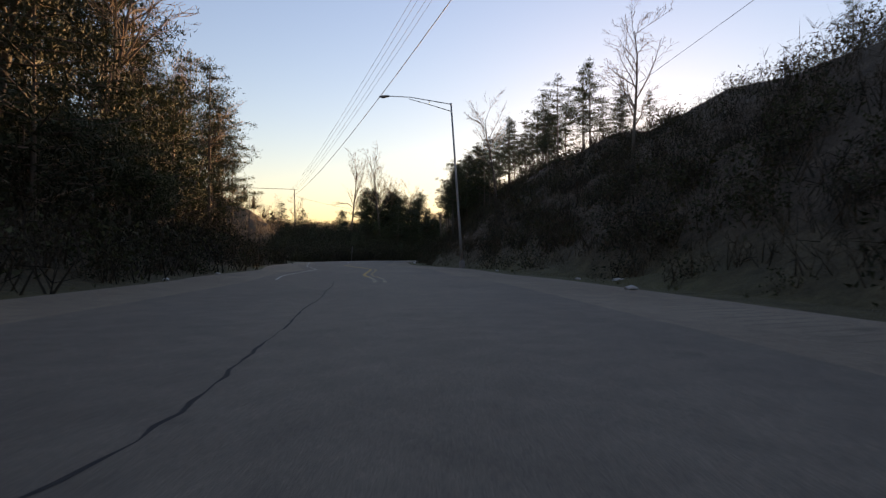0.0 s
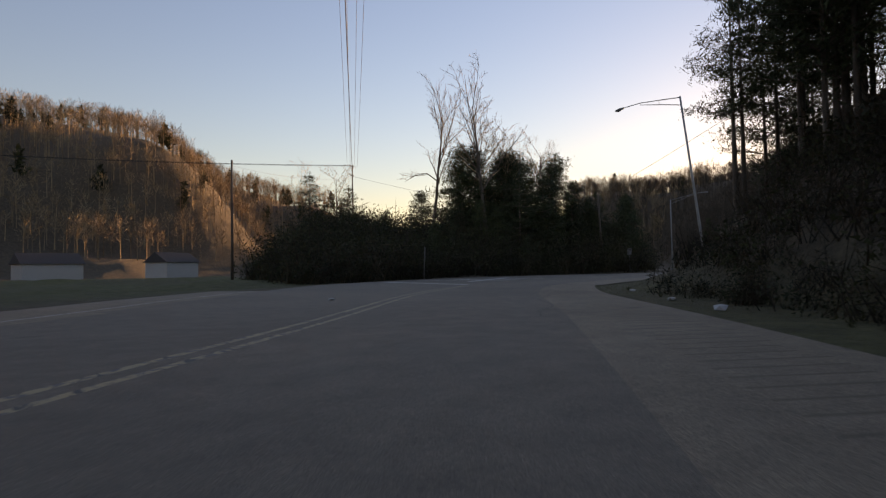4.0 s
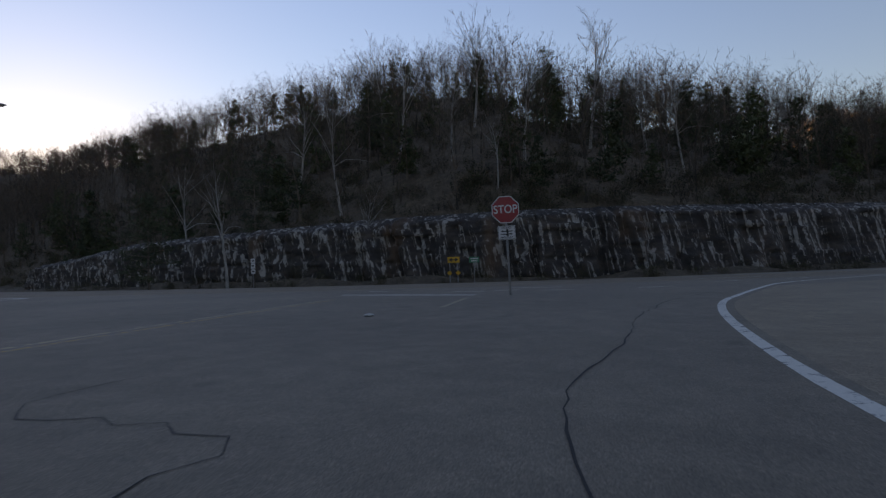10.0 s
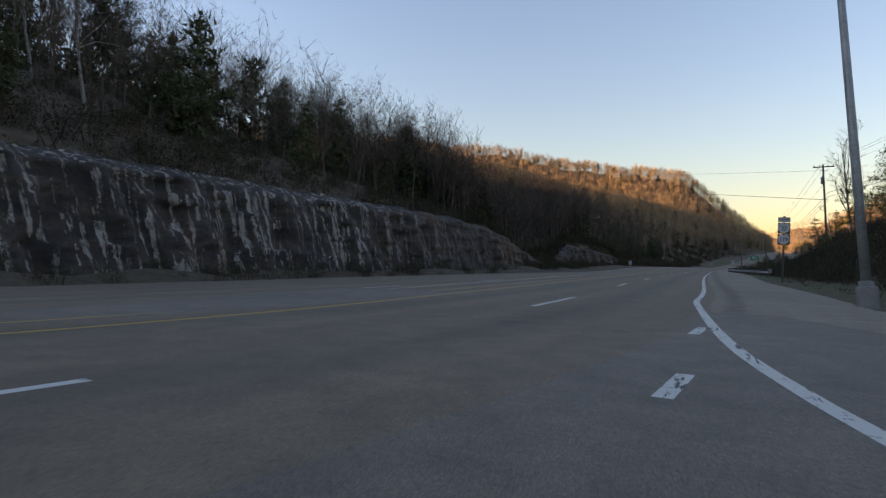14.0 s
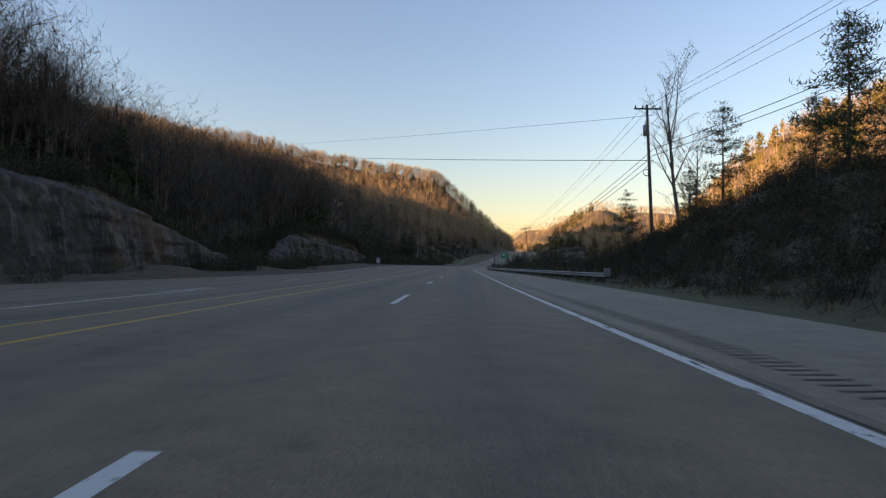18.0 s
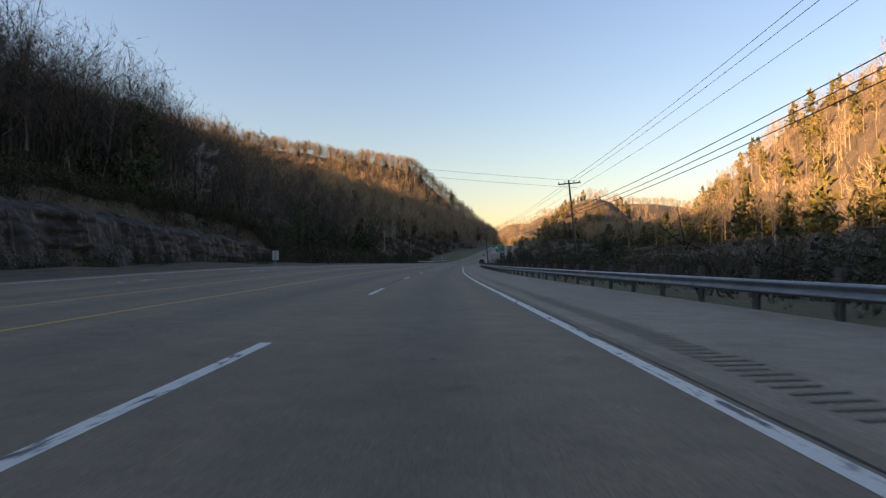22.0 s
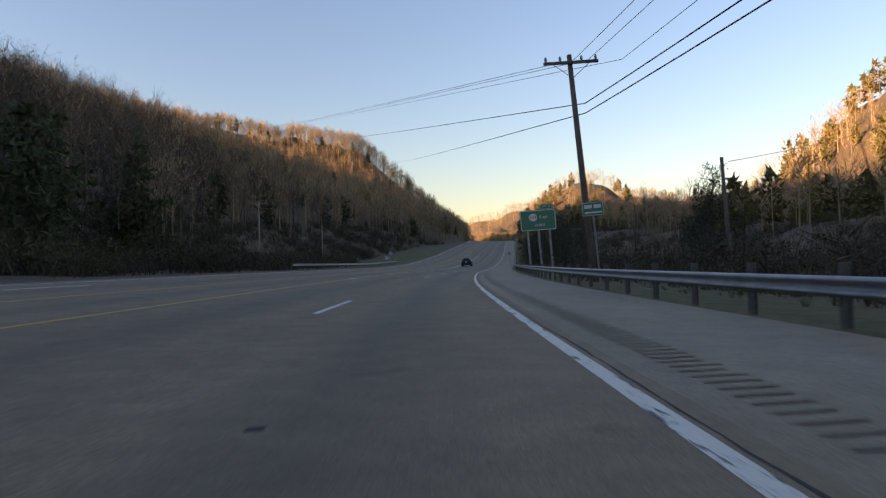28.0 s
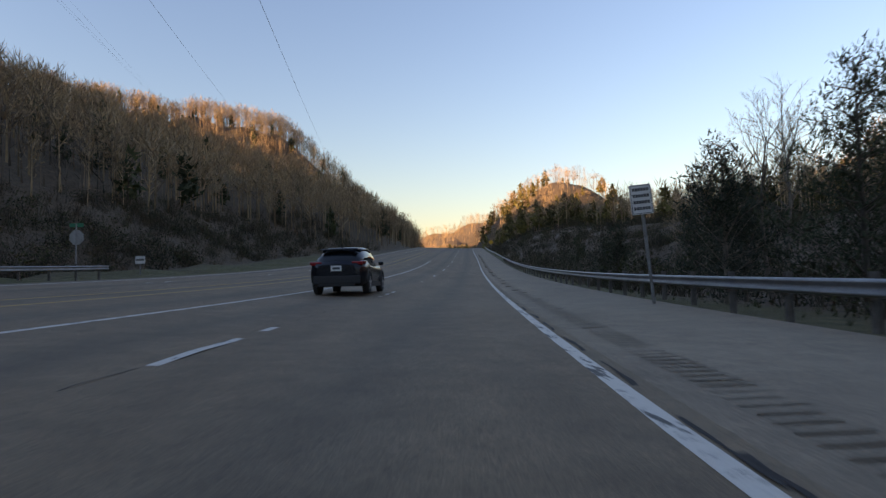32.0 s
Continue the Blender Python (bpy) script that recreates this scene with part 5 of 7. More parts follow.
x, y = pick(900, -330, 60, 150, 760, far_left)
v, f, shade = scatter(FARGREENS, x, y, R.uniform(6, 11, len(x)), R.uniform(0, 6.28, len(x)), 0.3, 4)
stuff("far_evergreens_west", mesh_np("far_evergreens_west", v, [f], M_PINE, shade), "evergreens dotted along the ridge", "woodland")
x, y = pick(13000, 30, 420, 90, 900, far_right)
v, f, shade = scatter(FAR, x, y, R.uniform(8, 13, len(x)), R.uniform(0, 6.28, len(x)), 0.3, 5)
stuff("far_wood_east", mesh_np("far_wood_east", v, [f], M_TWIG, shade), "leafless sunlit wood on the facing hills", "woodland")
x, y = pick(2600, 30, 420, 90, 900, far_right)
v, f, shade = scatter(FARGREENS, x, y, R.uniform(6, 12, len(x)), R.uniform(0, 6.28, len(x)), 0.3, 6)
stuff("far_evergreens_east", mesh_np("far_evergreens_east", v, [f], M_OLIVE, shade), "olive evergreens on the sunlit hills, colour lightened for sun", "woodland")
x, y = pick(5500, -300, 560, 850, 1450, lambda x, y: terrain(x, y) > 25)
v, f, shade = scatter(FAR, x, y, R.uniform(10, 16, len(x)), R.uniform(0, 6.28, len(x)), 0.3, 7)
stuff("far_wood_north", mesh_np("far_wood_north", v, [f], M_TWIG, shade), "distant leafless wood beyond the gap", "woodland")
x, y = pick(7000, -260, 230, -480, -205, lambda x, y: terrain(x, y) > 4)
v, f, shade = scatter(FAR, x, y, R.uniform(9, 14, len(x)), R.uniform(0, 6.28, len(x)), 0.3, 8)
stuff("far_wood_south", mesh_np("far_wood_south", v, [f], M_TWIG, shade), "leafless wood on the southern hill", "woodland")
x, y = pick(900, -380, 330, -720, -205, lambda x, y: terrain(x, y) > 5)
v, f, shade = scatter(FARGREENS, x, y, R.uniform(6, 12, len(x)), R.uniform(0, 6.28, len(x)), 0.3, 8)
stuff("far_evergreens_south", mesh_np("far_evergreens_south", v, [f], M_GREENBRUSH, shade), "evergreens on the southern hill", "woodland")

BUSH, LEAFY, FINE, TUFT = [], [], [], []
for sd in range(5):
    rng = np.random.RandomState(820 + sd)
    segs = []
    for _ in range(15):
        a = rng.uniform(0, 6.28)
        p = np.array([rng.randn() * 0.25, rng.randn() * 0.25, 0])
        d = np.array([math.cos(a) * 0.5, math.sin(a) * 0.5, rng.uniform(0.7, 1.3)])
        e = p + d * rng.uniform(0.5, 1.0)
        segs.append((*p, *e, 0.014, 0.004))
        for _ in range(4):
            q = p + (e - p) * rng.uniform(0.3, 1)
            segs.append((*q, *(q + rng.randn(3) * 0.22 + [0, 0, 0.12]), 0.008, 0.002))
    BUSH.append(tri_limbs(segs, rng, 1.2))
    n = 190
    pts = np.clip(rng.randn(n, 3), -1.7, 1.7) * [0.42, 0.42, 0.3] + [0, 0, 0.55]
    LEAFY.append(leaf_tris(rng, pts, 0.066, 0.2, 0.4))
    pts = np.clip(rng.randn(420, 3), -1.7, 1.7) * [0.42, 0.42, 0.34] + [0, 0, 0.58]
    FINE.append(leaf_tris(rng, pts, 0.036, 0.2, 0.4))
    n = 16
    p = np.c_[rng.randn(n, 2) * 0.1, np.zeros(n)]
    d = np.c_[rng.randn(n, 2) * 0.35, np.ones(n)] * rng.uniform(0.5, 1.1, (n, 1))
    TUFT.append(tri_limbs(np.c_[p, p + d, np.full(n, 0.022), np.zeros(n)], rng, 1.0))


def uv_of(x, y):
    u, k = lateral(x, y, EDGE)
    v, kr = lateral(x, y, RAMP)
    return u, EDGE[k, 1], v, RAMP[kr, 0]


def ditch(x, y):
    r, ey = left_rise(x, y)
    return (r > -5) & (r < 3.0) & (ey > -150) & (ey < 260)


def slope_brush(x, y):
    r, ey = left_rise(x, y)
    return (r > 2.5) & (r < 36) & (ey > -180) & (ey < 260)


def cut_brush(x, y):
    r, ey = left_rise(x, y)
    return (r > -2.5) & (r < 7) & (ey > 24) & (ey < 130) & ((r > 0.3) | (ey < 66) | (ey > 112))


def highway_bank(x, y):
    u, ey, v, rx = uv_of(x, y)
    return (u > 6.6) & (u < 15) & (v > 9) & (ey > -50) & (ey < 36)


def corner_brush(x, y):
    u, ey, v, rx = uv_of(x, y)
    w, _ = lateral(x, y, ARC)
    return (v > 7.6) & (v < 15) & (w > 6.5) & ((x - 27) ** 2 + (y + 79.5) ** 2 > 80)


def ramp_slope(x, y):
    u, ey, v, rx = uv_of(x, y)
    return (v > 8.0) & (v < 16.5) & (rx > 50)


def ridge_brush(x, y):
    r, ey = left_rise(x, y)
    return (r > 36) & (r < 80) & (ey > -200) & (ey < 200)


def rock_top(x, y):
    r, ey = left_rise(x, y)
    return (r > 2.6) & (r < 10) & (ey > -150) & (ey < 135)


def mound_brush(x, y):
    u, ey, v, rx = uv_of(x, y)
    return (u > 8.0) & (v > 9.4) & (np.minimum(u, v) < 22) & (y < 40) & (x + y > -52) & (rx < 150)


def south_brush(x, y):
    u, ey, v, rx = uv_of(x, y)
    return (34.5 - x < 2.1 * (-85.8 - y)) & (x < 57.5 - 0.306 * (-71.5 - y)) & (v < np.interp(rx, [-10, 12, 30, 47, 56], [-18, -17, -14.2, -12, -10])) & (v > -42) & (rx < 47) & (u > 8) & (x + 0.25 * y > -40)


def outer_brush(x, y):
    u, ey, v, rx = uv_of(x, y)
    return (v < -8) & (v > -26) & (rx > 62) & (rx < 165)


def low_right(x, y):
    u, ey, v, rx = uv_of(x, y)
    return (u > 5.2) & (u < 60) & (ey > 26) & (ey < 450) & (R.rand(len(x)) < np.interp(u, [5, 9, 20, 60], [0.25, 0.8, 1, 0.5]))


def field_brush(x, y):
    r, ey = left_rise(x, y)
    return (r > np.interp(ey, [260, 300], [-7, 2])) & (r < 21) & (ey > 120) & (ey < 420)


ZONES = [("ditch", 2300, (-70, -20, -150, 262), ditch, 0.5, 1.3, 0.75), ("rock_top", 2200, (-90, -15, -150, 135), rock_top, 0.9, 2.2, 0.55), ("corner", 900, (24, 62, -82, -50), corner_brush, 0.4, 0.85, 0.5), ("ramp_slope", 2600, (45, 130, -80, 5), ramp_slope, 0.45, 1.3, 0.35), ("ridge", 1600, (-140, -50, -200, 200), ridge_brush, 1.2, 2.2, 0.7), ("cut", 2600, (-60, -15, 15, 140), cut_brush, 1.0, 1.9, 0.85), ("slope", 4600, (-120, -15, -200, 262), slope_brush, 0.8, 1.8, 0.8), ("mound", 7000, (5, 150, -86, 45), mound_brush, 0.6, 1.6, 0.36),
         ("junction", 5200, (-45, 60, -150, -90), south_brush, 0.9, 2.0, 0.75), ("highway_bank", 1500, (5, 24, -50, 40), highway_bank, 0.45, 1.2, 0.25), ("ramp_bank", 4200, (60, 170, -90, 30), outer_brush, 0.8, 2.2, 0.6),
         ("thicket", 750, (-12, 60, -128, -100), south_brush, 2.0, 4.0, 0.9), ("bottomland", 5200, (4, 130, 26, 450), low_right, 0.7, 2.3, 0.3), ("meadow_edge", 3600, (-70, 30, 110, 420), field_brush, 1.0, 2.8, 0.4)]
for i, (zn, n, (a, b, c, d), fn, lo, hi, leafy) in enumerate(ZONES):
    x, y = pick(n * 2, a, b, c, d, fn)
    x, y = x[:n], y[:n]
    m = R.rand(len(x)) < leafy
    sc = R.uniform(lo, hi, len(x))
    tn = R.uniform(0, 6.28, len(x))
    v, f, shade = scatter(BUSH, x, y, sc, tn, 0.1, 30 + i)
    stuff("brush_" + zn, mesh_np("brush_" + zn, v, [f], M_BRUSH, shade), "tangled leafless brush and saplings", "brush")
    v, f, shade = scatter(FINE if zn == "thicket" else LEAFY, x[m], y[m], sc[m], tn[m], 0.15, 50 + i)
    stuff("leafy_brush_" + zn, mesh_np("leafy_brush_" + zn, v, [f], M_GREENBRUSH, shade), "dark green-brown leafy undergrowth", "brush")


def verge_keep(x, y):
    u, ey, v, rx = uv_of(x, y)
    w, _ = lateral(x, y, ARC)
    a = (u > 4.6) & (u < 8.5) & (v > 7) & (w > 3.5)
    b = (v > 7.0) & (v < 10.5) & (u > 5) & (rx < 150) & ((w > 3.5) | (rx > 50))
    c = (v < -7.5) & (v > -10) & (rx > 62) & (rx < 150) & (u > 0)
    return (a & (ey > -60) & (ey < 300)) | b | c


x, y = pick(60000, 2, 150, -110, 300, verge_keep)
v, f, shade = scatter(TUFT, x, y, R.uniform(0.1, 0.28, len(x)), R.uniform(0, 6.28, len(x)), 0.02, 70)
stuff("verge_grass", mesh_np("verge_grass", v, [f], M_GRASS, shade), "short spring grass along the road verge", "grass")


def straw_keep(x, y):
    u, ey, v, rx = uv_of(x, y)
    return ((v > 8.6) & (v < 10.6) & (u > 6) & (rx < 140) & (rx > 45)) | ((u > 6.0) & (u < 8.5) & (ey > -50) & (ey < 260) & (v > 8))


x, y = pick(9000, 2, 140, -90, 270, straw_keep)
v, f, shade = scatter(TUFT, x, y, R.uniform(0.35, 0.95, len(x)), R.uniform(0, 6.28, len(x)), 0.02, 71)
stuff("dry_weeds", mesh_np("dry_weeds", v, [f], M_STRAW, shade), "dry straw-coloured weeds at the foot of the bank", "weeds")
# blossoming trees on the hillside
for bx, by, bh in ((-33, 109.6, 7.5), (-36.5, 104, 6.0), (-55, -8, 8), (-62, -20, 7)):
    ob = thing("blossom_tree", pose(bx, by, ground_at(bx, by) - 0.2, 0, 0, rnd.uniform(0, 360)) @ Matrix.Scale(bh / BARE[3][2], 4), "small tree white with early blossom on the hillside", "tree")
    part("trunk", BARE[3][0], None, ob)
    rng = np.random.RandomState(int(abs(bx)))
    tw = np.array([p.co for p in BARE[3][1].vertices][::6])
    v, f = leaf_tris(rng, np.repeat(tw, 3, axis=0) + rng.randn(len(tw) * 3, 3) * 0.2, 0.13, 0, 0.5)
    part("blossom", mesh_np("blossom", v, [f], M_BLOSSOM), None, ob, "white blossom")
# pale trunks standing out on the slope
# crown copy in the twig colour darkened for the shaded slope
SHADE_CROWN = BARE[2][1].copy()
SHADE_CROWN.materials.clear()
SHADE_CROWN.materials.append(M_SHADETWIG)
for px_, py_, ph in ((-50, -46, 15), (-53.5, -72, 13), (-44, -58, 12), (-41, -38, 10), (-47, -80, 12), (-37, -64, 7), (-40, -92, 11), (-58, -60, 14), (-61, -85, 13), (-48, -66, 10), (-56, -98, 12), (-46, -24, 12), (-43, -48, 9), (-66, -72, 14), (-38, -78, 8), (-52, -36, 11)):
    ob = thing("sycamore_tree", pose(px_, py_, ground_at(px_, py_) - 0.2, 0, 0, rnd.uniform(0, 360)) @ Matrix.Scale(ph / BARE[2][2], 4), "pale-barked leafless tree above the rock face", "tree")
    tr = BARE[2][0].copy()
    tr.materials.clear()
    tr.materials.append(M_PALEBARK)
    part("trunk", tr, None, ob, "pale bark trunk")
    part("crown", SHADE_CROWN, None, ob)


# ---- guardrails ----
def wbeam(curve, lift=0.0):
    """The folded W profile swept along a plan curve, with thickness."""
    prof = [(0.0, 0.115), (0.02, 0.105), (0.055, 0.086), (0.06, 0.064), (0.022, 0.034), (0.0, 0.015), (0.0, -0.015), (0.022, -0.034), (0.06, -0.064), (0.055, -0.086), (0.02, -0.105), (0.0, -0.115)]
    prof = prof + [(a - 0.012, b) for a, b in prof[::-1]]
    t, n = along(curve)
    z0 = level(curve[:, 0], curve[:, 1]) + lift + np.interp(curve[:, 1], [20, 110, 170, 215], [0.36, 0.385, 0.43, 0.48])
    pts = np.array([[(curve[i, 0] - n[i, 0] * a, curve[i, 1] - n[i, 1] * a, z0[i] + b) for a, b in prof] for i in range(len(curve))])
    m, c = len(curve), len(prof)
    ix = np.arange(m * c).reshape(m, c)
    nxt = np.roll(ix, -1, axis=1)
    q = np.stack([ix[:-1], nxt[:-1], nxt[1:], ix[1:]], -1).reshape(-1, 4)
    return mesh_np("rail_section", pts.reshape(-1, 3), [q], M_STEEL), z0


def guardrail(name, curve, label, post_gap=1.95, posts_to=1e9):
    g = thing(name, Matrix.Identity(4), label, "guardrail")
    step = 8
    for i in range(0, len(curve) - 1, step):
        c = curve[i:i + step + 1]
        if len(c) < 2:
            break
        me, _ = wbeam(c, 0.0)
        part("rail_section", me, None, g)
    s = np.r_[0, np.cumsum(np.linalg.norm(np.diff(curve, axis=0), axis=1))]
    t, n = along(curve)
    post = None
    for a in np.arange(0.6, min(s[-1], posts_to), post_gap):
        p = [float(np.interp(a, s, curve[:, k])) for k in (0, 1)]
        nn = [float(np.interp(a, s, n[:, k])) for k in (0, 1)]
        x, y = p[0] + nn[0] * 0.14, p[1] + nn[1] * 0.14
        z = float(level([x], [y])[0])
        if post is None:
            bm = merged(box(0.09, 0.01, 1.05, (0, 0, 0.16)), box(0.012, 0.07, 1.05, (0.045, 0, 0.16)), box(0.012, 0.07, 1.05, (-0.045, 0, 0.16)))
            post = part("post", bm, M_RUSTY, g)
            block_me = part("blockout", box(0.1, 0.09, 0.22, (0, 0, 0.43), 0.01), M_WOODPOLE, post)
            first_post = post
        else:
            post = new("post", first_post.data)
            post.parent = g
            b = new("blockout", block_me.data)
            b.parent = post
            block = b
        post.location = (x, y, z)
        post.rotation_euler = (0, 0, math.atan2(nn[1], nn[0]))
        for ch in post.children:
            ch.location = (-0.06, 0, 0)
    return g


rail_off = np.interp(EDGE[:, 1], [2, 14, 24, 45, 78, 100, 172, 204, 900], [6.0, 5.2, 4.6, 3.75, 3.15, 3.1, 3.3, 3.9, 3.9])
rsel = (EDGE[:, 1] > 2) & (EDGE[:, 1] < 430)
guardrail("guardrail", EDGE[rsel] + EDGE_N[rsel] * rail_off[rsel][:, None], "galvanised W-beam guardrail on steel posts along the shoulder", posts_to=330)
lsel = (EDGE[:, 1] > 208) & (EDGE[:, 1] < 274)
guardrail("guardrail", (EDGE[lsel] + EDGE_N[lsel] * np.interp(EDGE[lsel][:, 1], [208, 274], [-18.2, -20.8])[:, None])[::-1], "short guardrail on the far side of the highway")
end_c = EDGE[rsel][0] + EDGE_N[rsel][0] * 6.0
ter = thing("rail_terminal", pose(end_c[0], end_c[1], 0), "flared steel end terminal of the guardrail", "guardrail end")
part("end_plate", box(0.36, 0.04, 0.44, (0, -0.03, 0.5), 0.02), M_STEEL, ter)


# ---- street lamps ----
def street_lamp(x, y, arm_turn, label, lean=(0, 0), height=10.8):
    z = ground_at(x, y)
    ob = thing("street_lamp", pose(x, y, z, lean[0], lean[1], arm_turn), label, "street lamp", "street lamps")
    part("base", merged(box(0.4, 0.4, 0.5, (0, 0, 0.22), 0.04), box(0.28, 0.28, 0.14, (0, 0, 0.52), 0.02)), M_CONCRETE, ob, "square concrete footing")
    part("pole", tube([(0, 0, 0.5), (0, 0, 3), (0, 0, 6.5), (0, 0, height)], [0.1, 0.09, 0.078, 0.06], 14), M_LAMPMETAL, ob)
    part("handhole", box(0.02, 0.12, 0.22, (0.128, 0, 0.95), 0.01), M_DARKMETAL, ob)
    part("arm", tube([(0, 0, height - 0.08), (1.4, 0, height + 0.25), (3.0, 0, height + 0.62), (4.5, 0, height + 0.78)], [0.035, 0.034, 0.032, 0.03], 8), M_LAMPMETAL, ob)
    part("arm_brace", tube([(0, 0, height - 0.62), (1.5, 0, height - 0.05), (3.1, 0, height + 0.5)], [0.03, 0.028, 0.025], 8), M_LAMPMETAL, ob)
    part("arm_strut", tube([(1.6, 0, height), (1.6, 0, height + 0.28)], 0.02, 6), M_LAMPMETAL, ob)
    bm = bmesh.new()
    bmesh.ops.create_uvsphere(bm, u_segments=16, v_segments=8, radius=1.0, matrix=Matrix.Translation((4.85, 0, height + 0.78)) @ Matrix.Diagonal((0.42, 0.16, 0.09, 1)))
    head = part("lamp_head", bm, M_LAMPMETAL, ob, "grey cobra-head luminaire")
    bm = bmesh.new()
    bmesh.ops.create_uvsphere(bm, u_segments=14, v_segments=7, radius=1.0, matrix=Matrix.Translation((4.95, 0, height + 0.72)) @ Matrix.Diagonal((0.2, 0.12, 0.08, 1)))
    part("lens", bm, M_INSUL, head)
    return ob


street_lamp(77.5, -44.8, -49, "unlit grey street lamp with truss arm leaning beside the ramp shoulder", (1.6, 3.8), 12.2)
street_lamp(29.6, -80.4, -95, "unlit grey street lamp on concrete footing at the corner", (-1.2, 6.5), 12.4)
street_lamp(-15.5, -106.5, 110, "unlit street lamp on the grassy traffic island")
street_lamp(6.1, -50.9, 172, "tall unlit street lamp on the highway verge", (0.5, 4.0))


# ---- signs ----
def plate(w, h, mat, border=None, radius=0.05, y=0.0, border_w=0.02):
    """A thin sign blank with rounded corners, and an inset border line if asked."""
    def outline(w, h, r):
        return [(sx * (w / 2 - r) + r * math.cos(a), sz * (h / 2 - r) + r * math.sin(a)) for sx, sz, a0 in ((1, 1, 0), (-1, 1, 90), (-1, -1, 180), (1, -1, 270)) for a in [radians(a0 + k * 30) for k in range(4)]]
    bm = bmesh.new()
    vs = [bm.verts.new((a, y, b)) for a, b in outline(w, h, radius)]
    f = bm.faces.new(vs)
    ex = bmesh.ops.extrude_face_region(bm, geom=[f])
    bmesh.ops.translate(bm, vec=(0, 0.012, 0), verts=[g for g in ex["geom"] if isinstance(g, bmesh.types.BMVert)])
    bmesh.ops.recalc_face_normals(bm, faces=bm.faces)
    return bm


def ring(w, h, radius, width, y):
    bm = bmesh.new()
    def outline(w, h, r):
        return [(sx * (w / 2 - r) + r * math.cos(a), sz * (h / 2 - r) + r * math.sin(a)) for sx, sz, a0 in ((1, 1, 0), (-1, 1, 90), (-1, -1, 180), (1, -1, 270)) for a in [radians(a0 + k * 30) for k in range(4)]]
    o = [bm.verts.new((a, y, b)) for a, b in outline(w, h, radius)]
    i = [bm.verts.new((a, y, b)) for a, b in outline(w - 2 * width, h - 2 * width, max(radius - width, 0.01))]
    for k in range(len(o)):
        bm.faces.new((o[k], o[(k + 1) % len(o)], i[(k + 1) % len(o)], i[k]))
    return bm


def lettering(text, size, mat, parent, at, name="lettering", squeeze=1.0):
    cu = bpy.data.curves.new(name, "FONT")
    cu.body, cu.size, cu.align_x, cu.align_y, cu.extrude, cu.offset = text, size, "CENTER", "CENTER", 0.001, size * 0.012
    tmp = bpy.data.objects.new(name, cu)
    scene.collection.objects.link(tmp)
    bpy.context.view_layer.update()
    me = bpy.data.meshes.new_from_object(tmp.evaluated_get(bpy.context.evaluated_depsgraph_get()))
    bpy.data.objects.remove(tmp)
    me.transform(Matrix.Translation(at) @ Matrix.Rotation(radians(90), 4, "X") @ Matrix.Diagonal((squeeze, 1, 1, 1)))
    me.materials.clear()
    me.materials.append(mat)
    return part(name, me, None, parent)


def words(n, w, h, z, mat, parent, y=-0.004, gap=0.25):
    """Bars for a line of writing that cannot be read."""
    unit = w / (n + (n - 1) * gap)
    for k in range(n):
        part("text_bar", box(unit, 0.003, h, (-w / 2 + unit / 2 + k * unit * (1 + gap), y, z)), mat, parent)


def arrow(w, h, z, mat, parent, both=False, y=-0.005, name="arrow", flip=1):
    bm = bmesh.new()
    def poly(pts):
        bm.faces.new([bm.verts.new((flip * a, y, z + b)) for a, b in (pts if flip == 1 else pts[::-1])])
    hl = h * 0.9
    if both:
        poly([(-w / 2 + hl, -h * 0.14), (w / 2 - hl, -h * 0.14), (w / 2 - hl, h * 0.14), (-w / 2 + hl, h * 0.14)])
        poly([(-w / 2, 0), (-w / 2 + hl, -h / 2), (-w / 2 + hl, h / 2)])
        poly([(w / 2, 0), (w / 2 - hl, h / 2), (w / 2 - hl, -h / 2)])
    else:
        poly([(-w / 2, 0), (-w / 2 + hl, -h / 2), (-w / 2 + hl, h / 2)])
        poly([(-w / 2 + hl, -h * 0.2), (w / 2, -h * 0.2), (w / 2, h * 0.2), (-w / 2 + hl, h * 0.2)])
    bmesh.ops.recalc_face_normals(bm, faces=bm.faces)
    return part(name, bm, mat, parent)


def u_post(h, x=0.0, y=0.02, w=0.055):
    return merged(box(w, 0.006, h + 0.5, (x, y + 0.03, h / 2 - 0.25)), box(0.006, 0.04, h + 0.5, (x - w / 2, y + 0.012, h / 2 - 0.25)), box(0.006, 0.04, h + 0.5, (x + w / 2, y + 0.012, h / 2 - 0.25)))


def sign(x, y, turn, label, name="road_sign", lean=(0, 0), z=None):
    return thing(name, pose(x, y, ground_at(x, y) if z is None else z, lean[0], lean[1], turn), label, "sign")


# stop sign with its plate
s = sign(6.65, -78.8, 74, "red octagonal stop sign above a white divided-highway plate", "stop_sign", (0, -1.5), -0.02)
part("post", u_post(2.75), M_STEEL, s)
bm = bmesh.new()
bmesh.ops.create_circle(bm, cap_ends=True, segments=8, radius=0.418, matrix=Matrix.Translation((0, 0, 2.46)) @ Matrix.Rotation(radians(90), 4, "X") @ Matrix.Rotation(radians(22.5), 4, "Z"))
ex = bmesh.ops.extrude_face_region(bm, geom=bm.faces[:])
bmesh.ops.translate(bm, vec=(0, 0.01, 0), verts=[g for g in ex["geom"] if isinstance(g, bmesh.types.BMVert)])
bmesh.ops.recalc_face_normals(bm, faces=bm.faces)
panel = part("octagon", bm, M_WHITESIGN, s, "white-edged red octagon")
bm = bmesh.new()
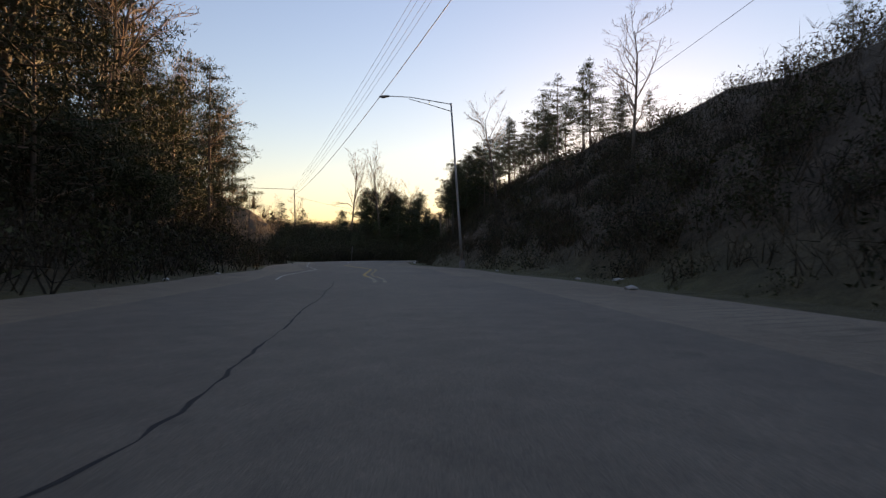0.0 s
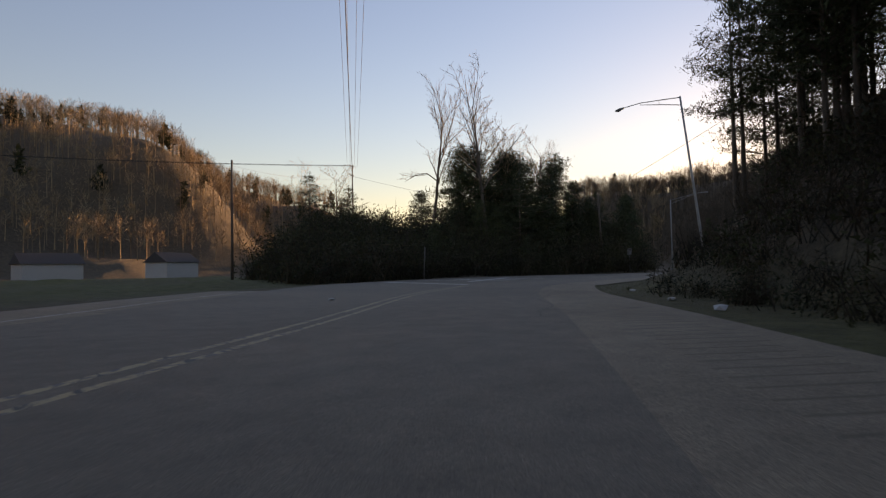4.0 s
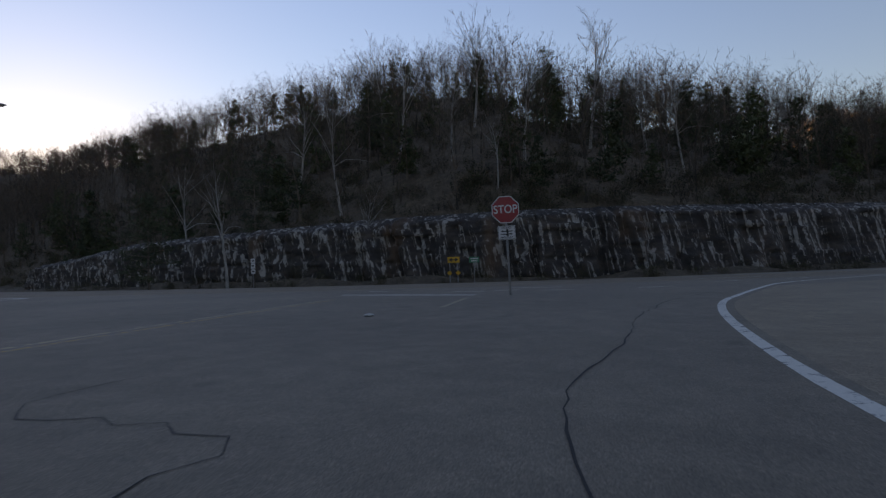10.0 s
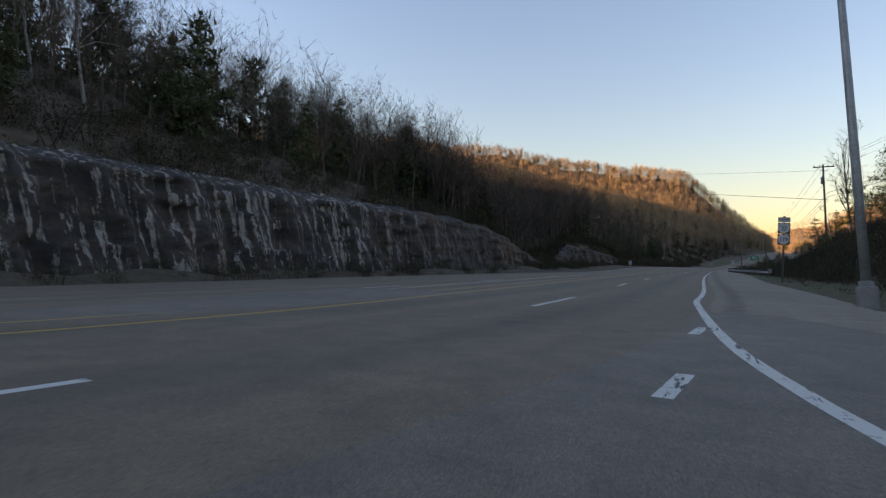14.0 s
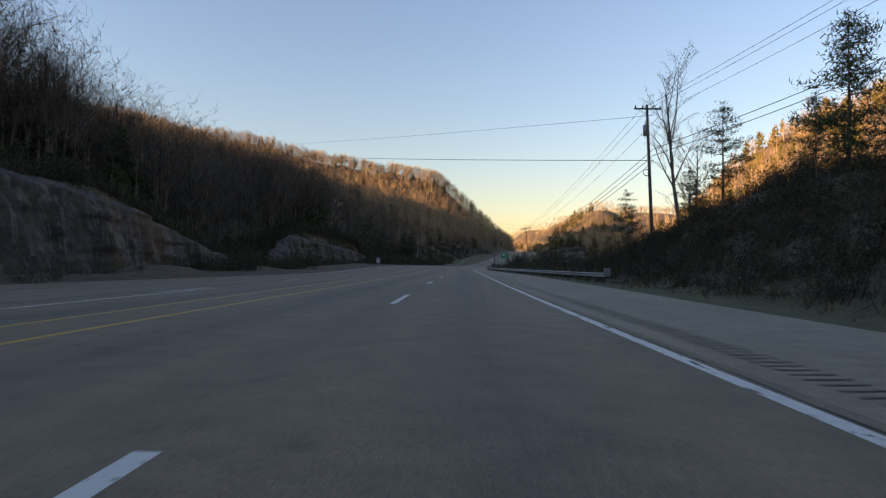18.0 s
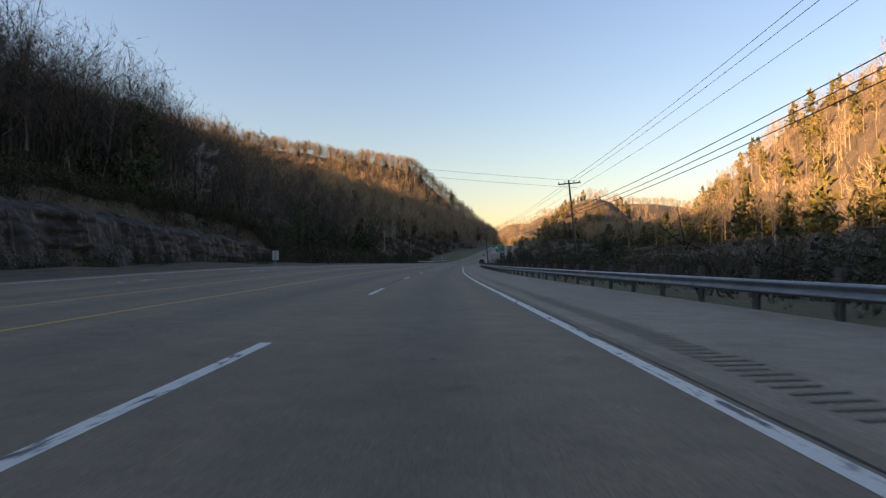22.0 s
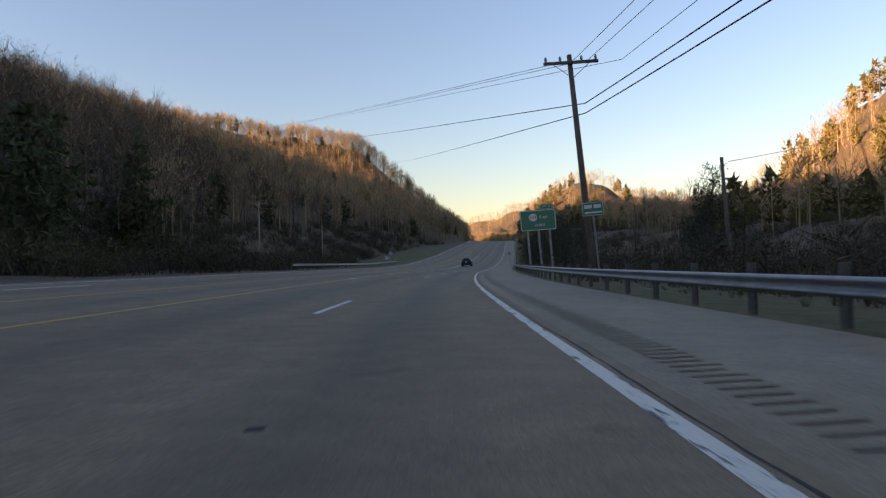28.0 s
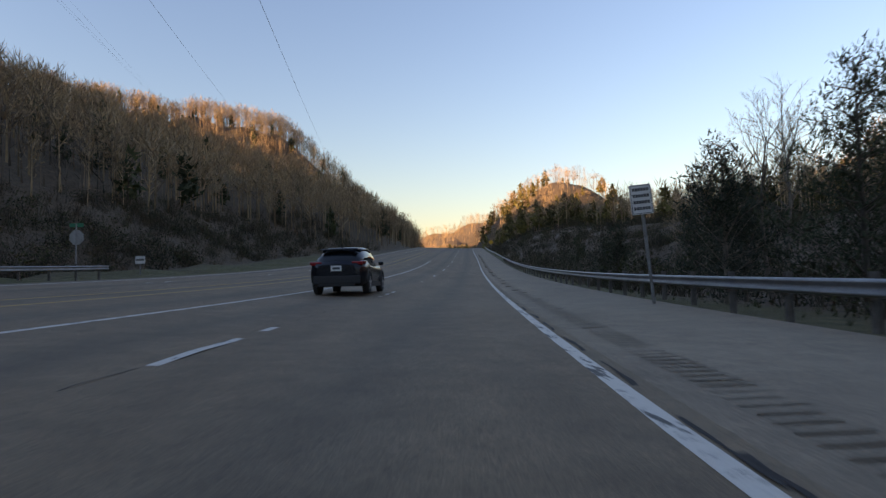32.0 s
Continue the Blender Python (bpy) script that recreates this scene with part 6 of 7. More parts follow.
bmesh.ops.create_circle(bm, cap_ends=True, segments=8, radius=0.391, matrix=Matrix.Translation((0, -0.004, 2.46)) @ Matrix.Rotation(radians(90), 4, "X") @ Matrix.Rotation(radians(22.5), 4, "Z"))
part("red_field", bm, M_REDSIGN, panel)
lettering("STOP", 0.33, M_WHITESIGN, panel, (0, -0.008, 2.46), squeeze=0.86)
pl = part("plate", plate(0.5, 0.4, M_WHITESIGN, radius=0.03), M_WHITESIGN, s, "white plate with a black divided-highway symbol")
pl.location = (0, 0, 1.8)
part("plate_border", ring(0.48, 0.38, 0.03, 0.012, -0.003), M_BLACKSIGN, pl)
lettering("DIVIDED", 0.075, M_BLACKSIGN, pl, (0, -0.006, 0.135))
lettering("HIGHWAY", 0.075, M_BLACKSIGN, pl, (0, -0.006, -0.135))
arrow(0.34, 0.07, 0.04, M_BLACKSIGN, pl, False, -0.005)
arrow(0.34, 0.07, -0.04, M_BLACKSIGN, pl, False, -0.005, flip=-1)
part("symbol_bar", box(0.06, 0.002, 0.2, (0.02, -0.005, 0)), M_BLACKSIGN, pl)
# double-arrow board against the rock face
s = sign(-25.3, -72.2, 72, "yellow double-arrow board on two posts in front of the rock face", "arrow_sign", z=-0.55)
for xx in (-0.33, 0.33):
    part("post", u_post(2.3, xx), M_STEEL, s)
b = part("board", plate(1.0, 0.5, M_YELLOWSIGN, radius=0.03), M_YELLOWSIGN, s)
b.location = (0, 0, 2.15)
arrow(0.86, 0.32, 0, M_BLACKSIGN, b, True)
for xx in (-0.36, 0.36):
    d = part("reflector", plate(0.3, 0.3, M_YELLOWSIGN, radius=0.02), M_YELLOWSIGN, s, "small yellow diamond reflector")
    d.location, d.rotation_euler = (xx, -0.01, 1.05), (0, radians(45), 0)
s = sign(-24.6, -70.6, 80, "small green name sign on a thin post by the rock face", "name_sign", z=-0.55)
part("post", u_post(2.0), M_STEEL, s)
b = part("board", plate(0.85, 0.48, M_GREENSIGN, radius=0.03), M_GREENSIGN, s)
b.location = (0, 0, 2.1)
words(4, 0.6, 0.09, 0.1, M_WHITESIGN, b)
words(3, 0.5, 0.09, -0.1, M_WHITESIGN, b)
# stacked marker plates
s = sign(-36.2, -89.2, 62, "stack of small white route plates below the rock face", "route_marker", z=-0.5)
part("post", u_post(2.9), M_STEEL, s)
for zz, hh in ((2.75, 0.42), (2.25, 0.5), (1.72, 0.42)):
    p = part("plate", plate(0.45, hh, M_WHITESIGN, radius=0.04), M_WHITESIGN, s)
    p.location = (0, 0, zz)
    words(2, 0.26, hh * 0.35, 0, M_BLACKSIGN, p)
# green destination board at the corner
s = sign(26.4, -79.6, 47, "green destination board on two dark posts at the wooded corner", "guide_sign", (0, 1))
for xx in (-0.42, 0.42):
    part("post", box(0.09, 0.09, 2.4, (xx, 0.07, 1.1), 0.01), M_DARKMETAL, s)
b = part("board", plate(1.75, 1.02, M_GREENSIGN, radius=0.08), M_GREENSIGN, s)
b.location = (0, 0, 2.72)
part("board_border", ring(1.7, 0.97, 0.07, 0.025, -0.003), M_WHITESIGN, b)
words(7, 0.95, 0.17, 0.22, M_WHITESIGN, b, gap=0.3)
words(6, 0.85, 0.17, -0.2, M_WHITESIGN, b, gap=0.3)
for xx, zz in ((0.68, 0.22), (-0.7, -0.2)):
    part("shield", plate(0.2, 0.2, M_WHITESIGN, radius=0.06, y=-0.016), M_WHITESIGN, b).location = (xx, 0, zz)
# leaning sign seen from its back
s = sign(36.3, -101.6, 250, "narrow weathered sign leaning over beside the thicket", "leaning_sign", (0, -6))
part("post", u_post(2.9), M_STEEL, s)
p = part("plate", plate(0.32, 0.95, M_SIGNBACK, radius=0.03), M_SIGNBACK, s, "bare metal sign back")
p.location = (0, 0, 2.35)
s = sign(3.5, -102.0, 275, "tall plain sign seen from behind near the island", "sign_back")
part("post", u_post(2.9), M_STEEL, s)
part("plate", plate(0.6, 0.75, M_SIGNBACK, radius=0.03), M_SIGNBACK, s, "bare metal sign back").location = (0, 0, 2.6)


def shield(parent, z, digits):
    bm = bmesh.new()
    half = [(0.0, 0.25), (0.07, 0.285), (0.15, 0.3), (0.23, 0.25), (0.285, 0.15), (0.26, 0.02), (0.27, -0.12), (0.2, -0.22), (0.08, -0.27), (0.0, -0.305)]
    pts = half + [(-a, b) for a, b in half[-2:0:-1]]
    f = bm.faces.new([bm.verts.new((a, -0.016, b)) for a, b in pts])
    bmesh.ops.recalc_face_normals(bm, faces=bm.faces)
    blank = part("route_plate", plate(0.62, 0.62, M_BLACKSIGN, radius=0.04), M_BLACKSIGN, parent, "black route plate with a white shield")
    blank.location = (0, 0, z)
    part("shield", bm, M_WHITESIGN, blank)
    lettering(digits, 0.34, M_BLACKSIGN, blank, (0, -0.02, -0.02), squeeze=0.82)


s = sign(6.3, -27.0, -6, "route assembly with a NORTH plate over shields 23 and 119", "route_sign", (0, 1.5), -0.1)
part("post", box(0.1, 0.1, 4.3, (0, 0.07, 1.8), 0.01), M_WOODPOLE, s)
p = part("direction_plate", plate(0.62, 0.3, M_WHITESIGN, radius=0.03), M_WHITESIGN, s)
p.location = (0, 0, 3.72)
part("plate_border", ring(0.6, 0.28, 0.03, 0.014, -0.003), M_BLACKSIGN, p)
lettering("NORTH", 0.17, M_BLACKSIGN, p, (0, -0.006, 0))
shield(s, 3.23, "23")
shield(s, 2.58, "119")


def notice(x, y, turn, label, w, h, zc, lines, name="notice_sign", lean=(0, 0), z=None, border=True):
    s = sign(x, y, turn, label, name, lean, z)
    part("post", u_post(zc + h / 2), M_STEEL, s)
    b = part("board", plate(w, h, M_WHITESIGN, radius=0.03), M_WHITESIGN, s)
    b.location = (0, 0, zc)
    if border:
        part("board_border", ring(w - 0.03, h - 0.03, 0.025, 0.012, -0.003), M_BLACKSIGN, b)
    for text, zz, size in lines:
        if text:
            lettering(text, size, M_BLACKSIGN, b, (0, -0.006, zz), squeeze=0.85)
        else:
            words(6, w * 0.75, size, zz, M_BLACKSIGN, b)
    return b


b = notice(5.1, 108.0, 2, "white NO LITTERING $500 FINE sign behind the guardrail", 0.61, 0.84, 2.25, [("NO", 0.32, 0.15), ("LITTERING", 0.15, 0.125), ("$500", -0.11, 0.15), ("FINE", -0.29, 0.15)], "litter_sign", (0, -2), 0.0)
part("divider", box(0.55, 0.002, 0.02, (0, -0.005, 0.02)), M_BLACKSIGN, b)
notice(18.7, 254.2, -8, "white notice board with lines of small black writing behind the guardrail", 0.48, 0.66, 2.35, [("", 0.22, 0.07), ("", 0.08, 0.07), ("", -0.06, 0.07), ("", -0.2, 0.07)], lean=(0, -5))
notice(-20.4, 101.5, 176, "plain white sign on the far side of the highway", 0.75, 1.1, 2.2, [], "sign_back", z=-0.45, border=False)
notice(-4.1, 288.0, -8, "small white sign with a black disc on the far verge", 0.75, 0.6, 1.3, [("", 0.0, 0.16)])
s = sign(-2.8, 275.5, 172, "stop sign seen from behind with green street plates on top", "stop_sign")
part("post", u_post(3.0), M_STEEL, s)
bm = bmesh.new()
bmesh.ops.create_circle(bm, cap_ends=True, segments=8, radius=0.42, matrix=Matrix.Translation((0, 0, 2.3)) @ Matrix.Rotation(radians(90), 4, "X") @ Matrix.Rotation(radians(22.5), 4, "Z"))
part("octagon", bm, M_SIGNBACK, s, "bare metal octagon back")
part("street_plate", box(0.75, 0.01, 0.2, (0, 0, 2.95), 0.003), M_GREENSIGN, s, "green street name plate")
s = sign(44.6, 389, -10, "yellow warning diamond behind the guardrail", "warning_sign")
part("post", u_post(2.6), M_STEEL, s)
d = part("diamond", plate(0.9, 0.9, M_YELLOWSIGN, radius=0.05), M_YELLOWSIGN, s)
d.location, d.rotation_euler = (0, 0, 2.6), (0, radians(45), 0)
# street guide sign behind the rail
s = sign(7.7, 172.6, -5, "small green guide sign with an arrow behind the guardrail", "guide_sign", (0, -4))
part("post", u_post(2.7), M_STEEL, s)
b = part("board", plate(0.72, 0.46, M_GREENSIGN, radius=0.03), M_GREENSIGN, s)
b.location = (0, 0, 2.55)
part("board_border", ring(0.7, 0.44, 0.03, 0.014, -0.003), M_WHITESIGN, b)
words(2, 0.55, 0.12, 0.08, M_WHITESIGN, b)
arrow(0.6, 0.12, -0.12, M_WHITESIGN, b)
# large exit sign
s = sign(14.5, 210.6, 7, "large green 3174 EAST exit sign on three steel posts", "exit_sign", (-2.0, -3.0), -1.45)
s.matrix_basis = s.matrix_basis @ Matrix.Scale(1.2, 4)
for xx in (-0.95, 0.0, 0.95):
    part("post", merged(box(0.15, 0.012, 5.6, (xx, 0.1, 2.7)), box(0.15, 0.012, 5.6, (xx, 0.22, 2.7)), box(0.012, 0.12, 5.6, (xx, 0.16, 2.7))), M_STEEL, s)
b = part("board", plate(3.1, 1.72, M_GREENSIGN, radius=0.18), M_GREENSIGN, s, "green exit board with a white border")
b.location = (0, 0, 5.35)
part("board_border", ring(3.04, 1.66, 0.16, 0.05, -0.004), M_WHITESIGN, b)
for zz in (-0.5, 0.0, 0.5):
    part("stiffener", box(2.8, 0.06, 0.08, (0, 0.05, zz)), M_STEEL, b)
bm = bmesh.new()
bmesh.ops.create_circle(bm, cap_ends=True, segments=28, radius=1, matrix=Matrix.Translation((-0.42, -0.006, 0.25)) @ Matrix.Rotation(radians(90), 4, "X") @ Matrix.Diagonal((0.35, 0.315, 1, 1)))
part("route_disc", bm, M_WHITESIGN, b, "white oval route marker")
lettering("3174", 0.34, M_BLACKSIGN, b, (-0.42, -0.011, 0.25), squeeze=0.72)
lettering("E", 0.35, M_WHITESIGN, b, (0.22, -0.008, 0.23))
lettering("AST", 0.27, M_WHITESIGN, b, (0.62, -0.008, 0.2), squeeze=0.95)
lettering("1/2 MILE", 0.27, M_WHITESIGN, b, (0.1, -0.008, -0.42), squeeze=0.9)
tab = part("exit_tab", plate(1.12, 0.46, M_GREENSIGN, radius=0.07), M_GREENSIGN, s, "green exit number tab")
tab.location = (0.78, 0, 6.45)
part("tab_border", ring(1.08, 0.42, 0.05, 0.03, -0.004), M_WHITESIGN, tab)
lettering("EXIT  15", 0.22, M_WHITESIGN, tab, (0, -0.008, 0), squeeze=0.9)


# ---- utility poles and wires ----
def utility_pole(x, y, height, turn, label, arms=1, lean=(0, 0), extras=False, radius=0.15, z=None, wood=None):
    wood = wood or M_WOODPOLE
    ob = thing("utility_pole", pose(x, y, ground_at(x, y) if z is None else z, lean[0], lean[1], turn), label, "utility pole", "utility poles")
    part("shaft", tube([(0, 0, -0.5), (0, 0, height * 0.5), (0, 0, height)], [radius, radius * 0.85, radius * 0.65], 12), wood, ob)
    for k in range(arms):
        zc = height - 0.35 - 1.5 * k
        arm = part("crossarm", box(2.3, 0.1, 0.12, (0, -0.14, zc), 0.01), wood, ob)
        for xx in (-1.05, -0.45, 0.45, 1.05):
            part("insulator", tube([(xx, -0.14, zc + 0.05), (xx, -0.14, zc + 0.12), (xx, -0.14, zc + 0.22), (xx, -0.14, zc + 0.27)], [0.02, 0.06, 0.05, 0.02], 8), M_INSUL, arm)
        for sx in (-1, 1):
            part("brace", tube([(sx * 0.75, -0.14, zc - 0.06), (0, -0.16, zc - 0.65)], 0.015, 5), M_STEEL, ob)
    if extras:
        can = part("transformer", tube([(0.0, 0.33, height - 2.4), (0, 0.33, height - 2.35), (0, 0.33, height - 1.6), (0, 0.33, height - 1.5)], [0.16, 0.21, 0.21, 0.14], 14), M_STEEL, ob, "grey transformer can")
        part("bushing", tube([(0, 0.33, height - 1.5), (0, 0.33, height - 1.2)], [0.04, 0.03], 8), M_INSUL, can)
        part("cable_coil", tube([(-0.35 + 0.26 * math.cos(a), -0.16, 7.9 + 0.26 * math.sin(a)) for a in np.linspace(0, 6.1, 18)], 0.03, 6), M_WIRE, ob, "coil of spare black cable")
    return ob


ptop = utility_pole(14.6, 18.6, 13.3, 12, "wooden pole with crossarm and transformer on the bank", 1, (0, -2.5), True, z=0.4)
utility_pole(12.5, 93.2, 10.2, 4, "wooden pole with a crossarm behind the guardrail", 1, (0, -5.5), radius=0.125, z=-1.2)
utility_pole(8.9, 176.8, 10.4, 4, "wooden pole with a crossarm close behind the guardrail", 1, (0, -4.5), z=-1.2)
utility_pole(15.6, 178.6, 6.6, 0, "short bare wooden pole behind the guardrail", 0, (0, -2.5), radius=0.11, z=-1.4)
utility_pole(-41.7, 122.2, 11.0, 0, "pale wooden pole on the hillside", 0, radius=0.13, wood=M_BLEACHED)
utility_pole(-38.7, 205.6, 10.5, 0, "wooden pole on the wooded slope", 0, radius=0.13)
utility_pole(-25.9, 260.8, 13.8, 0, "tall bleached wooden pole with two crossarms beyond the far guardrail", 2, z=-0.6, wood=M_BLEACHED)
utility_pole(-16.6, 274.0, 8.5, 0, "slim bleached wooden pole on the meadow edge", 0, radius=0.11, wood=M_BLEACHED)
utility_pole(13.8, -148.7, 18.0, 40, "tall wooden pole with two crossarms beyond the thicket", 2)
utility_pole(4.8, -105.0, 9.0, 0, "slanting bare wooden pole among evergreens", 0, (1, 3))
utility_pole(45.0, -122.0, 12.6, 0, "bare wooden pole behind the lawn", 0)


for tx, ty, tz in ((-98, 575, 104.4), (-56, 575, 95.4), (-9.6, 575, 77.4)):
    utility_pole(tx, ty, tz - ground_at(tx, ty), 20, "far wooden pole on the crest of the spur", 1)


def wire(a, b, sag, r=0.014, label="overhead cable between poles"):
    a, b = Vector(a), Vector(b)
    pts = [a.lerp(b, f) - Vector((0, 0, sag * 4 * f * (1 - f))) for f in np.linspace(0, 1, 22)]
    return tagged(part("overhead_cable", tube(pts, r, 5, False), M_WIRE, None), label, "cable", "overhead cables")


tops = [(26.0, -55, 15.0), (14.6, 18.6, 13.4), (12.4, 93.2, 8.8), (9.3, 176.8, 9.0), (-98, 575, 104)]
for (a, b) in zip(tops, tops[1:]):
    for off in (-1.0, -0.4, 1.0):
        wire((a[0] + off, a[1], a[2]), (b[0] + off, b[1], b[2]), 0.9, 0.012)
for a, b in (((14.6, 18.6, 10.2), (12.4, 93.2, 6.3)), ((14.6, 18.6, 9.7), (12.4, 93.2, 5.9)), ((14.6, 18.6, 9.2), (12.4, 93.2, 5.6)), ((12.4, 93.2, 6.3), (8.7, 176.8, 7.2)), ((12.4, 93.2, 5.8), (8.7, 176.8, 6.8)),
             ((8.7, 176.8, 7.2), (-56, 575, 95)), ((8.7, 176.8, 6.8), (-9.6, 575, 77)), ((26, -55, 12), (14.6, 18.6, 10.2)), ((26, -55, 11.6), (14.6, 18.6, 9.7))):
    wire(a, b, 1.0, 0.022)
gz_l = ground_at(-41.7, 122.2)
utility_pole(-48.5, 100.5, 27.3 - ground_at(-48.5, 100.5), 0, "wooden pole half hidden among the hillside trees", 0, radius=0.13)
wire((14.6, 18.6, 9.3), (-48.5, 100.5, 25.4), 0.4, 0.028, "black cable crossing the highway")
wire((14.6, 18.6, 12.9), (-48.5, 100.5, 27.2), 0.3, 0.014, "thin cable crossing the highway")
wire((-41.7, 122.2, gz_l + 10.6), (12.4, 93.2, 8.9), 0.6, 0.012, "thin cable crossing the highway")
wire((-41.7, 122.2, gz_l + 9.4), (12.4, 93.2, 8.2), 0.6, 0.012, "thin cable crossing the highway")
gx_ = ground_at(13.8, -148.7)
for off in (-1.0, -0.4, 0.4, 1.0):
    wire((13.8 + off, -148.7, gx_ + 17.8), (100.5 + off, -10, 26), 2.0, 0.016)
    wire((13.8 + off, -148.7, gx_ + 17.8), (120 + off, -210, 24), 1.5, 0.016)
wire((13.8, -148.7, gx_ + 16.3), (101, -11, 21), 2.5, 0.035)
wire((13.8, -148.7, gx_ + 16.0), (-40, -135, 14), 2.0, 0.02)
wire((45, -122, ground_at(45, -122) + 12), (13.8, -148.7, gx_ + 15.8), 0.8, 0.012)
wire((4.8, -105.0, ground_at(4.8, -105) + 8.9), (47, -56, 13.5), 0.7, 0.016)
wire((47, -56, 13.5), (120, 30, 24), 0.6, 0.016)
wire((15.6, 178.6, 5.0), (60, 215, 17), 0.6, 0.014)


# ---- small white houses past the lawn ----
def house(x, y, turn, w, d, h, label):
    ob = thing("house", pose(x, y, ground_at(x, y) + 0.02, 0, 0, turn), label, "house")
    wall = part("wall", box(w, d, h, (0, 0, h / 2), 0.01), plain("white_clapboard", (0.55, 0.55, 0.53), 0.7), ob)
    bm = bmesh.new()
    o = 0.35
    p = [(-w / 2 - o, -d / 2 - o, h), (w / 2 + o, -d / 2 - o, h), (w / 2 + o, d / 2 + o, h), (-w / 2 - o, d / 2 + o, h), (-w / 2 - o, 0, h + d * 0.33), (w / 2 + o, 0, h + d * 0.33)]
    vs = [bm.verts.new(q) for q in p]
    for f in ((0, 1, 5, 4), (2, 3, 4, 5), (0, 4, 3), (1, 2, 5), (3, 2, 1, 0)):
        bm.faces.new([vs[i] for i in f])
    part("roof", bm, plain("dark_roof_shingle", (0.07, 0.065, 0.065), 0.9), ob)
    gl = plain("dark_window_glass", (0.02, 0.022, 0.025), 0.15)
    for xx in (-w * 0.3, w * 0.3):
        wn_ = part("window", box(0.95, 0.08, 1.15, (xx, -d / 2 - 0.02, h * 0.55), 0.01), M_WHITESIGN, ob)
        part("pane", box(0.8, 0.02, 1.0, (xx, -d / 2 - 0.07, h * 0.55)), gl, wn_)
    part("door", box(0.95, 0.08, 2.0, (0, -d / 2 - 0.03, 1.02), 0.01), plain("brown_door", (0.12, 0.07, 0.04), 0.6), ob)
    return ob


house(32.5, -186, 25, 7.5, 6, 3.0, "small white house with a dark roof beyond the lawn")
house(52, -196, 10, 10, 6.5, 3.0, "low white house with a dark roof beyond the lawn")


# ---- dark crossover car in the left lane ----
def loft(sections, mat_name):
    """A closed skin through cross sections given as (y, half outline of x and z)."""
    bm = bmesh.new()
    rings = []
    for y, half in sections:
        rings.append([bm.verts.new((a, y, b)) for a, b in half] + [bm.verts.new((-a, y, b)) for a, b in half[::-1]])
    n = len(rings[0])
    for a, b in zip(rings, rings[1:]):
        for i in range(n):
            f = bm.faces.new((a[i], b[i], b[(i + 1) % n], a[(i + 1) % n]))
            f.smooth = True
    bm.faces.new(rings[0])
    bm.faces.new(rings[-1][::-1])
    bmesh.ops.recalc_face_normals(bm, faces=bm.faces)
    return bm


M_CARPAINT = plain("dark_grey_car_paint", (0.022, 0.026, 0.034), 0.22, 0.5, 0.05)
M_CARGLASS = plain("tinted_car_glass", (0.012, 0.014, 0.016), 0.06)
M_TYRE = plain("tyre_rubber", (0.018, 0.018, 0.018), 0.85)
M_RIM = plain("machined_alloy", (0.5, 0.5, 0.5), 0.3, 0.8)
M_TAIL = plain("red_tail_lamp", (0.35, 0.01, 0.012), 0.2)
M_CLADDING = plain("black_plastic_cladding", (0.02, 0.02, 0.021), 0.7)


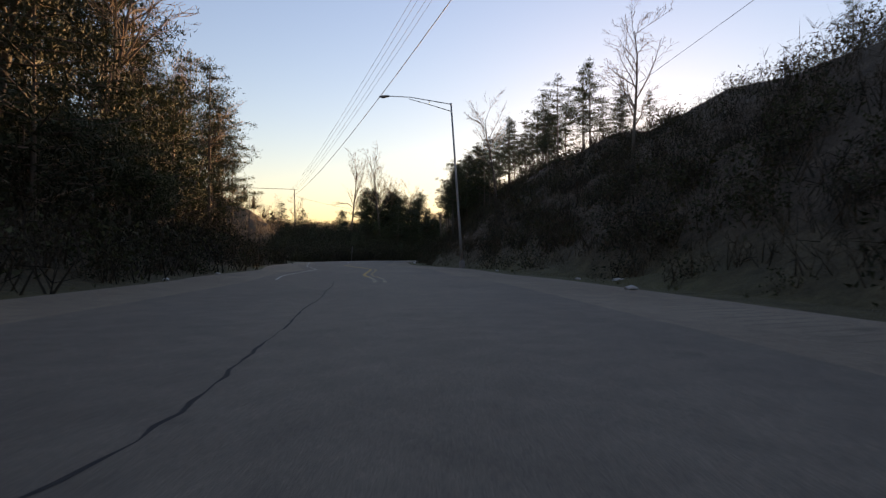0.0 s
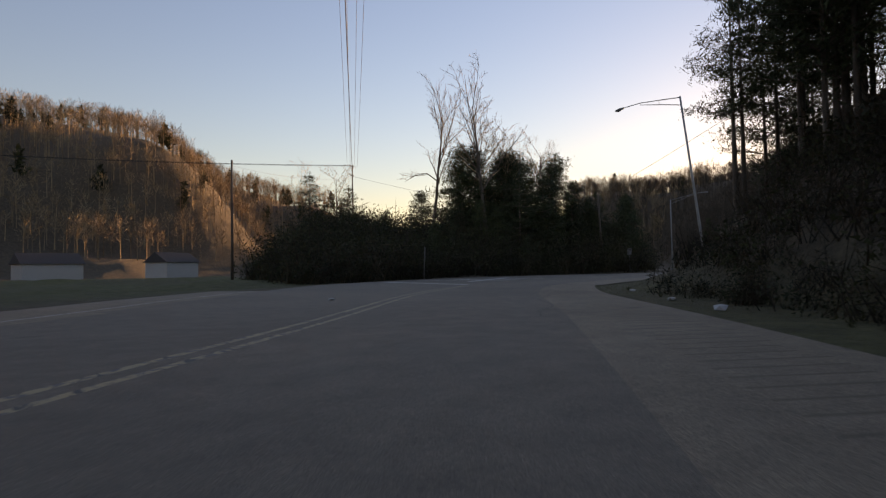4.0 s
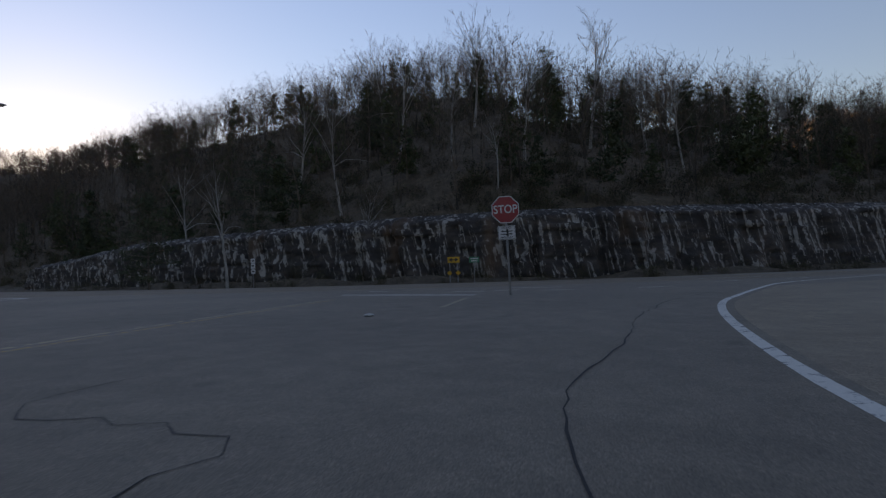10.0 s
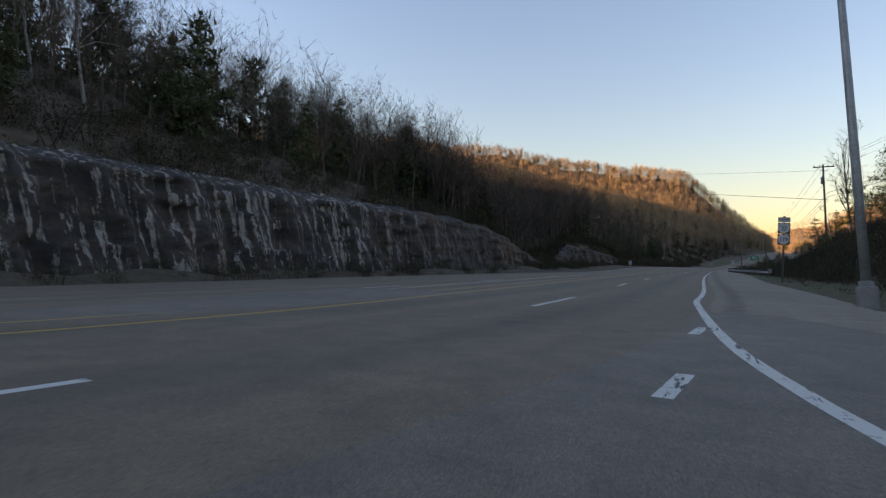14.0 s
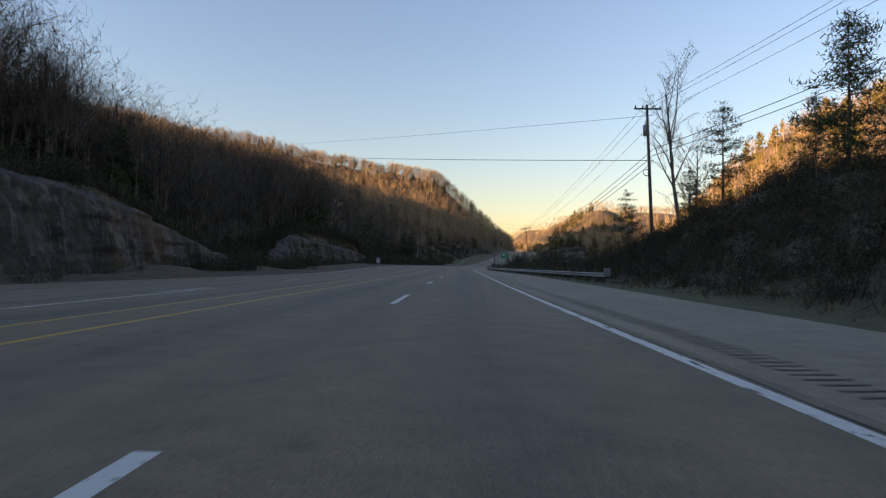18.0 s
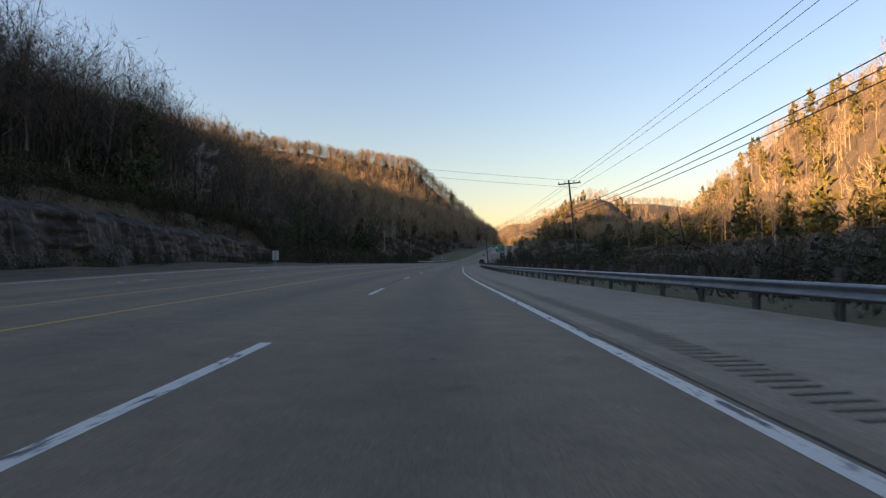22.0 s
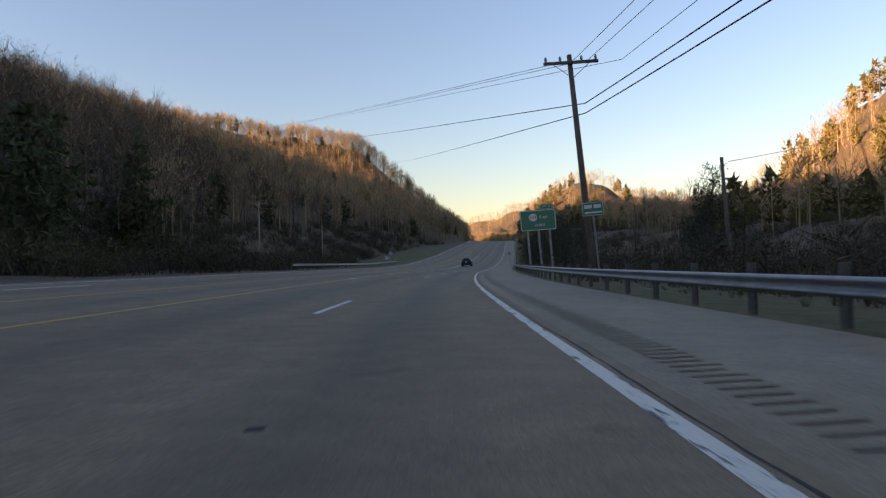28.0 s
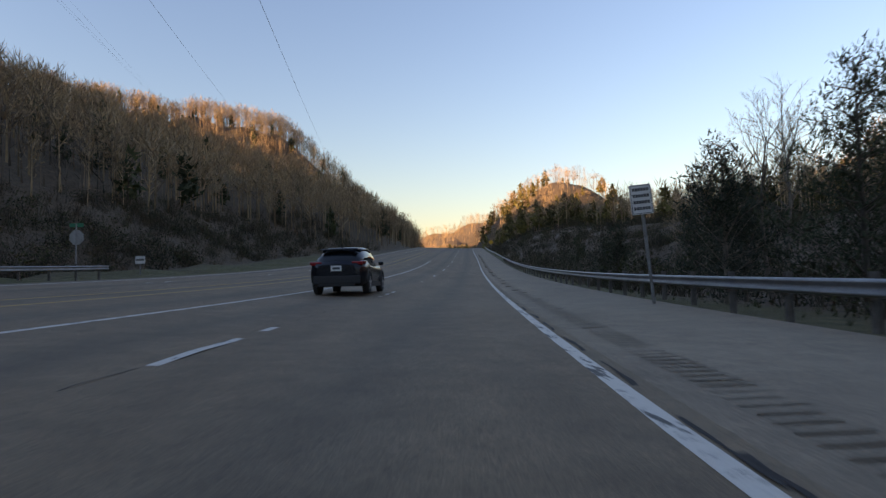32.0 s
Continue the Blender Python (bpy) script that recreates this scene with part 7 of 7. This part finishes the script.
def crossover(x, y, turn, label):
    ob = thing("crossover_car", pose(x, y, float(level([x], [y])[0]) + 0.008, 0, 0, turn), label, "car")
    low = lambda w, zb, zs, zt: [(w * 0.86, zb), (w * 0.98, zb + 0.12), (w, zs), (w * 0.98, zs + 0.2), (w * 0.9, zt), (0.01, zt + 0.03)]
    body = loft([(-2.18, low(0.62, 0.42, 0.6, 0.92)), (-2.1, low(0.84, 0.3, 0.62, 1.02)), (-1.75, low(0.9, 0.24, 0.66, 1.08)), (-1.3, low(0.92, 0.24, 0.7, 1.06)), (-0.6, low(0.88, 0.24, 0.66, 0.98)), (0.5, low(0.88, 0.24, 0.64, 0.96)),
                 (1.2, low(0.91, 0.24, 0.66, 0.96)), (1.7, low(0.88, 0.26, 0.62, 0.88)), (2.1, low(0.74, 0.32, 0.55, 0.76)), (2.2, low(0.5, 0.4, 0.5, 0.66))], "body")
    part("body", body, M_CARPAINT, ob, "glossy dark grey bodywork")
    cab = lambda w, zb, zt: [(w, zb), (w * 0.93, zb + (zt - zb) * 0.5), (w * 0.76, zt - 0.05), (w * 0.6, zt), (0.01, zt + 0.02)]
    part("cabin", loft([(-2.0, cab(0.7, 0.98, 1.06)), (-1.72, cab(0.78, 1.0, 1.3)), (-1.25, cab(0.82, 1.0, 1.47)), (-0.4, cab(0.83, 0.95, 1.54)), (0.3, cab(0.83, 0.94, 1.5)), (0.8, cab(0.8, 0.93, 1.25)), (1.2, cab(0.74, 0.92, 0.97))], "cabin"), M_CARGLASS, ob, "dark tinted glasshouse")
    roof = lambda w, zt: [(w * 0.8, zt - 0.06), (w * 0.78, zt - 0.02), (w * 0.62, zt + 0.025), (w * 0.3, zt + 0.04), (0.01, zt + 0.045)]
    part("roof", loft([(-1.4, roof(0.8, 1.43)), (-1.0, roof(0.83, 1.5)), (-0.4, roof(0.84, 1.54)), (0.25, roof(0.83, 1.505)), (0.45, roof(0.8, 1.43))], "roof"), M_CARPAINT, ob)
    part("spoiler", box(1.24, 0.34, 0.05, (0, -1.62, 1.44), 0.02), M_CARPAINT, ob)
    part("bumper", merged(box(1.5, 0.12, 0.26, (0, -2.14, 0.46), 0.04), box(1.2, 0.06, 0.1, (0, -2.16, 0.3), 0.02)), M_CLADDING, ob, "black lower rear bumper")
    part("number_plate", box(0.34, 0.012, 0.17, (0, -2.21, 0.82)), M_WHITESIGN, ob, "pale plate with an unreadable bar")
    part("plate_bar", box(0.24, 0.004, 0.07, (0, -2.219, 0.82)), M_DARKMETAL, ob)
    for sx in (-1, 1):
        part("tail_lamp", merged(box(0.36, 0.16, 0.12, (sx * 0.66, -2.06, 0.98), 0.03, None), box(0.12, 0.3, 0.1, (sx * 0.83, -1.92, 1.0), 0.03)), M_TAIL, ob, "red boomerang tail lamp")
        part("mirror", box(0.18, 0.12, 0.13, (sx * 0.98, 0.62, 1.03), 0.04), M_CARPAINT, ob)
        part("sill", box(0.06, 2.4, 0.14, (sx * 0.87, 0, 0.3), 0.02), M_CLADDING, ob)
        for yy in (-1.33, 1.31):
            w = part("wheel", tube([(sx * 0.7, yy, 0.34), (sx * 0.72, yy, 0.34), (sx * 0.9, yy, 0.34), (sx * 0.92, yy, 0.34)], [0.29, 0.34, 0.34, 0.29], 26), M_TYRE, ob, "black tyre on a five-spoke alloy rim")
            part("rim", tube([(sx * 0.918, yy, 0.34), (sx * 0.924, yy, 0.34)], [0.235, 0.225], 24), M_CLADDING, w)
            for k in range(5):
                a = 2 * math.pi * k / 5
                part("spoke", box(0.014, 0.055, 0.21, (0, 0, 0.11), 0.005, None), M_RIM, w).matrix_basis = Matrix.Translation((sx * 0.93, yy, 0.34)) @ Matrix.Rotation(a, 4, "X")
            part("arch", tube([(sx * 0.87, yy + 0.42 * math.cos(q), 0.36 + 0.42 * math.sin(q)) for q in np.linspace(0.05, 3.09, 14)], 0.055, 6), M_CLADDING, ob)
    part("antenna", tube([(0, -1.2, 1.52), (0, -1.36, 1.62)], [0.03, 0.008], 6), M_CARPAINT, ob)
    return ob


cy_ = 263.0
crossover(float(np.interp(cy_, EDGE[:, 1], EDGE[:, 0])) - 5.2, cy_, -10.5, "dark grey crossover car with red tail lamps on the highway")

# ---- litter along the verges ----
for lx, ly, ls in ((93.0, -26.8, 0.22), (89.0, -31.0, 0.16), (92.5, -28.5, 0.14), (84.0, -37.5, 0.18), (57.0, -67.5, 0.25), (54.6, -69.7, 0.18), (50.2, -73.4, 0.14), (40.8, -78.3, 0.2), (102.0, -39.2, 0.2), (96.6, -45.2, 0.14), (20.4, -88.6, 0.08), (12.0, -83.4, 0.1), (59.6, -76.8, 0.12), (7.2, 101, 0.16), (10.6, 160.5, 0.2), (32.4, -79.6, 0.16), (39.0, -77.0, 0.12), (98.2, -24.4, 0.2)):
    bm = bmesh.new()
    bmesh.ops.create_icosphere(bm, subdivisions=1, radius=ls, matrix=Matrix.Diagonal((1, 0.6, 0.32, 1)))
    for vv_ in bm.verts:
        vv_.co *= rnd.uniform(0.7, 1.25)
    me = bpy.data.meshes.new("litter")
    bm.to_mesh(me)
    bm.free()
    me.materials.append(M_LITTER)
    lo = new("litter", me)
    lz = 0.0 if min(abs(float(lateral([lx], [ly], RAMP)[0][0])), 50) < 6.7 else ground_at(lx, ly)
    lo.matrix_basis = pose(lx, ly, lz + ls * 0.22, 0, 0, rnd.uniform(0, 360))
    tagged(lo, "crumpled pale scrap of roadside litter", "litter", "roadside litter")


# ---- rock ledges showing through the wood at the foot of the spur ----
for i in range(20):
    rx_, ry_ = rnd.uniform(-75, 44), 0
    ry_ = 545 + rnd.uniform(-26, 14) if rx_ < 5 else 566 + rnd.uniform(-22, 8)
    bm = box(rnd.uniform(7, 16), 3.0, rnd.uniform(1.6, 3.4), (0, 0, 0.6), 0.3)
    bmesh.ops.subdivide_edges(bm, edges=bm.edges[:], cuts=2, use_grid_fill=True)
    for vv_ in bm.verts:
        vv_.co += Vector((rnd.uniform(-0.7, 0.7), rnd.uniform(-0.6, 0.6), rnd.uniform(-0.4, 0.4)))
    me = bpy.data.meshes.new("rock_ledge")
    bm.to_mesh(me)
    bm.free()
    me.materials.append(M_LEDGE)
    lo = new("rock_ledge", me)
    lo.matrix_basis = pose(rx_, ry_, ground_at(rx_, ry_), 0, rnd.uniform(-6, 14), rnd.uniform(-20, 20))
    tagged(lo, "weathered grey-tan sandstone ledge among leafless trees", "rock", "rock ledges")
